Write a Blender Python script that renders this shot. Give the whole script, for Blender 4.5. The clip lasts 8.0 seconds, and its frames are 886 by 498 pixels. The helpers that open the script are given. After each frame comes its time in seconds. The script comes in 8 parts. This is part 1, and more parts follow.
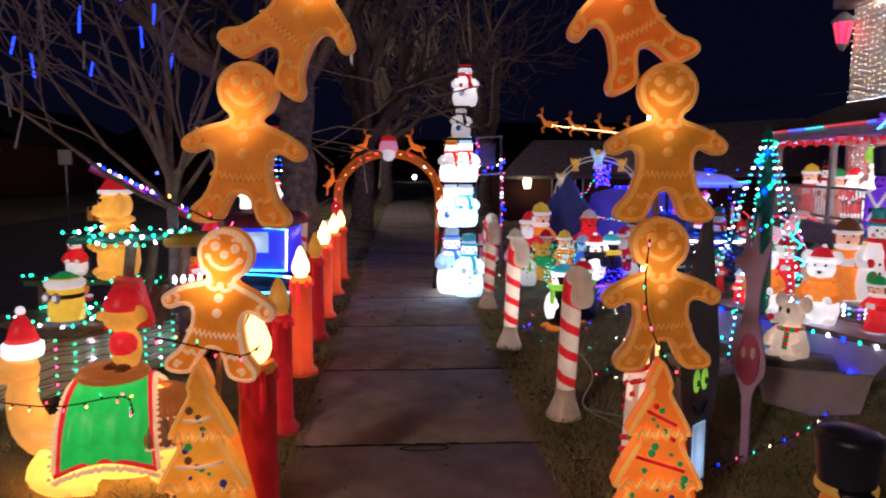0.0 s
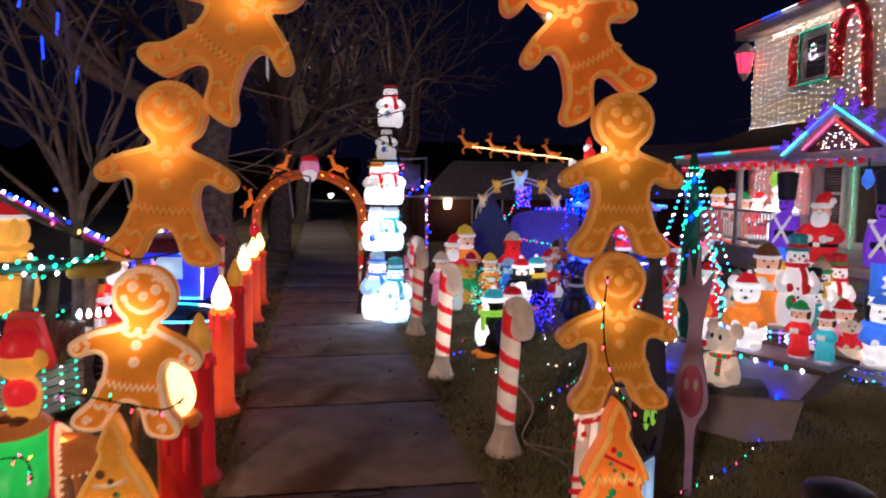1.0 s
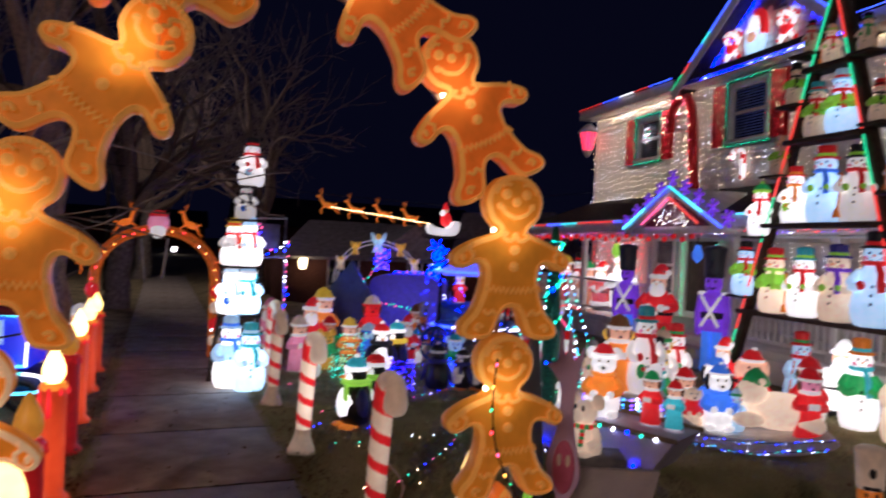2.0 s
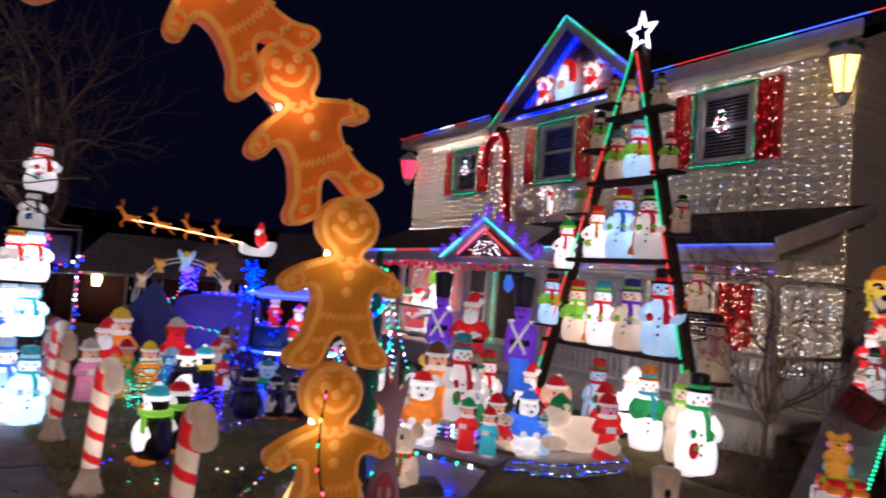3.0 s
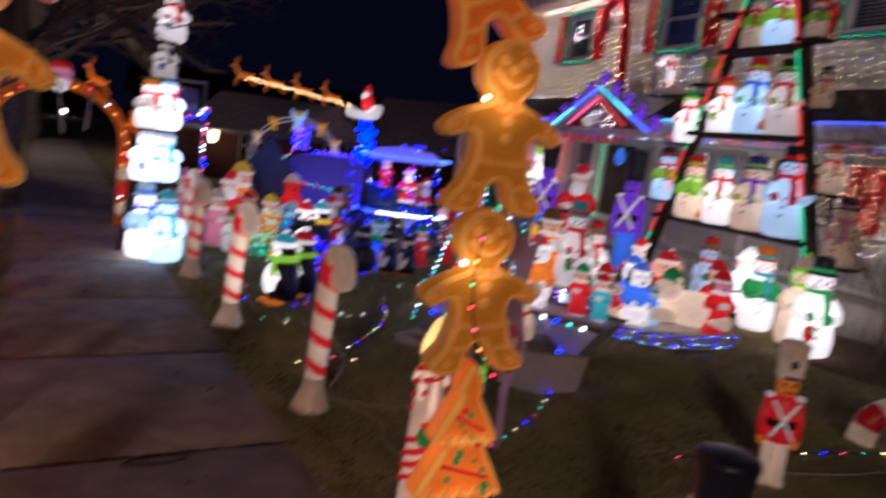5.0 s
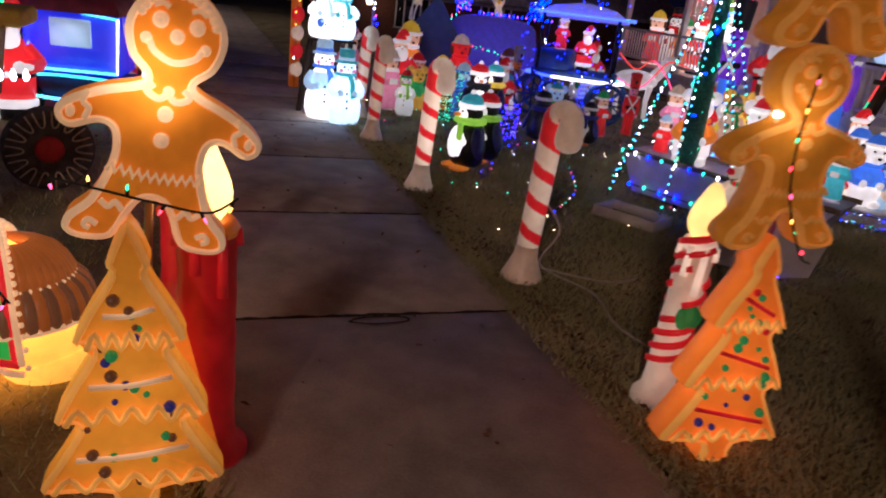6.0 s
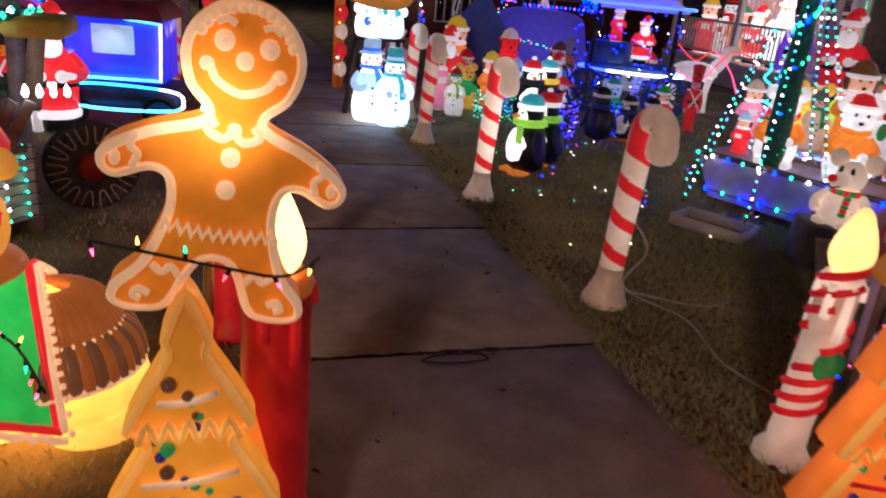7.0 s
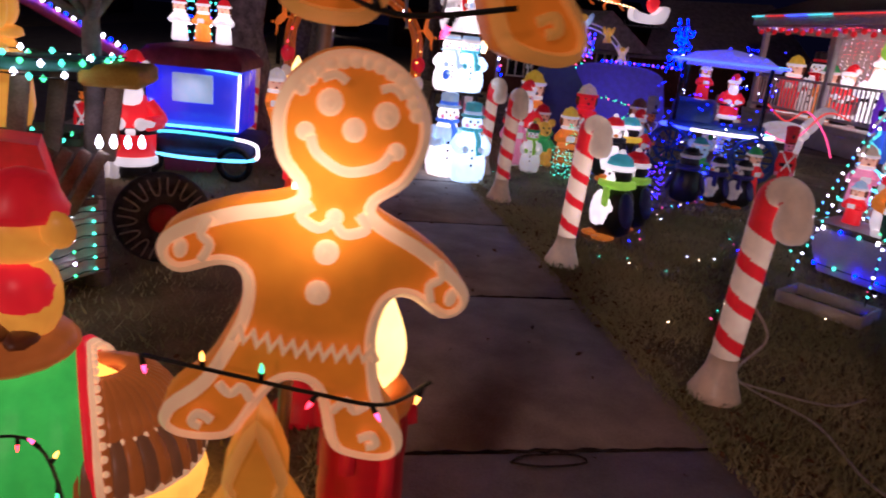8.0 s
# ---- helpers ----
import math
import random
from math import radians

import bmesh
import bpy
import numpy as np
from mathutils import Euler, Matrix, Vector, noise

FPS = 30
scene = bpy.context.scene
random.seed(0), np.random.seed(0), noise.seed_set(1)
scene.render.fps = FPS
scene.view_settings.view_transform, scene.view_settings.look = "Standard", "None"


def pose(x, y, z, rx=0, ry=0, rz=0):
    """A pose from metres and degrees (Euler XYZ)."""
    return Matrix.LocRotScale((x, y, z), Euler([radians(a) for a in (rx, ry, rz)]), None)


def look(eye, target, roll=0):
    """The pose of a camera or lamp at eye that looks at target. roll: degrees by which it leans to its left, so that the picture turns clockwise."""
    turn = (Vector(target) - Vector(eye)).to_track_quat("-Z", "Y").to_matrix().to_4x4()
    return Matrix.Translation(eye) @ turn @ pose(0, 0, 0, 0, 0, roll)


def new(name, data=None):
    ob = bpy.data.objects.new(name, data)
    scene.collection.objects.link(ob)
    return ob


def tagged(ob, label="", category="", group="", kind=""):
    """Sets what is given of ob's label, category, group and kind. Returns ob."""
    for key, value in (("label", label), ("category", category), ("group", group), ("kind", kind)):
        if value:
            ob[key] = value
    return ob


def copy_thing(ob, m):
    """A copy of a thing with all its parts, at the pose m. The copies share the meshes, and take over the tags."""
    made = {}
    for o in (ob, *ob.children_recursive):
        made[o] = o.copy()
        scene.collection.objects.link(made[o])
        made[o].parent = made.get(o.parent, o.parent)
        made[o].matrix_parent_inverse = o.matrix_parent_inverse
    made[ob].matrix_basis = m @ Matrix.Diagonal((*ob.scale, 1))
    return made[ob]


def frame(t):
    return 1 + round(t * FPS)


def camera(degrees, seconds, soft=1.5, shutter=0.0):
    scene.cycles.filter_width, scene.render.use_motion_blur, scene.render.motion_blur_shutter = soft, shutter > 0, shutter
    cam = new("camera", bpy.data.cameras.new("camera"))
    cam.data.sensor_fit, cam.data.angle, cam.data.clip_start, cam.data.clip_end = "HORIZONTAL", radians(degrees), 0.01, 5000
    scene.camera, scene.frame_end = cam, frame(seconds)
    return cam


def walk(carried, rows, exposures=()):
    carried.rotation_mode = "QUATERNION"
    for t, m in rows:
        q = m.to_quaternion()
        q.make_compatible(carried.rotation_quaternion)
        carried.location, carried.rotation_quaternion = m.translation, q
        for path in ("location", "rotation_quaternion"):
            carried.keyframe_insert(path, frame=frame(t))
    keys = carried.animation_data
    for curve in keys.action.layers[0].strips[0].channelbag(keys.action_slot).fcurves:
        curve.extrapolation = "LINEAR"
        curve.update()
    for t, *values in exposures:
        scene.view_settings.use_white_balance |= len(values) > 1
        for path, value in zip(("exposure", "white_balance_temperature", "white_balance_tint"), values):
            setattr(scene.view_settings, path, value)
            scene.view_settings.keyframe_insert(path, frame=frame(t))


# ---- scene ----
cam = camera(64.0, 8.0, 1.9, 0.5)
PATH = [
    (0, (-0.088, -3.074, 1.677), (0.022, -1.092, 1.436), 0.1),
    (0.5, (-0.148, -3.004, 1.714), (0.089, -1.033, 1.474), 0.4),
    (1, (-0.192, -2.848, 1.728), (0.153, -0.887, 1.539), 0.6),
    (1.2, (-0.234, -2.731, 1.75), (0.172, -0.779, 1.583), 1.1),
    (2.3, (-0.301, -2.676, 1.794), (0.579, -0.881, 1.834), 3.2),
    (2.5, (-0.288, -2.629, 1.786), (0.682, -0.881, 1.844), 3.8),
    (3, (-0.309, -2.564, 1.792), (0.88, -0.959, 1.881), 4.6),
    (3.5, (-0.321, -2.542, 1.788), (1.008, -1.05, 1.878), 5.1),
    (4, (-0.348, -2.533, 1.777), (1.003, -1.059, 1.811), 5.7),
    (4.5, (-0.411, -2.537, 1.759), (0.837, -0.976, 1.677), 6.6),
    (5, (-0.502, -2.456, 1.676), (0.492, -0.745, 1.384), 7.3),
    (5.2, (-0.554, -2.399, 1.63), (0.288, -0.631, 1.225), 7.7),
    (6.3, (-0.806, -1.82, 1.452), (-0.176, -0.056, 0.75), 6.9),
    (6.5, (-0.804, -1.762, 1.472), (-0.203, 0.011, 0.767), 6.4),
    (7, (-0.838, -1.528, 1.473), (-0.282, 0.259, 0.767), 5.5),
    (7.5, (-0.809, -1.272, 1.468), (-0.336, 0.581, 0.881), 5.1),
    (8, (-0.887, -1.153, 1.45), (-0.492, 0.717, 0.859), 6.1),
]
walk(cam, [(t, look(eye, aim, roll)) for t, eye, aim, roll in PATH], [(0, 0.2, 5700, 25), (2.5, 0.1, 5700, 22), (3.5, 0.0, 5700, 25), (5, -0.05, 5700, 26), (6.5, 0.1, 5900, 27), (7.4, 0.3, 5700, 25), (8, -0.18, 5900, 42)])

# ---- night sky ----
world = bpy.data.worlds.new("night")
scene.world = world
world.use_nodes = True
wbg = world.node_tree.nodes["Background"]
wbg.inputs[0].default_value = (0.14, 0.15, 0.5, 1)
wbg.inputs[1].default_value = 0.012


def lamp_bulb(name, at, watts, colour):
    """Soft point light for a street lamp, seen or added."""
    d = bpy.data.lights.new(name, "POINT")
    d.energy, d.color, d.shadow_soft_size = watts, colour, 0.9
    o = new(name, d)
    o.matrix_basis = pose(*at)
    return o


lamp_bulb("street_lamp_bulb", (-1.75, 20.2, 5.6), 250, (1, 0.8, 0.6))
# unseen lamp behind the camera, added to brighten sidewalk, lawn and house
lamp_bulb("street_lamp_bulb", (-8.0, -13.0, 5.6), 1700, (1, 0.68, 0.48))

# ---- materials ----
MATS = {}


def base_mat(name):
    m = bpy.data.materials.new(name)
    m.use_nodes = True
    return m, m.node_tree.nodes, m.node_tree.links, m.node_tree.nodes["Principled BSDF"]


def surface(name, dark, light, scale=8, rough=0.7, metal=0.0, bump=0.3, fine=90, piece=0.0, spec=0.4):
    """Two-scale mottled surface with grain relief."""
    if name in MATS:
        return MATS[name]
    m, N, L, B = base_mat(name)
    co = N.new("ShaderNodeTexCoord")
    n1, n2 = N.new("ShaderNodeTexNoise"), N.new("ShaderNodeTexNoise")
    n1.inputs["Scale"].default_value, n2.inputs["Scale"].default_value = scale, fine
    n1.inputs["Detail"].default_value, n2.inputs["Detail"].default_value = 6, 3
    for n in (n1, n2):
        L.new(co.outputs["Object"], n.inputs["Vector"])
    mx = N.new("ShaderNodeMath")
    mx.operation = "MULTIPLY_ADD"
    mx.inputs[1].default_value = 0.45
    L.new(n2.outputs["Fac"], mx.inputs[0])
    L.new(n1.outputs["Fac"], mx.inputs[2])
    ramp = N.new("ShaderNodeValToRGB")
    ramp.color_ramp.elements[0].position, ramp.color_ramp.elements[1].position = 0.5, 0.95
    ramp.color_ramp.elements[0].color, ramp.color_ramp.elements[1].color = (*dark, 1), (*light, 1)
    L.new(mx.outputs[0], ramp.inputs[0])
    col = ramp.outputs[0]
    if piece:
        oi, hs = N.new("ShaderNodeObjectInfo"), N.new("ShaderNodeHueSaturation")
        mr = N.new("ShaderNodeMapRange")
        mr.inputs[3].default_value, mr.inputs[4].default_value = 1 - piece, 1 + piece
        L.new(oi.outputs["Random"], mr.inputs[0])
        L.new(mr.outputs[0], hs.inputs["Value"])
        L.new(col, hs.inputs["Color"])
        col = hs.outputs[0]
    L.new(col, B.inputs["Base Color"])
    B.inputs["Roughness"].default_value, B.inputs["Metallic"].default_value = rough, metal
    B.inputs["Specular IOR Level"].default_value = spec
    bp = N.new("ShaderNodeBump")
    bp.inputs["Strength"].default_value, bp.inputs["Distance"].default_value = bump, 0.01
    L.new(mx.outputs[0], bp.inputs["Height"])
    L.new(bp.outputs[0], B.inputs["Normal"])
    MATS[name] = m
    return m


COL = dict(white=(0.85, 0.8, 0.7), cream=(0.75, 0.55, 0.36), red=(0.75, 0.02, 0.02), green=(0.03, 0.4, 0.1), blue=(0.06, 0.2, 0.75),
           navy=(0.04, 0.04, 0.22), black=(0.012, 0.012, 0.015), yellow=(0.85, 0.55, 0.04), orange=(0.8, 0.22, 0.02), teal=(0.05, 0.42, 0.45),
           ice=(0.5, 0.75, 0.95), skin=(0.8, 0.42, 0.25), umber=(0.3, 0.08, 0.012), leafgreen=(0.02, 0.5, 0.06), brown=(0.18, 0.07, 0.025), purple=(0.2, 0.05, 0.6), violet=(0.12, 0.09, 0.8), grey=(0.3, 0.29, 0.3), pink=(0.75, 0.25, 0.35), lavender=(0.35, 0.35, 0.85),
           lime=(0.35, 0.75, 0.06), gold=(0.75, 0.4, 0.05), amber=(0.9, 0.4, 0.04), cookie=(0.68, 0.2, 0.008), icing=(0.92, 0.56, 0.25), glaze=(0.78, 0.33, 0.05), rust=(0.72, 0.15, 0.01), flame=(1.0, 0.62, 0.16), ochre=(0.6, 0.21, 0.012), lit_red=(0.92, 0.08, 0.015))


def plastic(colour, level=0.0, rough=0.38, hot=1.6):
    """Thin painted blow-moulded plastic; level is the glow painted on for a bulb inside."""
    key = "plastic_%s_%g_%g" % (colour, level, hot)
    if key in MATS:
        return MATS[key]
    m, N, L, B = base_mat(key)
    c = COL[colour]
    level *= 0.8
    co, nz = N.new("ShaderNodeTexCoord"), N.new("ShaderNodeTexNoise")
    nz.inputs["Scale"].default_value, nz.inputs["Detail"].default_value = 14, 5
    L.new(co.outputs["Object"], nz.inputs["Vector"])
    ramp = N.new("ShaderNodeValToRGB")
    ramp.color_ramp.elements[0].color = (*[v * 0.87 for v in c], 1)
    ramp.color_ramp.elements[1].color = (*[min(1, v * 1.06) for v in c], 1)
    ramp.color_ramp.elements[0].position, ramp.color_ramp.elements[1].position = 0.35, 0.65
    L.new(nz.outputs["Fac"], ramp.inputs[0])
    L.new(ramp.outputs[0], B.inputs["Base Color"])
    B.inputs["Roughness"].default_value = rough
    bp = N.new("ShaderNodeBump")
    bp.inputs["Strength"].default_value, bp.inputs["Distance"].default_value = 0.15, 0.01
    L.new(nz.outputs["Fac"], bp.inputs["Height"])
    L.new(bp.outputs[0], B.inputs["Normal"])
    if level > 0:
        # no bulb is inside: its falling-off light is painted into the emission
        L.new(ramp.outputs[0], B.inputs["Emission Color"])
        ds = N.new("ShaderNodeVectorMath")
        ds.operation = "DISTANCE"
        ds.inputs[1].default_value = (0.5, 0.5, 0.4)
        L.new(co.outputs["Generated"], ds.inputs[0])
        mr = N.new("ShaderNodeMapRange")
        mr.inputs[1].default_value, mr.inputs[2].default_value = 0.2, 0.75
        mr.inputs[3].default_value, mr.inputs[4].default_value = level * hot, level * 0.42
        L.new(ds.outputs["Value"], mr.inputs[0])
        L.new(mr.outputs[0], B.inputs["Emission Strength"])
    MATS[key] = m
    return m


def bulb_mat(name, c, strength):
    if name in MATS:
        return MATS[name]
    m, N, L, B = base_mat(name)
    B.inputs["Base Color"].default_value = (*[min(1, v * 0.5 + 0.1) for v in c], 1)
    B.inputs["Roughness"].default_value = 0.2
    B.inputs["Emission Color"].default_value = (*c, 1)
    B.inputs["Emission Strength"].default_value = strength
    MATS[name] = m
    return m


BULB = dict(warm=bulb_mat("bulb_warm", (1, 0.7, 0.36), 13), white=bulb_mat("bulb_white", (0.85, 0.9, 1), 14), red=bulb_mat("bulb_red", (1, 0.03, 0.04), 9),
            green=bulb_mat("bulb_green", (0.01, 0.9, 0.28), 3.5), teal=bulb_mat("bulb_teal", (0.01, 0.8, 0.45), 5), blue=bulb_mat("bulb_blue", (0.006, 0.012, 1), 34),
            cyan=bulb_mat("bulb_cyan", (0.05, 0.42, 1), 5), pink=bulb_mat("bulb_pink", (1, 0.08, 0.2), 5), violet=bulb_mat("bulb_violet", (0.22, 0.05, 1), 7),
            amber=bulb_mat("bulb_amber", (1, 0.4, 0.05), 7))
TUBE = {k: bulb_mat("tube_" + k, c, s) for k, c, s in (("green", (0.02, 0.8, 0.3), 0.9), ("red", (1, 0.05, 0.03), 1.0), ("blue", (0.05, 0.1, 1), 3.4), ("teal", (0.05, 0.8, 0.75), 1.8),
                                                         ("white", (1, 0.92, 0.9), 3.5), ("cyan", (0.1, 0.7, 1), 3.0), ("pink", (1, 0.08, 0.2), 2.0), ("icicle", (0.02, 0.05, 1), 3.0))}
WIRE = surface("green_black_wire", (0.006, 0.01, 0.008), (0.02, 0.025, 0.02), 30, 0.5)
GREYCORD = surface("grey_cord", (0.45, 0.42, 0.37), (0.65, 0.6, 0.53), 30, 0.5)
WOOD = surface("weathered_wood", (0.12, 0.085, 0.055), (0.32, 0.25, 0.18), 6, 0.75, piece=0.12)
DARKWOOD = surface("dark_brown_timber", (0.02, 0.013, 0.01), (0.07, 0.045, 0.03), 9, 0.7)
WHITEPAINT = surface("white_paint", (0.62, 0.61, 0.58), (0.82, 0.81, 0.78), 5, 0.5, bump=0.12)
SIDING = surface("cream_siding_paint", (0.56, 0.54, 0.5), (0.72, 0.7, 0.65), 3, 0.55, bump=0.1, piece=0.05)
SHINGLE = surface("dark_asphalt_shingle", (0.012, 0.011, 0.012), (0.06, 0.055, 0.052), 14, 0.95, bump=0.8)
BARK = surface("grey_bark", (0.09, 0.075, 0.065), (0.3, 0.26, 0.23), 12, 0.95, bump=1.0, fine=50)
TWIG = surface("bare_twig_bark", (0.14, 0.1, 0.08), (0.32, 0.24, 0.19), 20, 0.9)
CONCRETE = surface("worn_sidewalk_concrete", (0.27, 0.235, 0.2), (0.5, 0.44, 0.39), 4, 0.9, bump=0.5, fine=120, piece=0.1)
ASPHALT = surface("street_asphalt", (0.06, 0.06, 0.063), (0.12, 0.118, 0.115), 3, 0.9, bump=0.6, fine=160)
SOIL = surface("winter_lawn_soil", (0.12, 0.1, 0.055), (0.4, 0.33, 0.18), 2.2, 1.0, bump=1.0, fine=70)
BLADE = surface("dormant_grass_blade", (0.24, 0.27, 0.11), (0.55, 0.5, 0.27), 1.2, 0.8)
LEAF = surface("fallen_brown_leaf", (0.06, 0.028, 0.012), (0.2, 0.1, 0.04), 9, 0.85)
BRICK = surface("dark_red_brickwork", (0.06, 0.02, 0.015), (0.16, 0.06, 0.045), 16, 0.9)
DARKGLASS, _n, _l, _b = base_mat("window_glass")
_b.inputs["Base Color"].default_value, _b.inputs["Roughness"].default_value = (0.01, 0.012, 0.02, 1), 0.05
RUG = surface("bare_ply_back", (0.42, 0.4, 0.37), (0.6, 0.58, 0.54), 5, 0.8)
BLUEPAINT = surface("blue_painted_ply", (0.02, 0.07, 0.22), (0.05, 0.14, 0.38), 5, 0.5)
SLATE = surface("slate_painted_ply", (0.14, 0.17, 0.24), (0.26, 0.3, 0.4), 5, 0.6)
REDTINSEL = surface("red_tinsel", (0.3, 0.004, 0.006), (0.75, 0.03, 0.03), 40, 0.35, bump=1.0, fine=200)
GREENTINSEL = surface("green_garland", (0.01, 0.1, 0.05), (0.03, 0.3, 0.16), 40, 0.5, bump=1.0, fine=200)
METAL = surface("black_metal", (0.01, 0.01, 0.012), (0.05, 0.05, 0.055), 20, 0.4, 0.8)
GALV = surface("galvanised_tube", (0.3, 0.3, 0.33), (0.5, 0.5, 0.54), 12, 0.4, 0.7)
TYRE = surface("painted_tyre_wood", (0.02, 0.02, 0.025), (0.08, 0.07, 0.075), 12, 0.8)
MULCH = surface("bark_mulch", (0.05, 0.03, 0.02), (0.2, 0.12, 0.08), 25, 1.0, bump=1.0)


# ---- mesh helpers ----
def part(name, bm, mats, parent=None, label="", smooth=True):
    me = bpy.data.meshes.new(name)
    for m in (mats if isinstance(mats, (list, tuple)) else [mats]):
        me.materials.append(m)
    if smooth:
        for f in bm.faces:
            f.smooth = True
        bm.edges.ensure_lookup_table()
        for e in bm.edges:
            e.smooth = len(e.link_faces) == 2 and e.calc_face_angle(0) < 0.75
    bm.to_mesh(me)
    bm.free()
    ob = new(name, me)
    if parent:
        ob.parent = parent
    if label:
        ob["label"] = label
    return ob


def empty(name, m, label, category, group="", kind=""):
    ob = new(name)
    ob.empty_display_size = 0.1
    ob.matrix_basis = m
    return tagged(ob, label, category, group, kind)


def box(bm, c, s, i=0, rot=None, bevel=0.006):
    b = bmesh.new()
    bmesh.ops.create_cube(b, size=1, matrix=Matrix.Diagonal((*s, 1)))
    if bevel:
        bmesh.ops.bevel(b, geom=b.edges[:], offset=min(bevel, min(s) * 0.3), segments=1, affect="EDGES")
    m = Matrix.Translation(c) @ (rot if rot is not None else Matrix())
    merge(bm, b, m, i)


def merge(bm, b, m, i):
    vs = [bm.verts.new(m @ v.co) for v in b.verts]
    b.verts.index_update()
    for f in b.faces:
        try:
            g = bm.faces.new([vs[v.index] for v in f.verts])
            g.material_index = i
        except ValueError:
            pass
    b.free()


def ball(bm, c, r, i=0, seg=14, ring=9, rot=None):
    r = r if isinstance(r, (tuple, list)) else (r, r, r)
    b = bmesh.new()
    bmesh.ops.create_uvsphere(b, u_segments=seg, v_segments=ring, radius=1, matrix=Matrix.Diagonal((*r, 1)))
    merge(bm, b, Matrix.Translation(c) @ (rot if rot is not None else Matrix()), i)


def lathe(bm, prof, i=0, seg=18, c=(0, 0, 0), sy=1.0, wob=0.0):
    """Turned profile of (radius, height); i may be one slot or one a band."""
    rings = []
    for r, z in prof:
        rings.append([bm.verts.new((c[0] + max(r, 0.0004) * math.cos(a), c[1] + sy * max(r, 0.0004) * math.sin(a), c[2] + z + wob * math.sin(3 * a))) for a in (2 * math.pi * k / seg for k in range(seg))])
    for k in range(len(rings) - 1):
        for j in range(seg):
            f = bm.faces.new((rings[k][j], rings[k][(j + 1) % seg], rings[k + 1][(j + 1) % seg], rings[k + 1][j]))
            f.material_index = i[k] if isinstance(i, (list, tuple)) else i
    f = bm.faces.new(rings[0][::-1]); f.material_index = i[0] if isinstance(i, (list, tuple)) else i
    f = bm.faces.new(rings[-1]); f.material_index = i[-1] if isinstance(i, (list, tuple)) else i


def tube(bm, pts, rad, i=0, seg=8, closed=False, stripe=None):
    """A round tube along points; rad is one radius or one a point; stripe(k, j) gives the slot of a face."""
    pts = [Vector(p) for p in pts]
    n = len(pts)
    rad = rad if isinstance(rad, (list, tuple)) else [rad] * n
    rings, side = [], None
    for k, p in enumerate(pts):
        a, b = (pts[(k - 1) % n], pts[(k + 1) % n]) if closed else (pts[max(k - 1, 0)], pts[min(k + 1, n - 1)])
        t = (b - a).normalized()
        if side is None:
            side = t.orthogonal().normalized()
        side = (side - t * side.dot(t)).normalized()
        up = t.cross(side)
        rings.append([bm.verts.new(p + rad[k] * (side * math.cos(x) + up * math.sin(x))) for x in (2 * math.pi * j / seg for j in range(seg))])
    for k in range(n if closed else n - 1):
        r0, r1 = rings[k], rings[(k + 1) % n]
        for j in range(seg):
            f = bm.faces.new((r0[j], r0[(j + 1) % seg], r1[(j + 1) % seg], r1[j]))
            f.material_index = stripe(k, j) if stripe else i
    if not closed:
        for r in (rings[0][::-1], rings[-1]):
            f = bm.faces.new(r)
            f.material_index = stripe(0, 0) if stripe else i


def spline(pts, n=8, closed=False):
    """Catmull-Rom through points."""
    P = [Vector(p) for p in pts]
    out, m = [], len(P)
    for k in range(m if closed else m - 1):
        g = (lambda q: P[q % m]) if closed else (lambda q: P[min(max(q, 0), m - 1)])
        a, b, c, d = g(k - 1), g(k), g(k + 1), g(k + 2)
        for s in range(n):
            t = s / n
            out.append(0.5 * (2 * b + (c - a) * t + (2 * a - 5 * b + 4 * c - d) * t * t + (3 * b - a - 3 * c + d) * t ** 3))
    if not closed:
        out.append(P[-1])
    return out


def slab(bm, outline, y0, y1, i=0, back=0.0, rim=0.0, irim=0, proud=0.0):
    """A board or shell cut to an outline in x, z: front at y0, back at y1. rim: width of a raised border on the front."""
    P = [Vector((p[0], 0, p[1])) for p in outline]
    n = len(P)
    area = sum(P[k].x * P[(k + 1) % n].z - P[(k + 1) % n].x * P[k].z for k in range(n))
    if area < 0:
        P.reverse()

    def inset(d):
        out = []
        for k in range(n):
            t = (P[(k + 1) % n] - P[k - 1]).normalized()
            out.append(P[k] + Vector((-t.z, 0, t.x)) * d)
        return out
    rings = [(inset(back), y1), (P, y1 + (y0 - y1) * 0.3), (P, y0 + (y1 - y0) * 0.12), (inset(min(0.01, rim or 0.003)), y0)]
    mats = [i, i, irim if rim else i]
    if rim:
        rings += [(inset(rim * 0.8), y0 - proud), (inset(rim), y0 + proud * 0.7)]
        mats += [irim, irim]
    vs = [[bm.verts.new((p.x, y, p.z)) for p in ps] for ps, y in rings]
    for k in range(len(vs) - 1):
        for j in range(n):
            f = bm.faces.new((vs[k][j], vs[k][(j + 1) % n], vs[k + 1][(j + 1) % n], vs[k + 1][j]))
            f.material_index = mats[k]
    for r in (vs[-1], vs[0][::-1]):
        f = bm.faces.new(r)
        f.material_index = i
        f.normal_update()
        bmesh.ops.triangulate(bm, faces=[f])


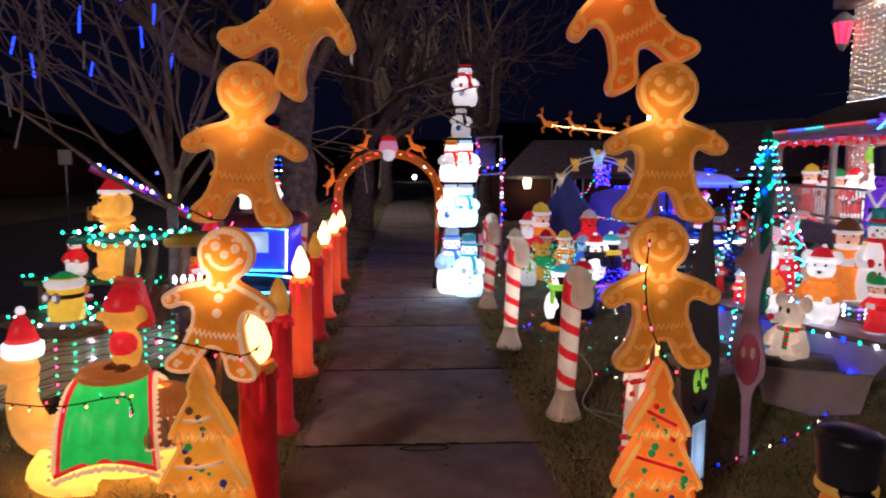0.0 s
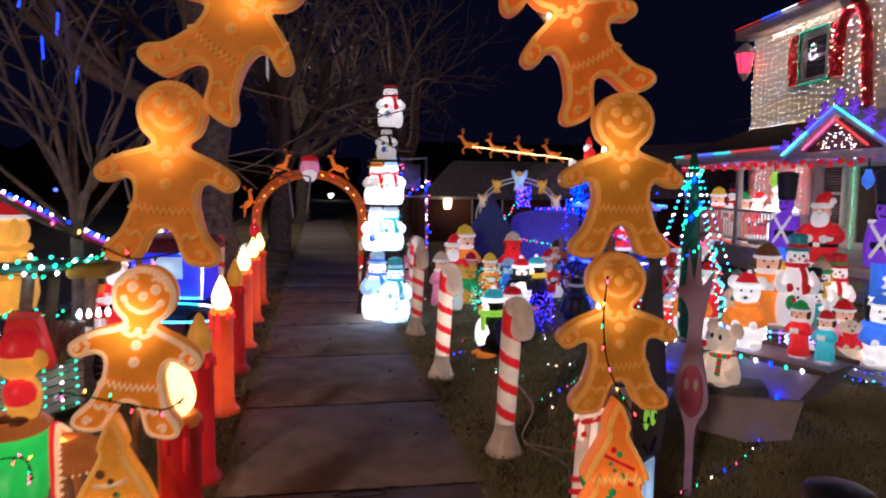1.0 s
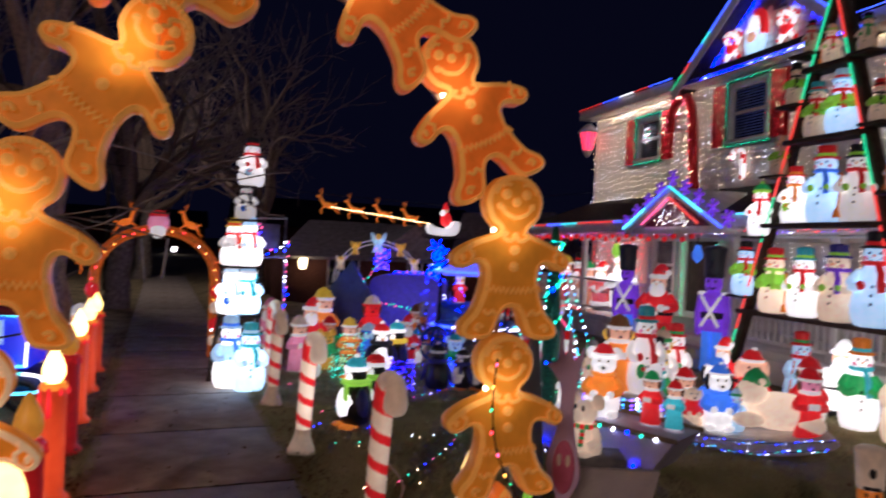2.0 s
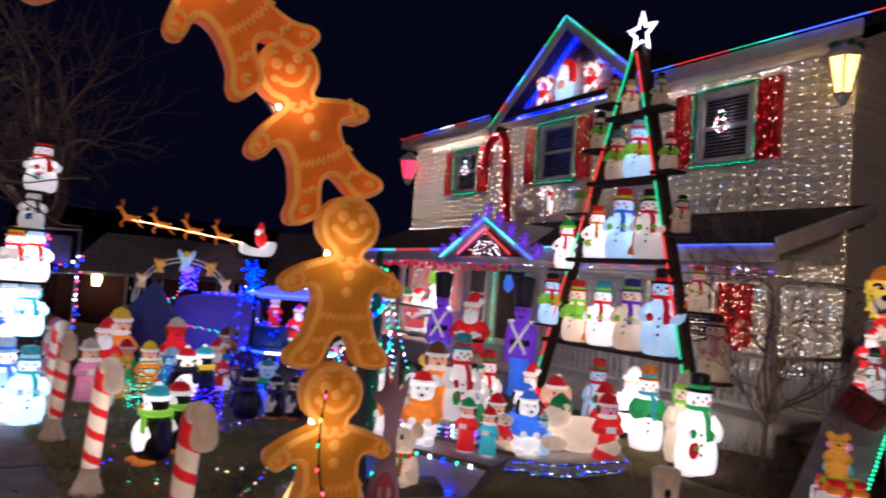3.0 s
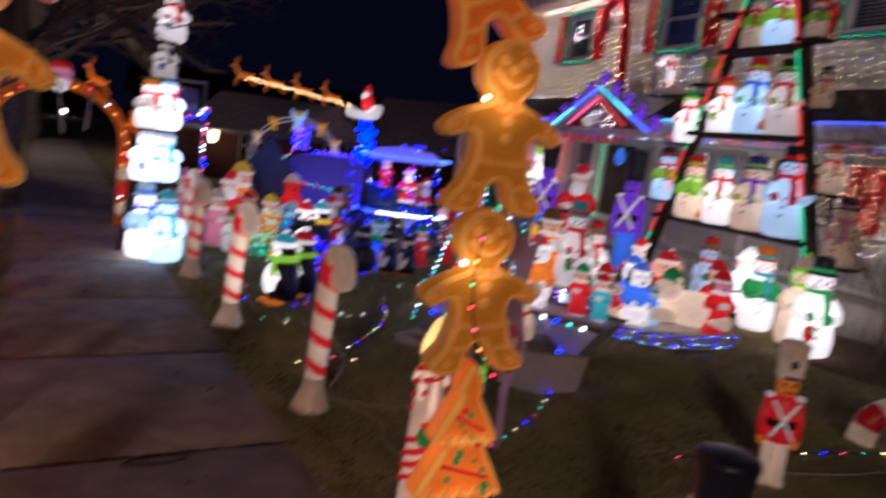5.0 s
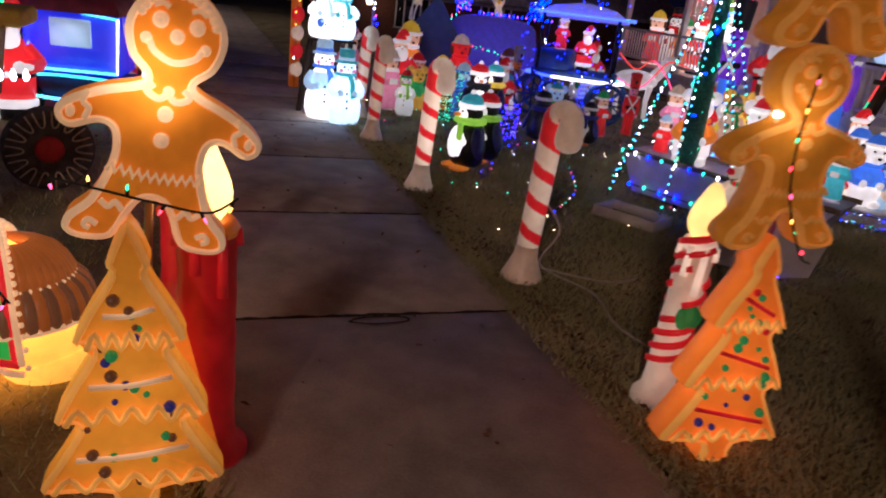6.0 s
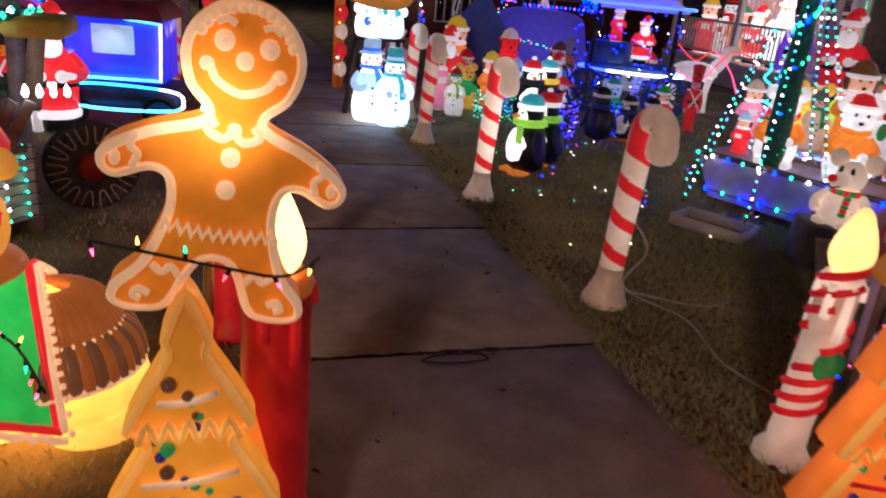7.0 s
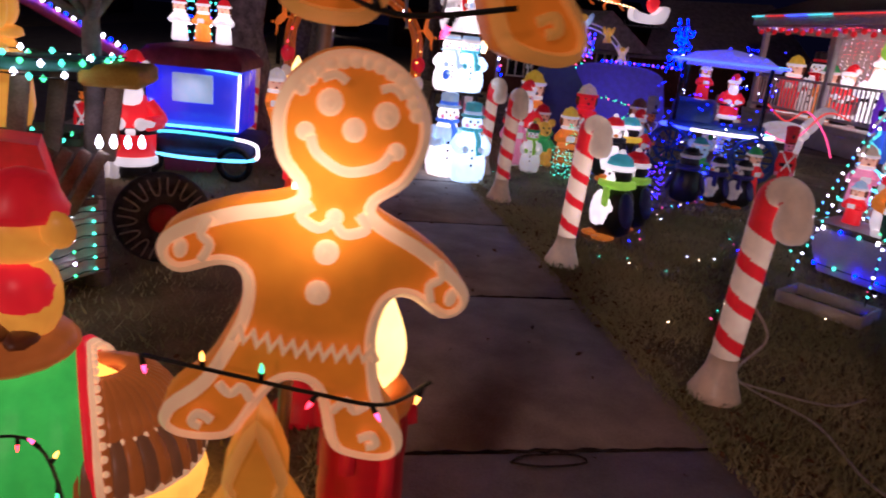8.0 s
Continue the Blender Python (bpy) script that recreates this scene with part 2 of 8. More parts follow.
def bulbs(bm, pts, r, cycle, seed=0):
    """Small faceted lamps at points; the slots go round the cycle."""
    rnd = random.Random(seed)
    for k, p in enumerate(pts):
        p = Vector(p)
        i = cycle[k % len(cycle)] if seed == 0 else rnd.choice(cycle)
        q = [bm.verts.new(p + Vector(v) * r) for v in ((1, 0, 0), (0, 1, 0), (-1, 0, 0), (0, -1, 0), (0, 0, 1.3), (0, 0, -1.3))]
        for a in range(4):
            for e in (4, 5):
                f = bm.faces.new((q[a], q[(a + 1) % 4], q[e]) if e == 4 else (q[(a + 1) % 4], q[a], q[e]))
                f.material_index = i


def along(pts, step):
    """Points at even steps along a line."""
    P, out, left = [Vector(p) for p in pts], [], 0.0
    for a, b in zip(P, P[1:]):
        d = (b - a).length
        while left < d:
            out.append(a.lerp(b, left / d))
            left += step
        left -= d
    return out


def light_string(name, pts, colours, label, r=0.012, step=0.08, m=None, wire=0.003, seed=0, wobble=0.0):
    bm = bmesh.new()
    rnd = random.Random(seed + 5)
    P = [Vector(p) + Vector((rnd.uniform(-1, 1), rnd.uniform(-1, 1), rnd.uniform(-1, 1))) * wobble for p in along(pts, step)]
    if wire:
        tube(bm, pts, wire, 0, 4)
    bulbs(bm, P, r, list(range(1, len(colours) + 1)), seed)
    ob = part(name, bm, [WIRE] + [BULB[c] for c in colours], smooth=False)
    if m is not None:
        ob.matrix_basis = m
    return tagged(ob, label, "string lights", "", "stuff")


# ---- ground, sidewalk, street ----
def sheet(x0, x1, y0, y1, nx, ny, z, rough=0.0):
    bm = bmesh.new()
    g = [[bm.verts.new((x0 + (x1 - x0) * i / nx, y0 + (y1 - y0) * j / ny, z + rough * noise.noise(Vector((i * 0.37, j * 0.41, 0))))) for i in range(nx + 1)] for j in range(ny + 1)]
    for j in range(ny):
        for i in range(nx):
            bm.faces.new((g[j][i], g[j][i + 1], g[j + 1][i + 1], g[j + 1][i]))
    return bm


tagged(part("ground", sheet(-400, 400, -400, 400, 80, 80, -0.06), SOIL), "dark winter lawn and earth of the neighbourhood", "ground", "", "structure")
tagged(part("lawn", sheet(0.78, 13, -20, 26, 90, 250, -0.005, 0.03), SOIL), "dormant patchy lawn soil with thin grass", "lawn", "", "structure")
tagged(part("verge", sheet(-3.4, -0.78, -20, 26, 24, 250, -0.005, 0.03), SOIL), "narrow strip of dormant lawn beside the street", "lawn", "", "structure")
tagged(part("road", sheet(-11, -3.55, -60, 120, 6, 60, -0.03), ASPHALT), "dark worn asphalt street at night", "road", "", "structure")
bm = bmesh.new()
box(bm, (-3.475, 30, -0.04), (0.15, 180, 0.14), bevel=0.02)
tagged(part("kerb", bm, CONCRETE), "low grey concrete kerb beside the street", "kerb", "", "structure")

pave = empty("pavement", pose(0, 0, 0), "worn concrete sidewalk slabs with leaf-dusted edges", "sidewalk", "", "structure")
bm = bmesh.new()
box(bm, (0, 8, -0.05), (1.5, 60, 0.07))
part("bed", bm, SOIL, pave)
bm = bmesh.new()
box(bm, (0, 0, -0.03), (1.52, 1.545, 0.07), bevel=0.012)
first = part("slab", bm, CONCRETE, pave)
slab_mesh = first.data
first.location = (0, 1.0 + 0.775, 0)
for k in range(-14, 18):
    if k:
        s = new("slab", slab_mesh)
        s.parent = pave
        s.location = (0, 1.775 + 1.55 * k, random.uniform(-0.004, 0.004))
        s.rotation_euler = (random.uniform(-0.002, 0.002), random.uniform(-0.003, 0.003), 0)
CRACK = surface("dark_soil_in_joint", (0.015, 0.011, 0.008), (0.05, 0.036, 0.026), 30, 1.0, bump=1.0)
crnd = random.Random(3)
for k in range(-2, 9):
    y = 1.0 + 1.55 * k
    bm = bmesh.new()
    pts = [(-0.75 + 1.5 * q / 40, y + crnd.gauss(0, 0.004), 0.003) for q in range(41)]
    tube(bm, pts, [0.004 + 0.006 * crnd.random() for _ in pts], 0, 5)
    part("joint_soil", bm, CRACK, pave, "dark soil and grit in a slab joint")
bm = bmesh.new()
tube(bm, spline([(-0.12, 0.93, 0.006), (0.0, 0.9, 0.007), (0.16, 0.92, 0.006), (0.13, 0.97, 0.006), (-0.05, 0.97, 0.006), (-0.12, 0.93, 0.006)], 5), 0.0045, 0, 5)
part("crack", bm, CRACK, pave, "dark spalled crack at the joint")


def blades(name, count, x0, x1, y0, y1, seed, label, hi=0.06, near=None):
    rnd = random.Random(seed)
    bm = bmesh.new()
    for _ in range(count):
        x, y = rnd.uniform(x0, x1), y0 + (y1 - y0) * rnd.random() ** 1.6
        dens = noise.noise(Vector((x * 0.9, y * 0.9, seed)))
        if dens < -0.25 and rnd.random() < 0.7:
            continue
        h, a, w = rnd.uniform(0.4, 1) * hi, rnd.uniform(0, 6.28), rnd.uniform(0.002, 0.005)
        lx, ly = rnd.uniform(-1, 1) * h * 0.9, rnd.uniform(-1, 1) * h * 0.9
        dx, dy = math.cos(a) * w, math.sin(a) * w
        q = [bm.verts.new(v) for v in ((x - dx, y - dy, 0), (x + dx, y + dy, 0), (x + lx, y + ly, h))]
        bm.faces.new(q)
    return tagged(part(name, bm, BLADE, smooth=False), label, "grass", "", "stuff")


blades("grass", 120000, 0.74, 7.5, -2.5, 12, 3, "short dormant green-brown lawn grass")
blades("grass", 130000, 0.76, 4.6, -1.4, 4.8, 9, "short dormant lawn grass beside the sidewalk", 0.055)
blades("grass", 9000, 0.69, 0.84, -2.5, 9, 5, "ragged grass overhanging the sidewalk edge", 0.05)
blades("grass", 7000, -0.84, -0.69, -2.2, 9, 6, "ragged dry grass overhanging the sidewalk edge", 0.05)
blades("grass", 22000, -3.4, -0.74, -2.2, 12, 4, "thin dormant grass of the street verge")
bm = bmesh.new()
rnd = random.Random(8)
for _ in range(2600):
    e = rnd.choice((-0.8, 0.8))
    x, y = e + rnd.gauss(0, 0.09) + (0.08 if e > 0 else -0.08), rnd.uniform(-2.5, 11)
    if rnd.random() < 0.25:
        x = rnd.uniform(-2.6, 5)
    m = Matrix.Translation((x, y, 0.012 + rnd.random() * 0.03)) @ Euler((rnd.uniform(-0.7, 0.7), rnd.uniform(-0.7, 0.7), rnd.uniform(0, 6.3))).to_matrix().to_4x4()
    s = rnd.uniform(0.008, 0.022)
    q = [bm.verts.new(m @ Vector(v)) for v in ((-s, 0, 0), (0, -s * 0.6, 0.003), (s * 1.2, 0, 0), (0, s * 0.6, 0.004))]
    bm.faces.new(q)
tagged(part("fallen_leaves", bm, LEAF, smooth=False), "dry brown fallen leaves along the sidewalk edges", "leaves", "", "stuff")
# coloured fairy lights scattered over the lawn
pts = []
for _ in range(85):
    pts.append((rnd.uniform(1.1, 4.2), rnd.uniform(2.0, 8.5), 0.03))
bm = bmesh.new()
bulbs(bm, pts, 0.0048, [0, 1, 2, 3, 4], 3)
tagged(part("lawn_fairy_lights", bm, [BULB[c] for c in ("teal", "blue", "pink", "warm", "white")], smooth=False), "tiny coloured fairy lights scattered over the lawn", "string lights", "", "stuff")


# ---- the decorated house ----
H = pose(9.45, 1.75, 0, 0, 0, 84.72)
house = empty("house", H, "two-storey cream clapboard house covered in lights", "house")


def wall_pieces(u0, u1, z0, z1, holes):
    """Rectangles that fill a wall round its openings (u0, u1, z0, z1)."""
    us = sorted({u0, u1, *[h[0] for h in holes], *[h[1] for h in holes]})
    out = []
    for a, b in zip(us, us[1:]):
        zs, cut = z0, sorted(h for h in holes if h[0] < b - 1e-4 and h[1] > a + 1e-4)
        for h in sorted(cut, key=lambda q: q[2]):
            if h[2] > zs:
                out.append((a, b, zs, h[2]))
            zs = h[3]
        if zs < z1:
            out.append((a, b, zs, z1))
    return out


UP = [(8.78, 9.78, 3.98, 5.0), (5.38, 6.5, 4.02, 5.18), (1.44, 2.48, 3.98, 5.12)]
LOW = [(1.9, 3.3, 1.1, 2.2), (6.7, 7.7, 0.5, 2.45), (8.0, 8.9, 0.9, 2.25)]
for a, b, c, d in wall_pieces(0, 11.9, 0, 5.42, UP + LOW):
    bm = bmesh.new()
    box(bm, ((a + b) / 2, -0.1, (c + d) / 2), (b - a, 0.18, d - c), bevel=0)
    part("wall", bm, SIDING, house)
for nm, c, s in (("side_wall", (0.09, -4.2, 2.71), (0.18, 7.98, 5.42)), ("side_wall", (11.81, -4.2, 2.71), (0.18, 7.98, 5.42)), ("back_wall", (5.95, -8.3, 2.71), (11.9, 0.18, 5.42))):
    bm = bmesh.new()
    box(bm, c, s, bevel=0)
    part(nm, bm, SIDING, house)
bm = bmesh.new()
box(bm, (5.95, -4.2, 0.4), (11.5, 7.9, 0.1))
box(bm, (5.95, -4.2, 3.0), (11.5, 7.9, 0.1))
part("inner_floor", bm, DARKWOOD, house)
# clapboards, one board a course and stretch
bm = bmesh.new()
vs = [bm.verts.new(v) for v in ((0, 0, 0), (1, 0, 0), (0, 0.018, 0), (1, 0.018, 0), (0, 0.004, 0.128), (1, 0.004, 0.128), (0, 0, 0.128), (1, 0, 0.128))]
for q in ((0, 2, 3, 1), (2, 4, 5, 3), (4, 6, 7, 5), (0, 4, 2), (0, 6, 4), (1, 3, 5), (1, 5, 7)):
    bm.faces.new([vs[k] for k in q])
board0 = part("siding_board", bm, SIDING, house, smooth=False)
board_mesh = board0.data
board0.location, board0.scale = (0, -0.01, 0.5), (11.9, 1, 1)
z = 0.627
while z < 5.3:
    spans = [(0.0, 11.9)]
    for h in UP + LOW:
        if h[2] - 0.08 < z + 0.06 < h[3] + 0.06:
            spans = [q for a, b in spans for q in ((a, min(b, h[0])), (max(a, h[1]), b)) if q[1] - q[0] > 0.02]
    for a, b in spans:
        o = new("siding_board", board_mesh)
        o.parent = house
        o.location, o.scale = (a, -0.01, z), (b - a, 1, 1)
    z += 0.127
# side clapboards
z = 0.5
while z < 5.3:
    o = new("siding_board", board_mesh)
    o.parent = house
    o.location, o.scale, o.rotation_euler = (0.0, -8.2, z), (8.2, 1, 1), (0, 0, radians(90))
    z += 0.127
# side window of the dark gable wall
sw = part("side_window", (lambda b: (box(b, (-0.03, -1.68, 4.54), (0.05, 0.96, 1.16)), b)[1])(bmesh.new()), WHITEPAINT, house)
bm = bmesh.new()
box(bm, (-0.06, -1.68, 4.78), (0.02, 0.76, 0.48))
box(bm, (-0.06, -1.68, 4.2), (0.02, 0.76, 0.48))
part("pane", bm, DARKGLASS, sw)
for s in (-0.64, 0.64):
    bm = bmesh.new()
    box(bm, (-0.04, -1.68 + s, 4.54), (0.03, 0.3, 1.16))
    part("shutter", bm, surface("dark_red_paint", (0.05, 0.008, 0.008), (0.12, 0.02, 0.02)), house)

for k, (a, b, c, d) in enumerate(UP + [LOW[0], LOW[2]]):
    w, h, mu, mz = b - a, d - c, (a + b) / 2, (c + d) / 2
    bm = bmesh.new()
    for q, s in (((a + 0.055, 0.0, mz), (0.11, 0.14, h)), ((b - 0.055, 0.0, mz), (0.11, 0.14, h)), ((mu, 0.0, d - 0.055), (w, 0.13, 0.11)), ((mu, 0.0, mz), (w, 0.07, 0.06))):
        box(bm, q, s)
    win = part("window", bm, WHITEPAINT, house, "white double-hung window with lit green outline")
    bm = bmesh.new()
    box(bm, (mu, 0.03, c + 0.03), (w + 0.08, 0.2, 0.06))
    part("sill", bm, WHITEPAINT, win)
    for zz in ((c + mz) / 2 + 0.02, (mz + d) / 2 - 0.02):
        bm = bmesh.new()
        box(bm, (mu, -0.02, zz), (w - 0.14, 0.008, h / 2 - 0.08), bevel=0)
        p = part("pane", bm, DARKGLASS, win)
    bm = bmesh.new()
    n = int((h - 0.15) / 0.055)
    for j in range(n):
        box(bm, (mu, -0.0145, c + 0.09 + j * 0.055), (w - 0.15, 0.003, 0.03), bevel=0)
    # middle window: the blue light on the blind is painted into its colour
    tagged(part("blind", bm, surface("blue_light_on_blind", (0.08, 0.12, 0.4), (0.14, 0.22, 0.6), 6) if k == 1 else surface("dark_blind", (0.14, 0.14, 0.16), (0.26, 0.26, 0.28), 6), win), kind="stuff")
    if k < 3:
        e = 0.05
        bm = bmesh.new()
        loop = [(a - e, 0.06, c - e), (b + e, 0.06, c - e), (b + e, 0.06, d + e), (a - e, 0.06, d + e), (a - e, 0.06, c - e)]
        tube(bm, loop, 0.026, 0, 7)
        part("garland", bm, GREENTINSEL, win, "green tinsel garland round the window")
        light_string("window_lights", [(x, 0.1, z) for x, y, z in loop], ["green", "teal"], "green lights outlining an upstairs window", 0.007, 0.05, H, 0, 2, 0.012)
    if k < 4:
        for s in ((a - 0.24, b + 0.24) if k < 3 else (a - 0.24,)):
            bm = bmesh.new()
            box(bm, (s, 0.035, mz), (0.38, 0.05, h + 0.06))
            sh = part("shutter", bm, REDTINSEL, house, "shutter wrapped in red tinsel")
            for j in range(4):
                bm = bmesh.new()
                tube(bm, [(s - 0.15 + j * 0.1, 0.075, c - 0.03), (s - 0.15 + j * 0.1, 0.085, mz), (s - 0.15 + j * 0.1, 0.075, d + 0.03)], 0.042, 0, 6)
                part("tinsel_rope", bm, REDTINSEL, sh)
            light_string("shutter_lights", [(s - 0.2 + 0.4 * (q % 2), 0.125, c - 0.05 + (h + 0.1) * q / 13) for q in range(14)], ["red", "warm", "red"], "small lights woven over a red shutter", 0.006, 0.09, H, 0, k + 3, 0.02)
# right ground window shutter
for s in (1.5,):
    bm = bmesh.new()
    box(bm, (s, 0.05, 1.75), (0.4, 0.06, 1.15))
    part("shutter", bm, REDTINSEL, house, "lower shutter wrapped in red tinsel")
    light_string("shutter_lights", [(s - 0.2 + 0.4 * (q % 2), 0.11, 1.2 + 1.1 * q / 13) for q in range(14)], ["red", "warm", "red"], "small lights woven over a lower red shutter", 0.005, 0.09, H, 0, 9, 0.02)

# front door
bm = bmesh.new()
box(bm, (7.2, -0.04, 1.48), (0.95, 0.05, 1.94))
door = part("door", bm, surface("dark_door", (0.03, 0.02, 0.02), (0.09, 0.05, 0.04)), house, "dark front door outlined in green lights")
bm = bmesh.new()
ball(bm, (6.85, 0.02, 1.45), 0.035)
part("handle", bm, GALV, door)
light_string("door_lights", [(6.65, 0.06, 0.5), (6.65, 0.06, 2.45), (7.75, 0.06, 2.45), (7.75, 0.06, 0.5)], ["green", "teal"], "green lights round the front door", 0.011, 0.05, H, 0, 2, 0.012)
for k in range(13):
    light_string("curtain_lights", [(9.3 + 0.19 * k, 0.08, 2.4), (9.3 + 0.19 * k, 0.08, 0.9)], ["red", "warm", "white"] if k % 4 else ["red"], "hanging light curtain on the porch wall", 0.009, 0.075, H, 0, 3 + k, 0.01)

# roofs
bm = bmesh.new()


def prism(bm, a, b, c, d, t, i=0):
    """A roof plane with thickness t from four corners."""
    n = (Vector(b) - Vector(a)).cross(Vector(d) - Vector(a)).normalized() * t
    if n.z > 0:
        n = -n
    v = [bm.verts.new(Vector(p)) for p in (a, b, c, d)] + [bm.verts.new(Vector(p) + n) for p in (a, b, c, d)]
    for q in ((0, 1, 2, 3), (7, 6, 5, 4), (0, 4, 5, 1), (1, 5, 6, 2), (2, 6, 7, 3), (3, 7, 4, 0)):
        f = bm.faces.new([v[k] for k in q])
        f.material_index = i


prism(bm, (-0.25, 0.38, 5.53), (12.15, 0.38, 5.53), (12.15, -4.1, 7.4), (-0.25, -4.1, 7.4), 0.1)
prism(bm, (-0.25, -4.1, 7.4), (12.15, -4.1, 7.4), (12.15, -8.6, 5.53), (-0.25, -8.6, 5.53), 0.1)
part("roof", bm, SHINGLE, house, "dark shingle roof", False)
for s in (0.0, 11.88):
    bm = bmesh.new()
    v = [bm.verts.new(q) for q in ((s, 0, 5.4), (s, -8.3, 5.4), (s, -4.1, 7.3), (s + 0.02, 0, 5.4), (s + 0.02, -8.3, 5.4), (s + 0.02, -4.1, 7.3))]
    for q in ((0, 1, 2), (5, 4, 3), (0, 3, 4, 1), (1, 4, 5, 2), (2, 5, 3, 0)):
        bm.faces.new([v[k] for k in q])
    part("gable_end", bm, SIDING, house, "", False)
for u in (1.42, 10.0):
    bm = bmesh.new()
    box(bm, (u, 0.4, 5.43), (3.4 if u < 5 else 4.2, 0.04, 0.22))
    part("fascia", bm, WHITEPAINT, house)
bm = bmesh.new()
box(bm, (5.95, 0.2, 5.33), (12.3, 0.38, 0.03))
part("soffit", bm, WHITEPAINT, house)
# front gable over the middle window
gb = [(3.35, 5.36), (7.6, 5.36), (5.45, 7.03)]
bm = bmesh.new()
v = [bm.verts.new((u, y, z)) for y in (0.05, -3.5) for u, z in gb]
for q in ((0, 1, 2), (5, 4, 3), (0, 3, 4, 1), (1, 4, 5, 2), (2, 5, 3, 0)):
    bm.faces.new([v[k] for k in q])
part("gable_wall", bm, SIDING, house, "", False)
bm = bmesh.new()
prism(bm, (3.1, 0.42, 5.3), (5.45, 0.42, 7.14), (5.45, -3.8, 7.14), (3.1, -3.8, 5.3), 0.1)
prism(bm, (5.45, 0.42, 7.14), (7.82, 0.42, 5.3), (7.82, -3.8, 5.3), (5.45, -3.8, 7.14), 0.1)
part("gable_roof", bm, SHINGLE, house, "", False)
bm = bmesh.new()
for (a, za), (b, zb) in (((3.05, 5.24), (5.45, 7.12)), ((5.45, 7.12), (7.87, 5.24))):
    ang = math.atan2(zb - za, b - a)
    box(bm, ((a + b) / 2, 0.44, (za + zb) / 2 - 0.06), (math.hypot(b - a, zb - za), 0.03, 0.24), rot=Matrix.Rotation(-ang, 4, "Y"))
part("bargeboard", bm, WHITEPAINT, house, "white bargeboard of the front gable")
for k in range(9):
    z = 5.5 + k * 0.13
    hw = (6.95 - z) / 1.67 * 2.05
    o = new("siding_board", board_mesh)
    o.parent = house
    o.location, o.scale = (5.47 - hw, 0.052, z), (2 * hw, 1, 1)
bm = bmesh.new()
for k in range(13):
    a = math.pi * k / 12
    tube(bm, [(5.45 + 0.1 * math.cos(a), 0.09, 6.32 + 0.1 * math.sin(a)), (5.45 + 0.4 * math.cos(a), 0.09, 6.32 + 0.4 * math.sin(a))], 0.022, 0, 4)
part("sunburst_vent", bm, surface("grey_vent", (0.1, 0.09, 0.1), (0.2, 0.19, 0.2)), house)

# roofline tube lights, in coloured stretches


def rope_light(name, pts, cols, r, label, m=H, category="rope light"):
    bm = bmesh.new()
    pts = [Vector(p) for p in pts]
    n, used = len(pts) - 1, list(dict.fromkeys(cols))
    lab = [used.index(cols[min(len(cols) - 1, int(k * len(cols) / n))]) for k in range(n)]
    tube(bm, pts, r, 0, 6, stripe=lambda k, j: lab[min(k, n - 1)])
    ob = part(name, bm, [TUBE[c] for c in used])
    if m is not None:
        ob.matrix_basis = m
    return tagged(ob, label, category)


def line(a, b, n=16):
    a, b = Vector(a), Vector(b)
    return [a.lerp(b, k / n) for k in range(n + 1)]


rope_light("eave_rope_light", line((-1.6, 0.45, 5.57), (3.2, 0.45, 5.57), 28), ["blue", "red", "blue", "blue", "teal", "green", "red", "red", "blue"], 0.008, "blue, red and green rope light on the eave")
rope_light("eave_rope_light", line((7.9, 0.45, 5.57), (12.1, 0.45, 5.57), 20), ["blue", "red", "white", "blue", "red", "red"], 0.008, "red, white and blue rope light on the far eave")
rope_light("gable_rope_light", line((3.05, 0.47, 5.3), (5.45, 0.47, 7.17), 20), ["blue", "blue", "teal", "green", "teal"], 0.009, "blue and green rope light on the gable slope")
rope_light("gable_rope_light", line((7.85, 0.47, 5.3), (5.45, 0.47, 7.17), 20), ["green", "red", "blue", "teal", "blue", "blue", "green", "teal"], 0.009, "multicoloured rope light on the gable slope")
light_string("gable_blue_lights", [(3.65, 0.12, 5.4), (4.9, 0.12, 6.35)], ["blue"], "deep blue lights inside the gable slope", 0.012, 0.07, H, 0.006, 0, 0.02)
light_string("gable_blue_lights", [(7.3, 0.12, 5.4), (5.5, 0.12, 6.85)], ["blue"], "deep blue lights inside the gable slope", 0.016, 0.05, H, 0.006, 0, 0.02)
for zz in (5.36, 5.44):
    light_string("gable_blue_lights", line((7.35, 0.14, zz), (3.6, 0.14, zz + 0.03), 12), ["blue", "blue", "blue", "white"], "dense blue and white lights under the gable", 0.014, 0.045, H, 0, 4, 0.03)

# twinkling curtain of warm lights down the upper wall
pts, rnd = [], random.Random(12)
for k in range(58):
    u = 0.1 + k * 0.205
    if 3.6 < u < 3.9:
        continue
    top, low = 5.25, 3.12 + 0.1 * rnd.random()
    z = top
    while z > low:
        if not any(h[0] - 0.45 < u < h[1] + 0.45 and h[2] - 0.12 < z < h[3] + 0.12 for h in UP) and not (5.0 < u < 7.2 and z < 3.9 and rnd.random() < 0.6):
            pts.append((u + rnd.uniform(-0.03, 0.03), 0.06 + rnd.random() * 0.02, z))
        z -= rnd.uniform(0.1, 0.15)
for k in range(120):
    pts.append((rnd.uniform(0.9, 3.6) if k % 2 else rnd.uniform(8.2, 11), 0.05, 5.22 + rnd.uniform(-0.05, 0.05)))
for k in range(110):
    pts.append((11.85 - 11.75 * k / 110, 0.06, 3.12 + rnd.uniform(-0.02, 0.02)))
bm = bmesh.new()
bulbs(bm, [q for q in pts if q[0] < 4.5], 0.0068, [0, 0, 0, 0, 0, 1], 5)
bulbs(bm, [q for q in pts if q[0] >= 4.5], 0.0092, [0, 0, 0, 0, 1], 6)
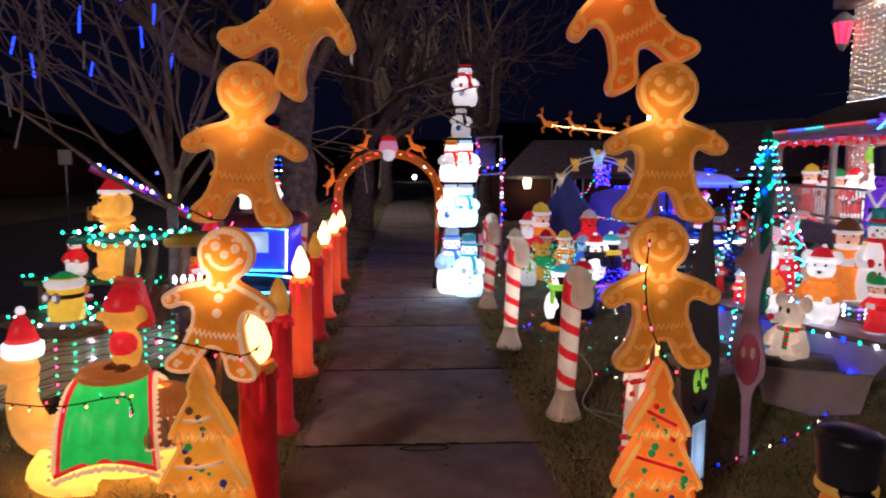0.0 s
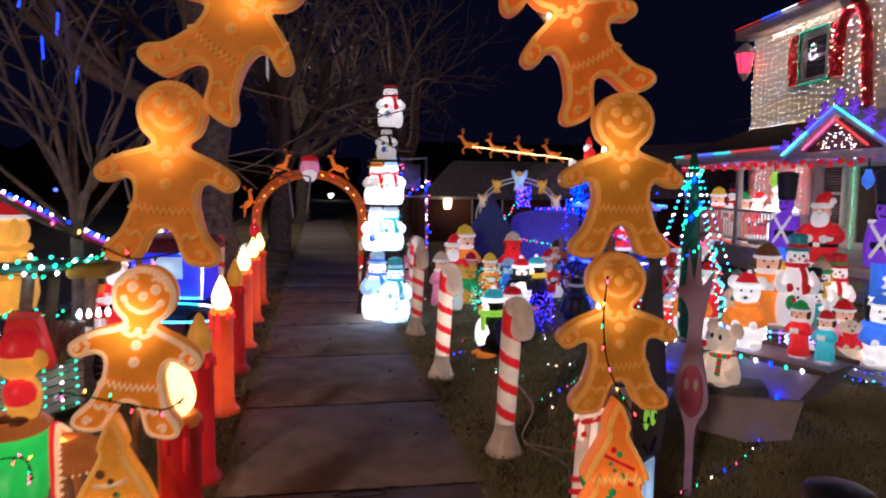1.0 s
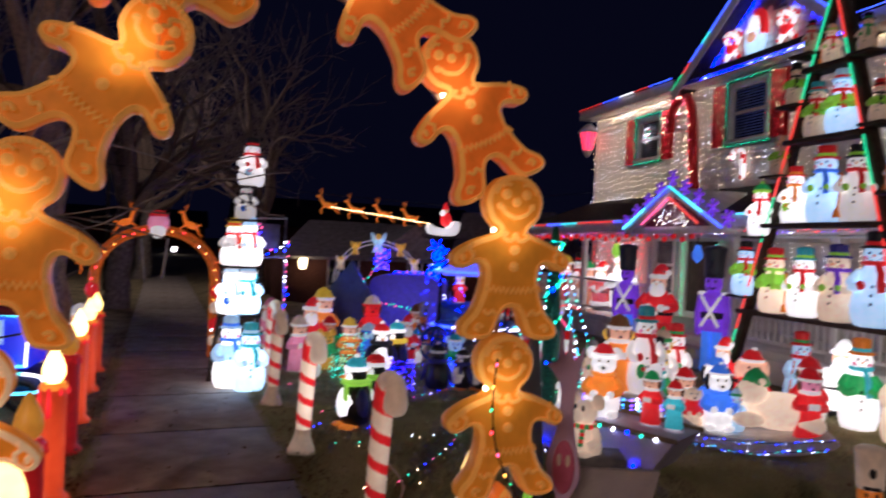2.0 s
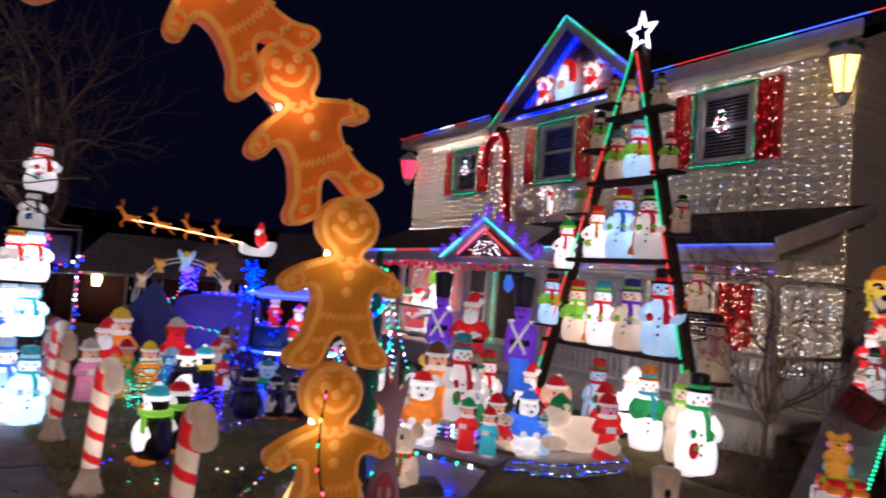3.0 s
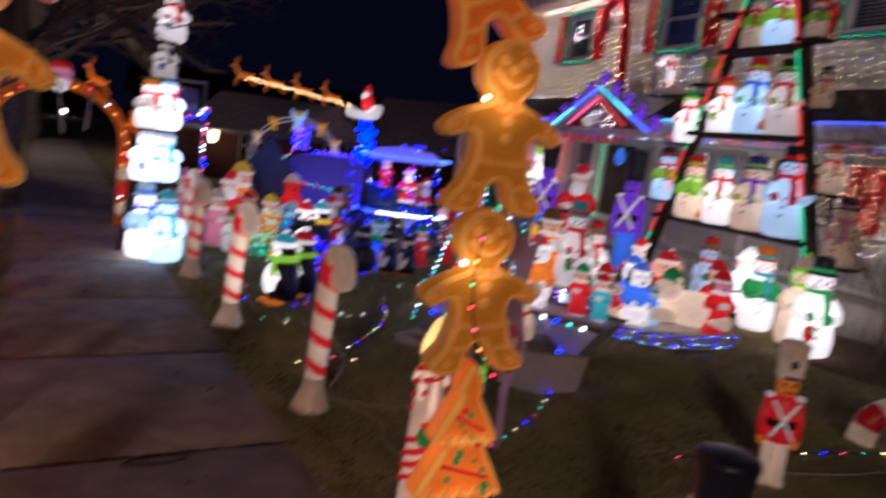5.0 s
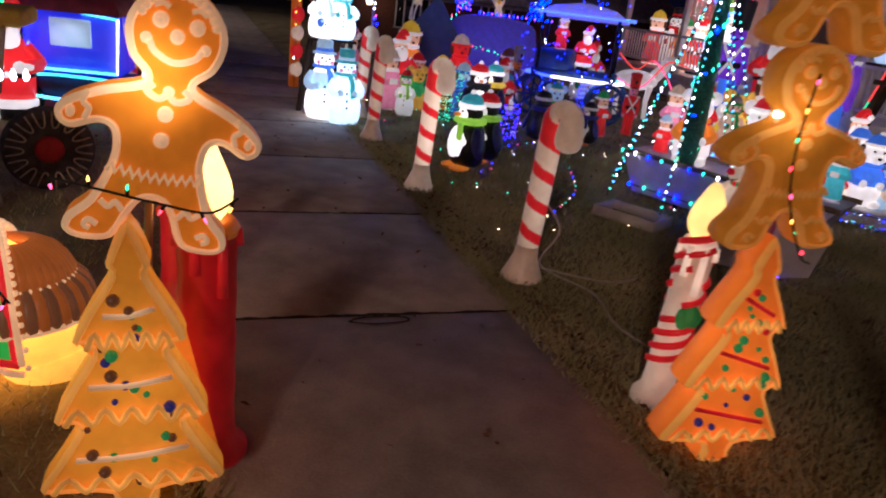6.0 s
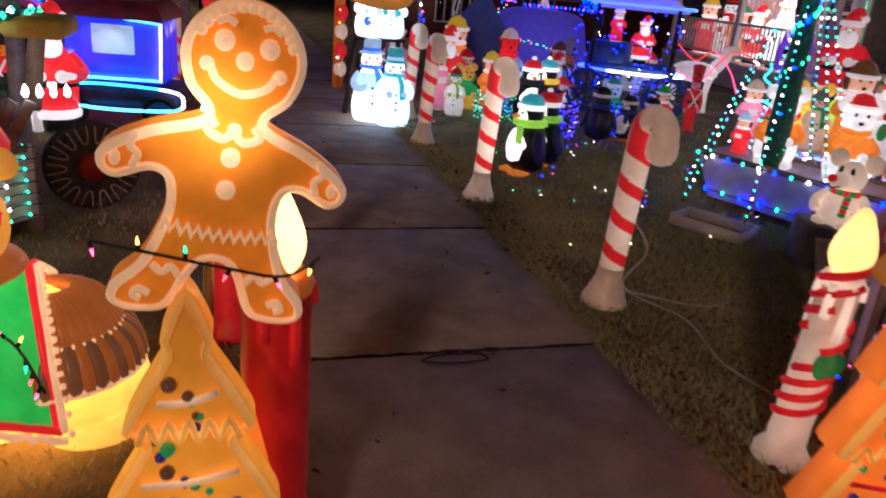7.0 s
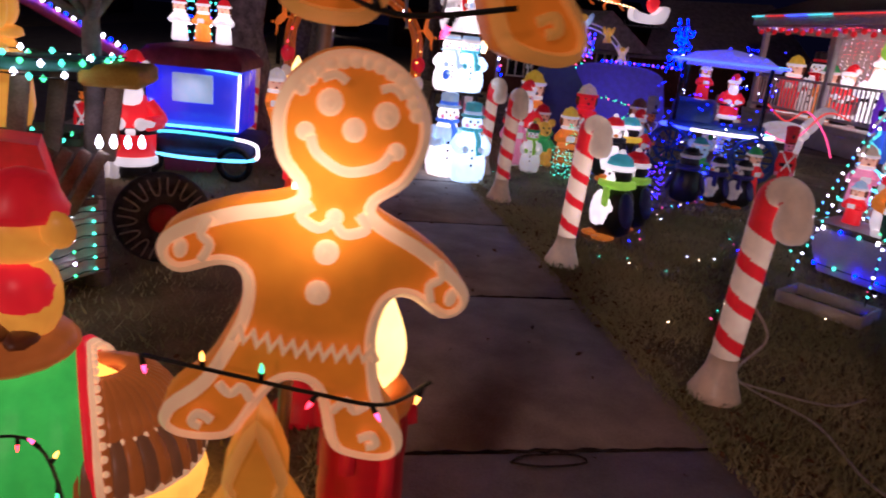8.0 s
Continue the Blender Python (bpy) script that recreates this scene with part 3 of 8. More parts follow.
ob = part("wall_light_curtain", bm, [BULB["warm"], BULB["white"]], smooth=False)
ob.matrix_basis = H
tagged(ob, "warm white icicle light curtain over the clapboards", "string lights", "", "stuff")
light_string("corner_lights", [(0.0, 0.06, 5.2), (0.0, 0.06, 1.2)], ["warm"], "warm lights down the house corner", 0.006, 0.09, H, 0.003, 0, 0.015)

# porch
bm = bmesh.new()
box(bm, (5.6, 0.95, 0.42), (11.9, 1.9, 0.12))
box(bm, (5.6, 1.85, 0.2), (11.9, 0.06, 0.36))
part("porch_floor", bm, WHITEPAINT, house, "white-edged porch floor")
bm = bmesh.new()
prism(bm, (-0.35, 1.98, 2.52), (11.7, 1.98, 2.42), (11.9, 0.02, 3.12), (-0.3, 0.02, 3.2), 0.08)
part("porch_roof", bm, SHINGLE, house, "dark shingle porch roof", False)
bm = bmesh.new()
box(bm, (5.65, 1.99, 2.36), (12.0, 0.05, 0.22), rot=Matrix.Rotation(radians(0.45), 4, "Y"))
box(bm, (5.65, 1.8, 2.2), (12.0, 0.14, 0.16), rot=Matrix.Rotation(radians(0.45), 4, "Y"))
for s in (-0.34,):
    ang = math.atan2(0.62, 1.96)
    box(bm, (s, 1.0, 2.8), (0.05, 2.1, 0.2), rot=Matrix.Rotation(-ang, 4, "X"))
part("porch_fascia", bm, WHITEPAINT, house, "white porch fascia and beam")
bm = bmesh.new()
box(bm, (5.6, 0.95, 2.12), (11.7, 1.8, 0.03))
part("porch_ceiling", bm, WHITEPAINT, house)
for u in (-0.2, 2.0, 4.0, 6.25, 8.9, 11.4):
    bm = bmesh.new()
    box(bm, (u, 1.78, 1.3), (0.11, 0.11, 1.7))
    box(bm, (u, 1.78, 0.55), (0.15, 0.15, 0.12))
    box(bm, (u, 1.78, 2.08), (0.15, 0.15, 0.1))
    part("porch_post", bm, WHITEPAINT, house)
for a, b in ((-0.15, 1.95), (2.05, 3.95), (6.3, 8.85), (8.95, 11.35)):
    bm = bmesh.new()
    box(bm, ((a + b) / 2, 1.78, 1.2), (b - a, 0.07, 0.05))
    box(bm, ((a + b) / 2, 1.78, 0.6), (b - a, 0.06, 0.05))
    rail = part("railing", bm, WHITEPAINT, house, "white porch railing")
    n = int((b - a) / 0.12)
    for k in range(1, n):
        if k == 1:
            bm = bmesh.new()
            box(bm, (0, 0, 0), (0.032, 0.032, 0.56))
            o = part("baluster", bm, WHITEPAINT, rail)
            bal = o.data
        else:
            o = new("baluster", bal)
            o.parent = rail
        o.location = (a + (b - a) * k / n, 1.78, 0.9)
bm = bmesh.new()
box(bm, (-0.2, 0.95, 1.2), (0.06, 1.6, 0.05))
rail = part("side_railing", bm, WHITEPAINT, house)
for k in range(12):
    o = new("baluster", bal)
    o.parent = rail
    o.location = (-0.2, 0.2 + k * 0.13, 0.9)
for k in range(2):
    bm = bmesh.new()
    box(bm, (5.3, 2.05 + 0.28 * (1 - k), 0.16 * (k + 0.5)), (2.0, 0.3 + 0.28 * (1 - k) , 0.16), bevel=0.015)
    part("step", bm, CONCRETE, house)
# pediment over the steps
bm = bmesh.new()
v = [bm.verts.new((u, y, z)) for y in (2.1, 0.6) for u, z in ((4.1, 2.27), (6.1, 2.27), (5.1, 2.83))]
for q in ((0, 1, 2), (5, 4, 3), (0, 3, 4, 1), (1, 4, 5, 2), (2, 5, 3, 0)):
    bm.faces.new([v[k] for k in q])
ped = part("pediment", bm, surface("dark_red_panel", (0.06, 0.015, 0.03), (0.16, 0.04, 0.06)), house, "small red pediment over the porch steps", False)
bm = bmesh.new()
for (a, za), (b, zb) in (((3.7, 2.2), (5.1, 2.9)), ((5.1, 2.9), (6.5, 2.2))):
    ang = math.atan2(zb - za, b - a)
    box(bm, ((a + b) / 2, 1.5, (za + zb) / 2), (math.hypot(b - a, zb - za), 1.5, 0.1), rot=Matrix.Rotation(-ang, 4, "Y"))
box(bm, (5.1, 2.12, 2.22), (2.6, 0.1, 0.12))
part("pediment_trim", bm, WHITEPAINT, ped)
for s in (-1, 1):
    rope_light("pediment_rope_light", line((5.1 + s * 1.4, 2.28, 2.25), (5.1, 2.28, 2.96), 12), ["blue", "cyan", "teal"] if s < 0 else ["cyan", "blue"], 0.015, "cyan and blue rope light on the pediment")
rope_light("pediment_rope_light", line((4.3, 2.26, 2.32), (5.1, 2.26, 2.76), 8) + line((5.1, 2.26, 2.76), (5.9, 2.26, 2.32), 8), ["red", "pink"], 0.018, "red rope light inside the pediment")
rope_light("porch_rope_light", line((-0.3, 2.04, 2.5), (3.7, 2.04, 2.46), 20), ["blue", "blue", "blue", "cyan"], 0.006, "blue rope light on the porch eave")
rope_light("porch_rope_light", line((6.5, 2.04, 2.42), (11.7, 2.04, 2.38), 20), ["blue", "red", "red", "teal", "blue", "red", "teal"], 0.011, "teal and red rope light on the porch eave")
light_string("pediment_star_lights", [(4.65, 2.2, 2.35), (5.1, 2.2, 2.66), (5.55, 2.2, 2.35), (4.75, 2.2, 2.33), (5.1, 2.2, 2.55), (5.4, 2.2, 2.35)], ["white", "white", "warm"], "white lights in the pediment panel", 0.0075, 0.06, H, 0, 3, 0.05)
light_string("porch_beam_lights", line((-0.2, 1.9, 2.22), (11.6, 1.9, 2.14), 6), ["pink", "violet", "red", "white"], "pink and violet lights along the porch beam", 0.008, 0.1, H, 0.004, 4, 0.03)
light_string("porch_wall_lights", [(0.1 + 0.35 * (k // 2), 0.1, 2.3 if (k + k // 2) % 2 else 0.9) for k in range(30)], ["warm", "white"], "warm lights on the porch wall", 0.0065, 0.08, H, 0, 3, 0.02)
# lit wreath ornaments along the beam
for k in range(15):
    light_string("porch_wall_lights", [(0.05 + 0.17 * k, 0.1, 2.35), (0.07 + 0.17 * k, 0.1, 0.85)], ["warm"], "warm light strands down the porch wall", 0.007, 0.11, H, 0, 20 + k, 0.012)
bm = bmesh.new()
for k in range(26):
    u = 4.9 + k * 0.26
    bmesh.ops.create_uvsphere(bm, u_segments=8, v_segments=6, radius=0.05, matrix=Matrix.Translation((u, 1.92, 2.12 - 0.05 * (k % 2))))
ob = part("beam_baubles", bm, plastic("red", 0.5))
ob.matrix_basis = H
tagged(ob, "row of small red baubles hung under the beam", "bauble", "", "stuff")
# purple snowflake cut-outs standing on the pediment and beam
def snowflake():
    bm = bmesh.new()
    for k in range(3):
        a = math.pi * k / 3
        tube(bm, [(-0.13 * math.cos(a), 0, -0.13 * math.sin(a)), (0.13 * math.cos(a), 0, 0.13 * math.sin(a))], 0.018, 0, 5)
        for s in (-1, 1):
            ball(bm, (s * 0.12 * math.cos(a), 0, s * 0.12 * math.sin(a)), 0.032, 0, 8, 6)
    ball(bm, (0, 0, 0), 0.045, 0, 8, 6)
    return tagged(part("snowflake", bm, plastic("purple", 0.6)), "purple snowflake ornament on the porch pediment", "snowflake", "pediment snowflakes")


sf = snowflake()
sf.matrix_basis = H @ pose(5.1, 2.2, 3.1)
for k in range(1, 5):
    for s in (-1, 1):
        copy_thing(sf, H @ pose(5.1 + s * 0.36 * k, 2.2, 3.1 - 0.18 * k, 0, 12 * k, 0))
# tinsel candy cane hanging on the wall
bm = bmesh.new()
tube(bm, spline([(7.33, 0.14, 3.15), (7.46, 0.14, 3.8), (7.52, 0.14, 4.6), (7.62, 0.14, 5.0), (7.85, 0.14, 5.2), (8.15, 0.14, 5.1), (8.3, 0.14, 4.8), (8.33, 0.14, 4.5)], 7), 0.1, 0, 9)
ob = part("tinsel_candy_cane", bm, REDTINSEL)
ob.matrix_basis = H
tagged(ob, "giant red tinsel candy cane on the wall", "candy cane")
light_string("tinsel_cane_lights", spline([(7.33, 0.26, 3.15), (7.46, 0.26, 3.8), (7.52, 0.26, 4.6), (7.62, 0.26, 5.0), (7.85, 0.26, 5.2), (8.15, 0.26, 5.1), (8.3, 0.26, 4.8), (8.33, 0.26, 4.5)], 7), ["red", "pink", "warm"], "lights wound round the tinsel candy cane", 0.014, 0.05, H, 0, 3, 0.06)


def lantern(u, off, z, lit, label, s=1.0):
    e = empty("hanging_lantern", H @ pose(u, off, z), label, "lantern")
    bm = bmesh.new()
    lathe(bm, [(0.08 * s, -0.22 * s), (0.15 * s, 0.12 * s), (0.155 * s, 0.13 * s)], 0, 6)
    part("glass", bm, lit, e, "glowing lantern panes")
    bm = bmesh.new()
    lathe(bm, [(0.18 * s, 0.12 * s), (0.19 * s, 0.15 * s), (0.09 * s, 0.25 * s), (0.02 * s, 0.3 * s)], 0, 6)
    lathe(bm, [(0.02 * s, -0.34 * s), (0.06 * s, -0.28 * s), (0.09 * s, -0.22 * s)], 0, 6)
    for k in range(6):
        a = math.pi * k / 3
        tube(bm, [(0.082 * s * math.cos(a), 0.082 * s * math.sin(a), -0.22 * s), (0.155 * s * math.cos(a), 0.155 * s * math.sin(a), 0.13 * s)], 0.012 * s, 0, 5)
    part("frame", bm, WHITEPAINT if s > 1 else surface("red_lantern_frame", (0.3, 0.01, 0.015), (0.6, 0.03, 0.04)), e)
    bm = bmesh.new()
    tube(bm, [(0, 0, 0.3 * s), (0, 0, 5.35 - z)], 0.008, 0, 5)
    part("chain", bm, METAL, e)
    return e


lan = lantern(-0.03, 0.33, 4.92, bulb_mat("lantern_yellow", (1, 0.62, 0.14), 3.6), "white hanging lantern with warm yellow glow", 1.35)
bm = bmesh.new()
for k in range(14):
    ball(bm, (0.12 * math.cos(k), 0.12 * math.sin(k * 1.7), 0.3 + 0.05 * math.sin(k * 2.3)), 0.05, 0, 6, 4)
part("greenery", bm, GREENTINSEL, lan)
lantern(11.75, 0.33, 4.78, bulb_mat("lantern_red", (1, 0.03, 0.08), 2.2), "red hanging lantern glowing at the far corner", 1.4)


# ---- light-up figures: each one moulded shell ----
def finish(name, bm, mats, m, label, category, group=""):
    ob = part(name, bm, mats)
    ob.matrix_basis = m
    return tagged(ob, label, category, group)


def snowman(m, h, hat="black", scarf="red", lv=2.0, body="white", extra="green", group="light-up snowmen", lab="", wide=0.84):
    bm = bmesh.new()
    lv *= 0.44
    rs = random.Random(int(h * 1000) * 7 + len(hat) * 31 + len(scarf))
    style = rs.randrange(4)
    M = [plastic(body, lv), plastic(hat, lv * 0.25), plastic(scarf, lv * 0.4), plastic("black", 0), plastic("orange", lv * 0.5), plastic(extra, lv * 0.35), plastic("pink", lv * 0.4)]
    lathe(bm, [(0.15, 0), (0.195, 0.012), (0.22, 0.06), (0.236, 0.13), (0.238, 0.21), (0.226, 0.3), (0.2, 0.39), (0.18, 0.46), (0.165, 0.53), (0.14, 0.59), (0.108, 0.64)], [0, 0, 0, 0, 0, 0, 5 if style == 1 else 0, 5 if style == 1 else 0, 5 if style == 1 else 0, 0], 20, sy=0.85)
    ball(bm, (0, 0, 0.735), (0.135, 0.13, 0.13), 0)
    lathe(bm, [(0.115, 0.635), (0.15, 0.65), (0.15, 0.675), (0.115, 0.69)], 2, 16, sy=0.95)
    tube(bm, spline([(0.03, -0.13, 0.655), (0.07, -0.155, 0.56), (0.075, -0.178, 0.46), (0.095, -0.196, 0.37)], 4), [0.03, 0.032, 0.034, 0.036, 0.037, 0.037, 0.037, 0.038, 0.039, 0.04, 0.042, 0.044, 0.046], 2, 8)
    if style == 2 and hat != "black":
        # knitted cap with a rolled brim and bobble
        lathe(bm, [(0.135, 0.79), (0.155, 0.8), (0.155, 0.84), (0.135, 0.85), (0.12, 0.9), (0.07, 0.955), (0.01, 0.965)], [5, 5, 5, 1, 1, 1], 16)
        ball(bm, (0, 0, 0.975), 0.035, 5, 8, 6)
        for s in (-1, 1):
            ball(bm, (s * 0.14, 0, 0.74), (0.03, 0.05, 0.055), 2, 8, 6)
    else:
        lathe(bm, [(0.15, 0.812), (0.165, 0.82), (0.155, 0.834), (0.115, 0.842), (0.108, 0.852), (0.112, 0.96), (0.105, 0.985), (0.02, 1.0)], 1, 16)
        lathe(bm, [(0.112, 0.845), (0.117, 0.85), (0.117, 0.88), (0.112, 0.885)], 2 if style else 5, 16)
    if style == 3:
        # painted apron patch with a holly sprig
        ball(bm, (-0.07, -0.185, 0.27), (0.075, 0.03, 0.085), 5, 10, 7, Matrix.Rotation(0.3, 4, "Z"))
        ball(bm, (-0.05, -0.215, 0.3), (0.03, 0.01, 0.025), 2, 8, 6)
    if style == 0 and scarf == "red":
        # broom held against the side
        tube(bm, [(-0.2, -0.13, 0.08), (-0.15, -0.2, 0.62)], 0.014, 4, 6)
        lathe(bm, [(0.05, 0), (0.045, 0.06), (0.02, 0.12)], 4, 8, (-0.205, -0.125, 0.05))
    for s in (-1, 1):
        ball(bm, (s * 0.05, -0.118, 0.765), 0.017, 3, 8, 6)
        ball(bm, (s * 0.085, -0.1, 0.715), (0.03, 0.015, 0.025), 6, 8, 6)
        tube(bm, spline([(s * 0.14, 0, 0.56), (s * 0.215, -0.05, 0.47), (s * 0.185, -0.15, 0.41), (s * 0.11, -0.19, 0.42)], 4), [0.06, 0.06, 0.058, 0.056, 0.055, 0.055, 0.052, 0.05, 0.048, 0.046, 0.045, 0.045, 0.03], 5 if style == 1 else 0, 8)
        ball(bm, (s * 0.1, -0.2, 0.43), (0.048, 0.035, 0.05), 2 if style in (2, 3) else 5, 8, 6)
    ball(bm, (0, -0.15, 0.735), (0.016, 0.05, 0.016), 4, 8, 6)
    for k in range(5):
        a = radians(205 + 32.5 * k)
        ball(bm, (0.06 * math.cos(a), -0.122, 0.73 + 0.05 * math.sin(a)), 0.009, 3, 6, 5)
    for z in (0.42, 0.33, 0.24):
        ball(bm, (0, -0.17 - (0.035 if z < 0.4 else 0), z), 0.018, 3, 8, 6)
    # those labelled unlit still emit faintly, a glow added to the shell
    return finish("snowman", bm, M, m @ Matrix.Diagonal((h * wide, h * wide, h, 1)), lab or "%s %s snowman figure with %s hat and %s scarf" % ("glowing" if lv > 0.5 else "unlit" if lv < 0.11 else "dimly lit", body, hat, scarf), "snowman", group)


def santa(m, h, lv=1.2, coat="red", lab=""):
    bm = bmesh.new()
    M = [plastic(coat, lv), plastic("white", lv * 1.2), plastic("skin", lv), plastic("black", 0.02)]
    lathe(bm, [(0.13, 0.0), (0.15, 0.02), (0.14, 0.1), (0.13, 0.12)], 3, 14, sy=0.8)
    lathe(bm, [(0.16, 0.1), (0.2, 0.12), (0.2, 0.17), (0.18, 0.18)], 1, 16, sy=0.8)
    lathe(bm, [(0.18, 0.17), (0.19, 0.35), (0.17, 0.52), (0.12, 0.66), (0.06, 0.7)], 0, 16, sy=0.8)
    lathe(bm, [(0.188, 0.36), (0.2, 0.37), (0.2, 0.41), (0.186, 0.42)], 3, 16, sy=0.8)
    ball(bm, (0, 0, 0.76), (0.105, 0.1, 0.11), 2)
    ball(bm, (0, -0.06, 0.68), (0.1, 0.075, 0.13), 1)
    lathe(bm, [(0.1, 0.82), (0.125, 0.83), (0.125, 0.865), (0.1, 0.88)], 1, 14)
    tube(bm, spline([(0, 0, 0.86), (0, 0.01, 0.93), (0.05, 0.02, 0.98), (0.1, 0.02, 0.93)], 4), [0.1, 0.09, 0.08, 0.07, 0.06, 0.055, 0.05, 0.045, 0.04, 0.035, 0.03, 0.025, 0.02], 0, 10)
    ball(bm, (0.115, 0.02, 0.9), 0.04, 1, 8, 6)
    for s in (-1, 1):
        tube(bm, spline([(s * 0.13, 0, 0.6), (s * 0.22, -0.05, 0.48), (s * 0.13, -0.17, 0.46)], 5), 0.06, 0, 9)
        lathe(bm, [(0.05, 0), (0.068, 0.01), (0.068, 0.04), (0.05, 0.05)], 1, 10, (s * 0.12, -0.18, 0.44))
        ball(bm, (s * 0.08, -0.2, 0.46), 0.05, 1, 8, 6)
        ball(bm, (s * 0.035, -0.095, 0.785), 0.012, 3, 6, 5)
    ball(bm, (0, -0.105, 0.755), 0.022, 2, 8, 6)
    box(bm, (0, -0.165, 0.39), (0.07, 0.02, 0.05), 1)
    return finish("santa_figure", bm, M, m @ Matrix.Scale(h, 4), lab or "light-up father christmas figure in red coat", "christmas figure", "light-up figures")


def penguin(m, h, hat="blue", scarf="lime", lv=1.6, lab=""):
    bm = bmesh.new()
    lv *= 0.6
    M = [plastic("black", 0.03), plastic("white", lv), plastic("orange", lv * 0.4), plastic(hat, lv * 0.4), plastic(scarf, lv * 0.4), plastic("navy", 0.02)]
    lathe(bm, [(0.16, 0.04), (0.24, 0.1), (0.26, 0.28), (0.22, 0.5), (0.15, 0.62)], 0, 16, sy=0.9)
    ball(bm, (0, -0.1, 0.32), (0.2, 0.16, 0.26), 1)
    ball(bm, (0, 0, 0.72), (0.16, 0.15, 0.14), 0)
    ball(bm, (0, -0.06, 0.71), (0.12, 0.11, 0.1), 1)
    lathe(bm, [(0.17, 0.58), (0.215, 0.6), (0.21, 0.65), (0.16, 0.67)], 4, 16)
    box(bm, (0.12, -0.2, 0.5), (0.1, 0.05, 0.22), 4, None, 0.02)
    lathe(bm, [(0.155, 0.78), (0.175, 0.79), (0.175, 0.83), (0.155, 0.84)], 1, 14)
    lathe(bm, [(0.155, 0.83), (0.13, 0.91), (0.05, 0.96), (0.01, 0.965)], 3, 14)
    ball(bm, (0, 0, 0.97), 0.04, 1, 8, 6)
    ball(bm, (0, -0.19, 0.7), (0.04, 0.07, 0.025), 2, 8, 6)
    for s in (-1, 1):
        ball(bm, (s * 0.11, -0.14, 0.03), (0.1, 0.15, 0.04), 2, 10, 6)
        ball(bm, (s * 0.26, 0, 0.38), (0.045, 0.1, 0.2), 5, 8, 6, Matrix.Rotation(s * -0.3, 4, "Y"))
        ball(bm, (s * 0.055, -0.155, 0.745), 0.018, 0, 6, 5)
    return finish("penguin", bm, M, m @ Matrix.Scale(h, 4), lab or "black and white penguin figure with %s hat, %s scarf" % (hat, scarf), "penguin", "penguins")


def caroler(m, h, robe="red", hat="green", lv=1.2, face="skin", lab="", trim="white"):
    bm = bmesh.new()
    M = [plastic(robe, lv), plastic(face, lv), plastic(hat, lv * 0.7), plastic(trim, lv), plastic("brown", 0.05), plastic("black", 0)]
    lathe(bm, [(0.15, 0), (0.19, 0.02), (0.17, 0.2), (0.15, 0.45), (0.13, 0.6), (0.06, 0.66)], [3, 0, 0, 0, 0], 16, sy=0.85)
    ball(bm, (0, 0, 0.76), (0.14, 0.13, 0.14), 1)
    lathe(bm, [(0.1, 0.62), (0.14, 0.63), (0.14, 0.67), (0.1, 0.68)], 3, 14)
    lathe(bm, [(0.14, 0.8), (0.165, 0.81), (0.165, 0.85), (0.14, 0.86), (0.1, 0.95), (0.02, 1.0)], [3, 3, 2, 2, 2], 14)
    for s in (-1, 1):
        tube(bm, spline([(s * 0.11, 0, 0.58), (s * 0.2, -0.06, 0.45), (s * 0.06, -0.17, 0.46)], 5), 0.05, 0, 8)
        ball(bm, (s * 0.05, -0.18, 0.46), 0.04, 1, 8, 6)
        ball(bm, (s * 0.05, -0.12, 0.785), 0.014, 5, 6, 5)
        ball(bm, (s * 0.13, 0.02, 0.76), (0.04, 0.07, 0.1), 4, 8, 6)
    box(bm, (0, -0.21, 0.48), (0.14, 0.02, 0.09), 3)
    ball(bm, (0, -0.13, 0.71), (0.025, 0.01, 0.018), 5, 6, 5)
    return finish("caroler_figure", bm, M, m @ Matrix.Scale(h, 4), lab or "light-up child figure in %s robe and %s hat" % (robe, hat), "christmas figure", "light-up figures")


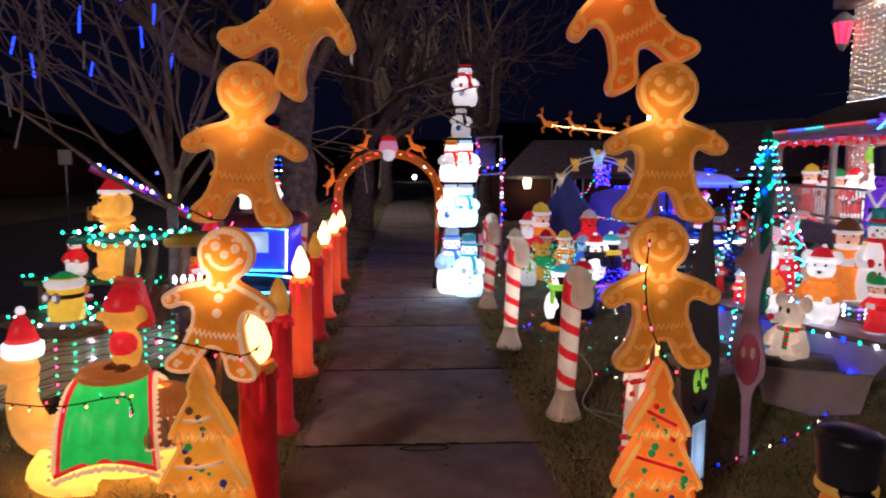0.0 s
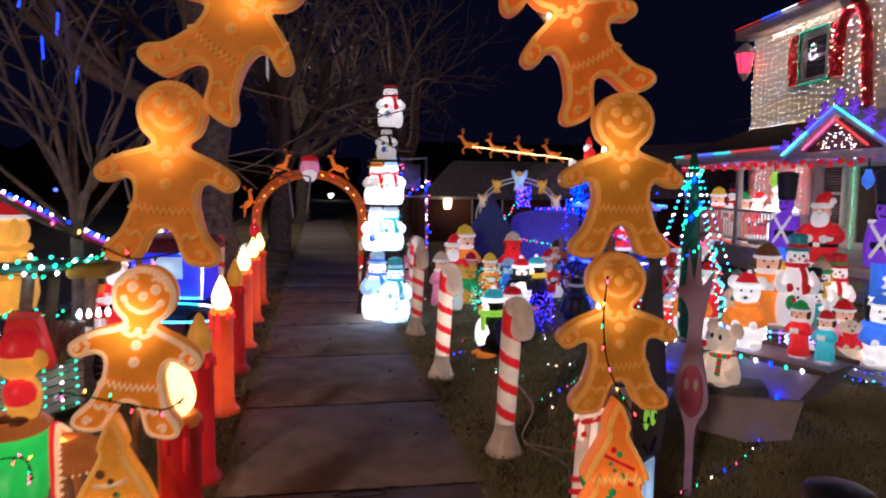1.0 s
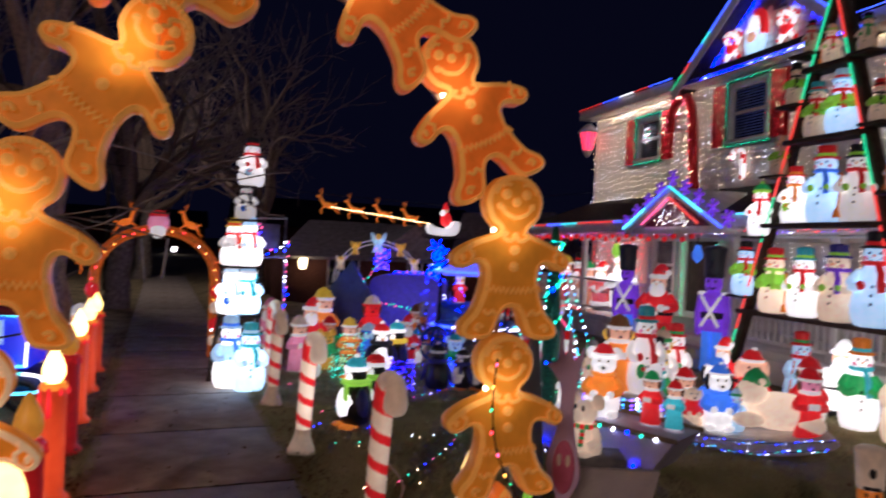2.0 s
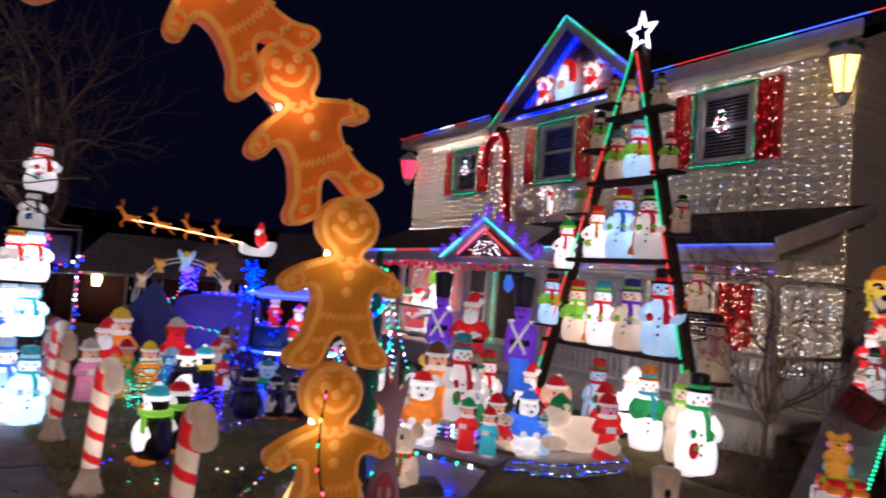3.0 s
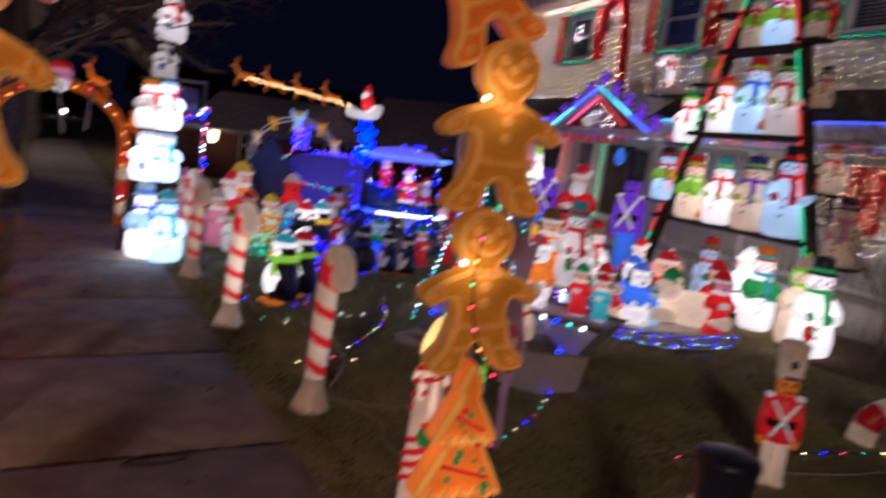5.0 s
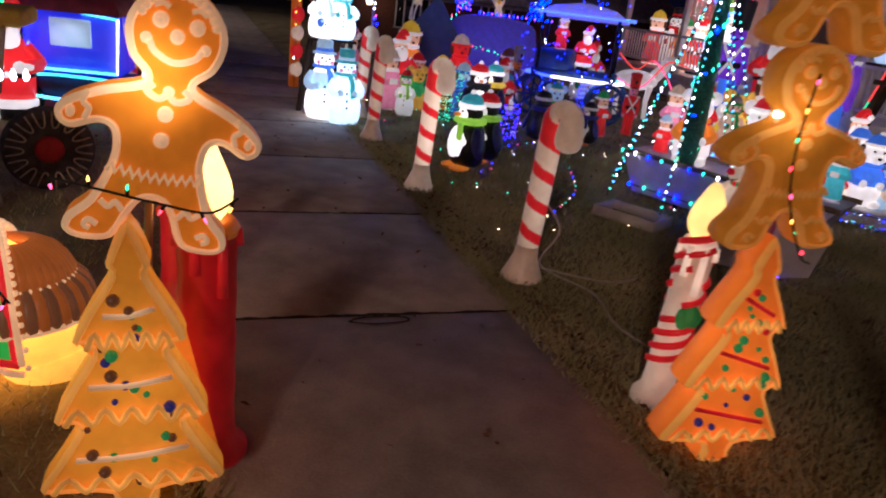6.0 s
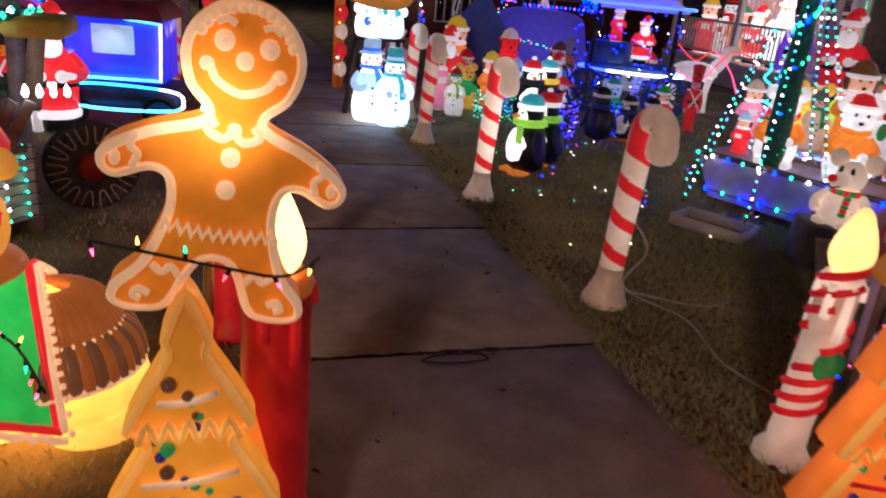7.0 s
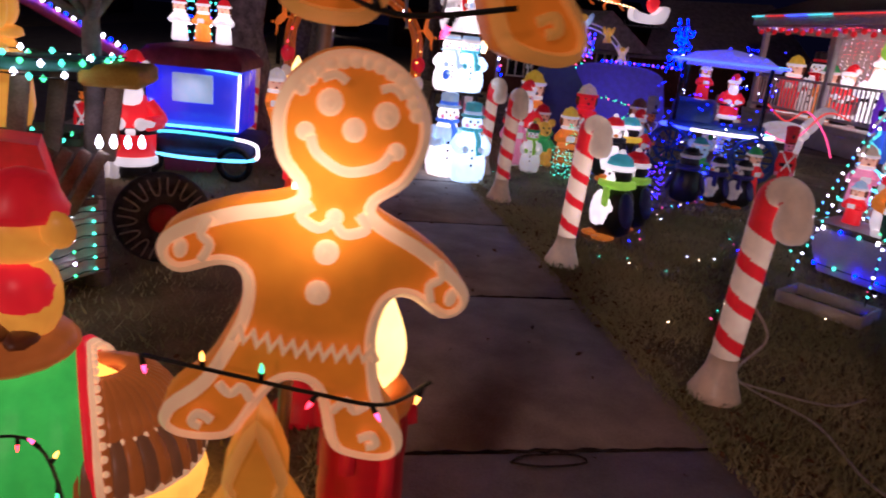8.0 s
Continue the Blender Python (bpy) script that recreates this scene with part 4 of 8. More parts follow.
def soldier(m, h, coat="red", hat="white", lv=0.15, legs="cream", lab="", face="orange", wide=0.7, tall=1.0):
    bm = bmesh.new()
    M = [plastic(coat, lv), plastic(hat, lv), plastic(face, lv), plastic(legs, lv), plastic("black", 0), plastic("white", lv), plastic("gold", lv)]
    for s in (-1, 1):
        lathe(bm, [(0.06, 0), (0.075, 0.02), (0.06, 0.06), (0.055, 0.33)], 3, 10, (s * 0.06, 0, 0))
        tube(bm, [(s * 0.12, 0, 0.6), (s * 0.16, -0.01, 0.45), (s * 0.15, -0.03, 0.34)], [0.05, 0.045, 0.04], 0, 8)
        ball(bm, (s * 0.15, -0.03, 0.32), 0.04, 2, 8, 6)
        ball(bm, (s * 0.04, -0.095, 0.715), 0.014, 4, 6, 5)
        tube(bm, [(s * 0.11, -0.115, 0.6), (-s * 0.1, -0.13, 0.36)], 0.016, 5, 5)
        box(bm, (s * 0.13, 0, 0.615), (0.07, 0.08, 0.03), 5)
    lathe(bm, [(0.13, 0.32), (0.14, 0.34), (0.125, 0.48), (0.13, 0.6), (0.06, 0.64)], 0, 14, sy=0.8)
    lathe(bm, [(0.136, 0.42), (0.14, 0.43), (0.14, 0.46), (0.134, 0.47)], 4, 14, sy=0.8)
    ball(bm, (0, 0, 0.7), (0.1, 0.095, 0.09), 2)
    lathe(bm, [(q, 0.74 + (z - 0.74) * tall) for q, z in ((0.1, 0.74), (0.11, 0.755), (0.116, 0.82), (0.13, 0.94), (0.136, 0.96), (0.13, 0.978), (0.1, 0.99), (0.02, 1.0))], 1, 20)
    box(bm, (0, -0.11, 0.76), (0.13, 0.08, 0.015), 4)
    ball(bm, (0, -0.098, 0.69), 0.02, 2, 6, 5)
    tube(bm, spline([(-0.04, -0.09, 0.665), (0, -0.1, 0.655), (0.04, -0.09, 0.665)], 3), 0.007, 4, 5)
    if tall == 1.0:
        ball(bm, (0, -0.125, 0.85), (0.03, 0.012, 0.03), 4, 8, 6)
    else:
        lathe(bm, [(0.108, 0.742), (0.122, 0.746), (0.122, 0.762), (0.11, 0.768)], 6, 20)
    return finish("toy_soldier", bm, M, m @ Matrix.Diagonal((h * wide, h * wide, h, 1)), lab or "%s toy soldier figure with tall %s hat" % (coat, hat), "toy soldier", "toy soldiers")


def beast(m, h, fur="cream", shirt="red", hat="", lv=1.2, ears="round", lab="", cat="animal figure"):
    """A standing plump animal figure."""
    bm = bmesh.new()
    M = [plastic(fur, lv), plastic(shirt, lv * 0.7), plastic(hat or fur, lv * 0.7), plastic("black", 0), plastic("white", lv)]
    lathe(bm, [(0.12, 0), (0.2, 0.03), (0.24, 0.16), (0.23, 0.3), (0.17, 0.48), (0.1, 0.58)], [0, 0, 0, 1, 1], 16, sy=0.85)
    ball(bm, (0, -0.01, 0.72), (0.17, 0.16, 0.165), 0)
    ball(bm, (0, -0.15, 0.67), (0.085, 0.085, 0.065), 0, 10, 7)
    ball(bm, (0, -0.23, 0.69), (0.03, 0.025, 0.022), 3, 8, 6)
    for s in (-1, 1):
        if ears == "round":
            ball(bm, (s * 0.16, 0.01, 0.86), (0.09, 0.035, 0.09), 0, 10, 7)
        else:
            ball(bm, (s * 0.17, 0.0, 0.72), (0.05, 0.06, 0.13), 3 if ears == "dark" else 0, 8, 6)
        ball(bm, (s * 0.06, -0.15, 0.77), 0.02, 3, 6, 5)
        ball(bm, (s * 0.13, -0.11, 0.05), (0.09, 0.13, 0.06), 0, 10, 6)
        tube(bm, spline([(s * 0.15, 0, 0.5), (s * 0.24, -0.07, 0.38), (s * 0.13, -0.2, 0.33)], 5), 0.055, 1, 8)
        ball(bm, (s * 0.11, -0.22, 0.33), 0.055, 0, 8, 6)
    lathe(bm, [(0.12, 0.54), (0.165, 0.56), (0.16, 0.6), (0.12, 0.62)], 1, 14)
    if hat:
        lathe(bm, [(0.14, 0.83), (0.165, 0.84), (0.165, 0.875), (0.14, 0.885), (0.09, 0.97), (0.02, 1.0)], [4, 4, 2, 2, 2], 14)
        ball(bm, (0.02, 0, 1.0), 0.035, 4, 8, 6)
    return finish("animal_figure", bm, M, m @ Matrix.Scale(h, 4), lab or "moulded %s animal figure in %s" % (fur, shirt), cat, "light-up figures")


def candle(m, h=1.0, body="red", lv=0.5, flame=4.0, r=0.075, lab="", stripe=False):
    e = empty("candle", m, lab or "tall %s plastic candle with %s flame" % (body, "glowing" if flame > 0.5 else "faintly glowing amber"), "candle", "sidewalk candles")
    bm = bmesh.new()
    top = h * 0.74
    prof = [(r * 1.5, 0), (r * 1.5, 0.03), (r * 1.05, 0.07)] + [(r * (1 + 0.02 * math.sin(k * 2.1)), 0.07 + (top - 0.07) * k / 14) for k in range(1, 15)]
    lathe(bm, prof, 0, 20)
    # lit red candles take a warmer body: the inner light put into its colour
    shaft = part("shaft", bm, plastic("lit_red" if flame > 0.5 and body == "red" and lv > 0.3 else body, lv * 0.42, 0.38, 2.6), e)
    bm = bmesh.new()
    lathe(bm, [(r * 1.02, top - 0.02), (r * 1.08, top), (r * 0.9, top + 0.025), (r * 0.5, top + 0.02)], 0, 20)
    part("melted_rim", bm, plastic("cream" if body in ("white", "cream") else "orange" if flame > 0.5 else body, lv * 1.6), e)
    for k in range(7):
        a = k * 0.9
        bm = bmesh.new()
        tube(bm, [(r * math.cos(a), r * math.sin(a), top), (r * 1.03 * math.cos(a), r * 1.03 * math.sin(a), top - 0.05 - 0.07 * (k % 3))], [0.014, 0.017], 0, 6)
        part("drip", bm, plastic("cream" if body in ("white", "cream") else body, lv * 1.7), e)
    if stripe:
        for k in range(7):
            bm = bmesh.new()
            tube(bm, [(r * 1.02 * math.cos(q * 0.45 + k), r * 1.02 * math.sin(q * 0.45 + k), 0.12 + k * top * 0.12 + q * 0.011) for q in range(15)], 0.016, 0, 5)
            part("stripe", bm, plastic("red", 0.4), e)
        for a in (-2.0, -1.6, -1.2):
            bm = bmesh.new()
            ball(bm, (r * 1.05 * math.cos(a), r * 1.05 * math.sin(a), 0.42 - 0.05 * abs(a + 1.6)), (0.035, 0.015, 0.05), 0, 8, 6, Matrix.Rotation(a + 1.6, 4, "Y"))
            part("holly_leaf", bm, plastic("green", 0.15), e)
    bm = bmesh.new()
    lathe(bm, [(0.015, 0), (0.038, 0.012), (0.056, 0.035), (0.067, 0.065), (0.069, 0.09), (0.064, 0.118), (0.054, 0.148), (0.041, 0.18), (0.027, 0.212), (0.012, (h - top) * 0.5 + 0.11), (0.003, h - top - 0.012)], 0, 18, (0, 0, top + 0.012))
    # flames without a bulb still emit a little, added to brighten them
    part("flame", bm, plastic("amber" if flame < 0.5 else "flame", flame * 1.6), e, "glowing amber flame" if flame > 0.5 else "amber flame with added faint glow")
    return e


def candy_cane(m, h=1.03, lit=0.5, lab=""):
    e = empty("candy_cane", m, lab or "striped red and white plastic candy cane on lawn", "candy cane", "sidewalk candy canes")
    pts = [(0, 0, 0.2 + 0.6 * k / 90) for k in range(91)] + [(0.0 + 0.065 * (1 - math.cos(a)), -0.0, 0.9 + 0.065 * math.sin(a)) for a in (math.pi * k / 30 for k in range(0, 31))] + [(0.132, 0, 0.87), (0.134, 0, 0.84), (0.134, 0, 0.81), (0.134, 0, 0.785), (0.134, 0, 0.77)]
    P = [Vector(p) for p in pts]
    n = len(P)
    rad = [0.062 + 0.004 * (k / n) for k in range(n)]
    rad[-1], rad[-2], rad[-3], rad[-4], rad[-5] = 0.02, 0.055, 0.07, 0.074, 0.072
    bm = bmesh.new()
    tube(bm, P, rad, 0, 24, stripe=lambda k, j: 1 if k < n - 12 and ((j / 24) * 1.0 + k / 26.0) % 1.0 < 0.36 else 0)
    sh = part("shaft", bm, [plastic("cream", lit, 0.4, 2.2), plastic("red", lit * 0.9 + 0.1)], e)
    bm = bmesh.new()
    lathe(bm, [(0.115, 0), (0.12, 0.015), (0.105, 0.05), (0.07, 0.14), (0.063, 0.205)], 0, 20)
    part("foot", bm, plastic("cream", lit * 0.3), e, "flared white base")
    return e


KIND = dict(snowman=snowman, santa=santa, penguin=penguin, caroler=caroler, soldier=soldier, beast=beast)

# ---- gingerbread arch over the sidewalk ----
HALF = [(0, 0.645), (0.06, 0.63), (0.105, 0.585), (0.118, 0.53), (0.1, 0.47), (0.062, 0.432), (0.075, 0.412), (0.15, 0.385), (0.215, 0.35), (0.245, 0.318), (0.238, 0.285), (0.205, 0.272), (0.15, 0.295), (0.118, 0.285), (0.11, 0.235), (0.122, 0.18), (0.15, 0.11), (0.195, 0.06), (0.2, 0.02), (0.165, 0.0), (0.1, 0.004), (0.07, 0.03), (0.045, 0.09), (0.02, 0.122)]


def gingerbread(m, lab, lv=0.55, seed=0, tone="cookie", trim="icing"):
    rnd = random.Random(seed)
    bm = bmesh.new()
    full = HALF + [(-x, z) for x, z in reversed(HALF[1:])]
    out = [(p.x, p.z) for p in spline([(x, 0, z) for x, z in full], 4, True)]
    slab(bm, out, -0.05, 0.085, 0, 0.012, 0.02, 1, 0.008)
    y = -0.058
    for s in (-1, 1):
        ball(bm, (s * 0.042, y + 0.008, 0.565), (0.02, 0.014, 0.02), 1, 10, 7)
        ball(bm, (s * 0.042, y - 0.003, 0.565), (0.009, 0.008, 0.009), 1, 8, 5)
        tube(bm, spline([(s * 0.06, y, 0.595), (s * 0.042, y, 0.605), (s * 0.025, y, 0.598)], 3), 0.007, 1, 5)
        ball(bm, (s * 0.068, y + 0.008, 0.518), (0.014, 0.01, 0.014), 1, 8, 6)
        tube(bm, spline([(s * 0.175, y, 0.372), (s * 0.185, y, 0.345), (s * 0.17, y, 0.33), (s * 0.178, y, 0.305)], 4), 0.008, 1, 5)
        tube(bm, spline([(s * 0.12, y, 0.115), (s * 0.1, y, 0.1), (s * 0.085, y, 0.115), (s * 0.066, y, 0.095)], 4), 0.008, 1, 5)
        tube(bm, spline([(s * 0.12, y, 0.05), (s * 0.14, y, 0.06), (s * 0.15, y, 0.045), (s * 0.135, y, 0.038)], 4), 0.008, 1, 5)
        ball(bm, (s * 0.21, y + 0.008, 0.315), (0.011, 0.008, 0.016), 1, 8, 6)
        tube(bm, spline([(s * 0.035, y, 0.418), (s * 0.05, y - 0.004, 0.4), (s * 0.02, y, 0.385), (0, y, 0.402)], 4), 0.009, 1, 5)
    ball(bm, (0, y + 0.006, 0.535), (0.018, 0.014, 0.018), 1, 10, 7)
    ball(bm, (0, y + 0.004, 0.405), (0.014, 0.012, 0.014), 2, 8, 6)
    tube(bm, spline([(-0.06, y, 0.515), (-0.045, y, 0.492), (0, y, 0.475), (0.045, y, 0.492), (0.06, y, 0.515)], 5), 0.0085, 1, 6)
    for z in (0.35, 0.285):
        ball(bm, (0, y + 0.006, z), (0.02, 0.013, 0.02), 1, 10, 7)
        ball(bm, (0, y - 0.004, z), (0.008, 0.006, 0.008), 1, 8, 5)
    tube(bm, [(-0.115 + 0.23 * k / 22, y, 0.2 + (0.014 if k % 2 else -0.008) - 0.012 * math.sin(math.pi * k / 22)) for k in range(23)], 0.0075, 1, 5)
    for k in range(13):
        a = radians(25 + 130 * k / 12)
        ball(bm, (0.094 * math.cos(a), y + 0.006, 0.535 + 0.096 * math.sin(a)), (0.012, 0.009, 0.012), 1, 7, 5)
    # bulb at the neck; its glow through the shell is painted by cookie_mat
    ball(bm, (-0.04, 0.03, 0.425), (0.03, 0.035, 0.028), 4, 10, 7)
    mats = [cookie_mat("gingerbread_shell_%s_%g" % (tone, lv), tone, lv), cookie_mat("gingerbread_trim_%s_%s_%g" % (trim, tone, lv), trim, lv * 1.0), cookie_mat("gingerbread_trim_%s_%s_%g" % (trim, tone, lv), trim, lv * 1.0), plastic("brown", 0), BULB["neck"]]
    return finish("gingerbread_man", bm, mats, m, lab, "gingerbread man", "gingerbread arch")


# emission painted brightest round the neck, fading outwards like the bulb's light
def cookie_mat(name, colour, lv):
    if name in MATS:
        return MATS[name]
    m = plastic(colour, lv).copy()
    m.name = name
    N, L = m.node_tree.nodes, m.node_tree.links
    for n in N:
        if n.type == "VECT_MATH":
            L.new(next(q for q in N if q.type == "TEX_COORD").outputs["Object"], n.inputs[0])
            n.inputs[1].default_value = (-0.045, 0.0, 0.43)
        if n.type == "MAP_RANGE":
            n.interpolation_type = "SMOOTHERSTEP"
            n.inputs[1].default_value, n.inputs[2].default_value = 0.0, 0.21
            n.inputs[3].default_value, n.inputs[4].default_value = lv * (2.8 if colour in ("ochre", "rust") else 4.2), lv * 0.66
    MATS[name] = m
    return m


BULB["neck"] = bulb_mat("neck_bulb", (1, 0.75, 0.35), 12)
WARMCOOKIE = [
    (-0.903, 0.783, 9, 0, -0.11), (-0.735, 1.43, 5, 1, -0.22), (-0.65, 2.02, 38, 2, -0.24), (-0.16, 2.43, -40, 3, -0.24),
    (0.985, 0.825, -3, 4, -0.24), (0.965, 1.44, 0, 5, -0.24), (0.915, 2.02, -27, 6, -0.24), (0.65, 2.47, -46, 7, -0.24)]
for x, z, tilt, k, y in WARMCOOKIE:
    yaw = 0 if x < 0 else -6
    gingerbread(pose(x, y, z, 0, tilt, yaw) @ Matrix.Diagonal((0.95 if k == 0 else 0.97, 0.975, 0.97 if k in (2, 3, 6, 7) else 0.985, 1)), "amber gingerbread man with piped icing, strung in the arch", 0.54 if k == 0 else 0.3 if k == 3 else 0.36 if k in (4, 5) else 0.4, k, "rust" if k in (6, 7) else "ochre" if k in (4, 5) else "cookie", "icing" if k == 0 else "glaze")
TREE = [(0, 0.86), (0.05, 0.76), (0.045, 0.72), (0.1, 0.62), (0.135, 0.54), (0.105, 0.53), (0.095, 0.5), (0.15, 0.4), (0.19, 0.31), (0.15, 0.3), (0.135, 0.28), (0.19, 0.18), (0.235, 0.1), (0.19, 0.085), (0.06, 0.07), (0.055, 0.0)]


def cookie_tree(m, lab, red):
    e = empty("cookie_tree", m, lab, "cookie tree", "gingerbread arch")
    bm = bmesh.new()
    full = TREE + [(-x, z) for x, z in reversed(TREE[1:])]
    out = [(p.x, p.z) for p in spline([(x, 0, z) for x, z in full], 3, True)]
    slab(bm, out, -0.05, 0.085, 0, 0.012, 0.018, 1, 0.008)
    part("shell", bm, [plastic("ochre" if not red else "rust", 0.75, 0.38, 1.9), plastic("glaze", 0.8)], e)
    y, rnd = -0.058, random.Random(red + 3)
    for z, w in ((0.55, 0.1), (0.33, 0.16), (0.12, 0.2)):
        bm = bmesh.new()
        tube(bm, spline([(-w + 2 * w * k / 10, y, z + (0.022 if k % 2 else -0.022)) for k in range(11)], 3), 0.009, 0, 6)
        part("icing_wave", bm, plastic("glaze", 0.8), e)
    for z, w in ((0.62, 0.06), (0.42, 0.1), (0.2, 0.14)):
        bm = bmesh.new()
        tube(bm, spline([(-w, y, z + 0.03 if red else z), (0, y, z), (w, y, z + 0.02 if not red else z - 0.03)], 5), 0.008, 0, 6)
        part("garland", bm, plastic("red" if red else "icing", 0.5), e)
    for k in range(24):
        z = 0.12 + 0.57 * ((k * 7) % 24) / 24 + rnd.uniform(-0.012, 0.012)
        x = rnd.uniform(-1, 1) * (0.84 - z) * 0.23
        bm = bmesh.new()
        ball(bm, (x, y + 0.006, z), rnd.choice((0.009, 0.013, 0.017)), 0, 8, 6)
        part("candy_dot", bm, plastic(rnd.choice(("red", "navy", "green", "green") if red else ("navy", "green", "green", "brown")), 0.3), e)
    return e


cookie_tree(pose(-0.94, -0.15, 0.0, 0, 0, 0), "amber cookie christmas tree with icing and green dots", 0)
cookie_tree(pose(0.99, -0.22, 0.0, 0, 0, -6), "orange cookie christmas tree with red garlands and dots", 1)


def mini_string(pts, label):
    """Dark wire with small tapered bulbs in sockets."""
    bm, rnd = bmesh.new(), random.Random(len(label))
    tube(bm, pts, 0.0035, 0, 5)
    for k, p in enumerate(along(pts, 0.085)):
        d = Vector((rnd.uniform(-0.6, 0.6), rnd.uniform(-0.5, 0.1), rnd.choice((-1, -1, 0.9)))).normalized()
        tube(bm, [p, p + d * 0.015], 0.0046, 0, 6)
        tube(bm, [p + d * 0.016, p + d * 0.023, p + d * 0.031], [0.0038, 0.0034, 0.0008], 1 + k % 4, 6)
    tagged(part("bulb_wire", bm, [WIRE] + [BULB[c] for c in ("pink", "amber", "green", "red")]), label, "string lights", "", "stuff")


# bent pipe that carries the arch
bm = bmesh.new()
tube(bm, spline([(-0.93, 0.0, 0), (-0.88, 0.0, 1.2), (-0.78, -0.1, 1.9), (-0.45, -0.13, 2.4), (0.1, -0.13, 2.72), (0.6, -0.13, 2.45), (0.93, -0.13, 1.9), (0.98, -0.13, 1.2), (0.99, -0.13, 0)], 8), 0.012, 0, 8)
tagged(part("arch_pipe", bm, GALV), "bent steel pipe carrying the gingerbread arch", "arch frame")
for pts, lab in (([(-1.1, -0.19, 0.97), (-0.98, -0.19, 0.94), (-0.86, -0.19, 0.91), (-0.75, -0.19, 0.89), (-0.68, -0.19, 0.93)], "dark wire with coloured bulbs across gingerbread legs"),
                 ([(-1.05, -0.34, 1.56), (-0.9, -0.345, 1.5), (-0.8, -0.345, 1.46), (-0.66, -0.34, 1.48)], "dark wire with bulbs between two gingerbread men"),
                 ([(0.88, -0.345, 1.38), (0.87, -0.345, 1.2), (0.9, -0.345, 1.02), (1.0, -0.345, 0.84), (1.06, -0.34, 0.8)], "dark wire hanging down the gingerbread front"),
                 ([(-2.0, 0.25, 0.56), (-1.7, 0.2, 0.55), (-1.4, 0.18, 0.6), (-1.2, -0.2, 0.66)], "dark bulb string draped over the camel")):
    mini_string(spline(pts, 8), lab)

# ---- canes and candles along the sidewalk ----
for x, y, r, l in ((0.965, 1.42, 0, 0.3), (0.87, 3.22, 6, 0.75), (0.88, 5.0, -8, 0.25), (1.0, 6.25, 4, 0.25), (-1.45, 6.3, 180, 0.25)):
    candy_cane(pose(x, y, 0, 1, 2.5, 0) @ pose(0, 0, 0, 0, 0, r - 76), 1.03, l)
candle(pose(-0.86, 1.27, 0), 0.98, "red", 0.3, 0.2, 0.075)
candle(pose(-0.9, 2.5, 0), 1.03, "red", 0.9, 5.0, 0.08)
candle(pose(-0.75, 0.06, 0, 0, 0, 40), 1.04, "red", 0.12, 2.5, 0.085, "wide red plastic candle with bright flame")
candle(pose(-0.93, 3.65, 0), 1.03, "red", 0.2, 0.2, 0.08)
candle(pose(-0.95, 4.6, 0), 1.06, "red", 0.9, 5.0, 0.08)
candle(pose(-0.98, 6.0, 0), 1.04, "red", 0.8, 3.0, 0.08)
candle(pose(-1.0, 7.2, 0), 1.0, "red", 0.5, 3.0, 0.08)
candle(pose(1.0, 0.14, 0, 0, 3, 0), 0.93, "cream", 0.6, 1.2, 0.065, "white candle with red swirls and yellow flame", True)

# ---- tower of snowmen beside the sidewalk ----
rnd_tower = ("white", "blue", "ice", "ice")
tower = empty("snowman_tower_stand", pose(0.62, 6.15, 0), "dark timber shelf tower beside the sidewalk", "display stand")
for z, w in ((0.84, 0.5), (1.42, 0.46), (1.98, 0.4), (2.38, 0.28)):
    bm = bmesh.new()
    box(bm, (0, 0, z), (w, 0.34, 0.03))
    part("shelf", bm, DARKWOOD, tower)
for s in (-1, 1):
    bm = bmesh.new()
    tube(bm, [(s * 0.3, 0.2, 0), (s * 0.06 + 0.08, 0.17, 2.7)], 0.03, 0, 6)
    part("leg", bm, DARKWOOD, tower)
# mostly pale hats and trims: washing-out glare painted into their colours
for x, y, z, h, hat, sc, body, lv in ((0.46, 5.6, 0, 0.86, "ice", "blue", "white", 3.5), (0.66, 5.35, 0, 0.8, "teal", "teal", "ice", 3.5), (0.45, 5.72, 0.855, 0.58, "white", "ice", "white", 5),
                                      (0.64, 5.72, 0.855, 0.58, "ice", "teal", "ice", 5), (0.46, 5.72, 1.435, 0.55, "yellow", "red", "white", 3.0), (0.64, 5.72, 1.435, 0.57, "ice", "red", "white", 5),
                                      (0.58, 5.72, 1.995, 0.44, "red", "black", "white", 0.7), (0.63, 5.72, 2.395, 0.56, "black", "red", "white", 1.5)):
    snowman(pose(x + 0.07, y + 0.4, z), h * (1.04 if z else 1), hat, sc, lv * 1.4, body, rnd_tower[int(x * 100 + z * 10) % 4], wide=1.15 if z else 0.95)

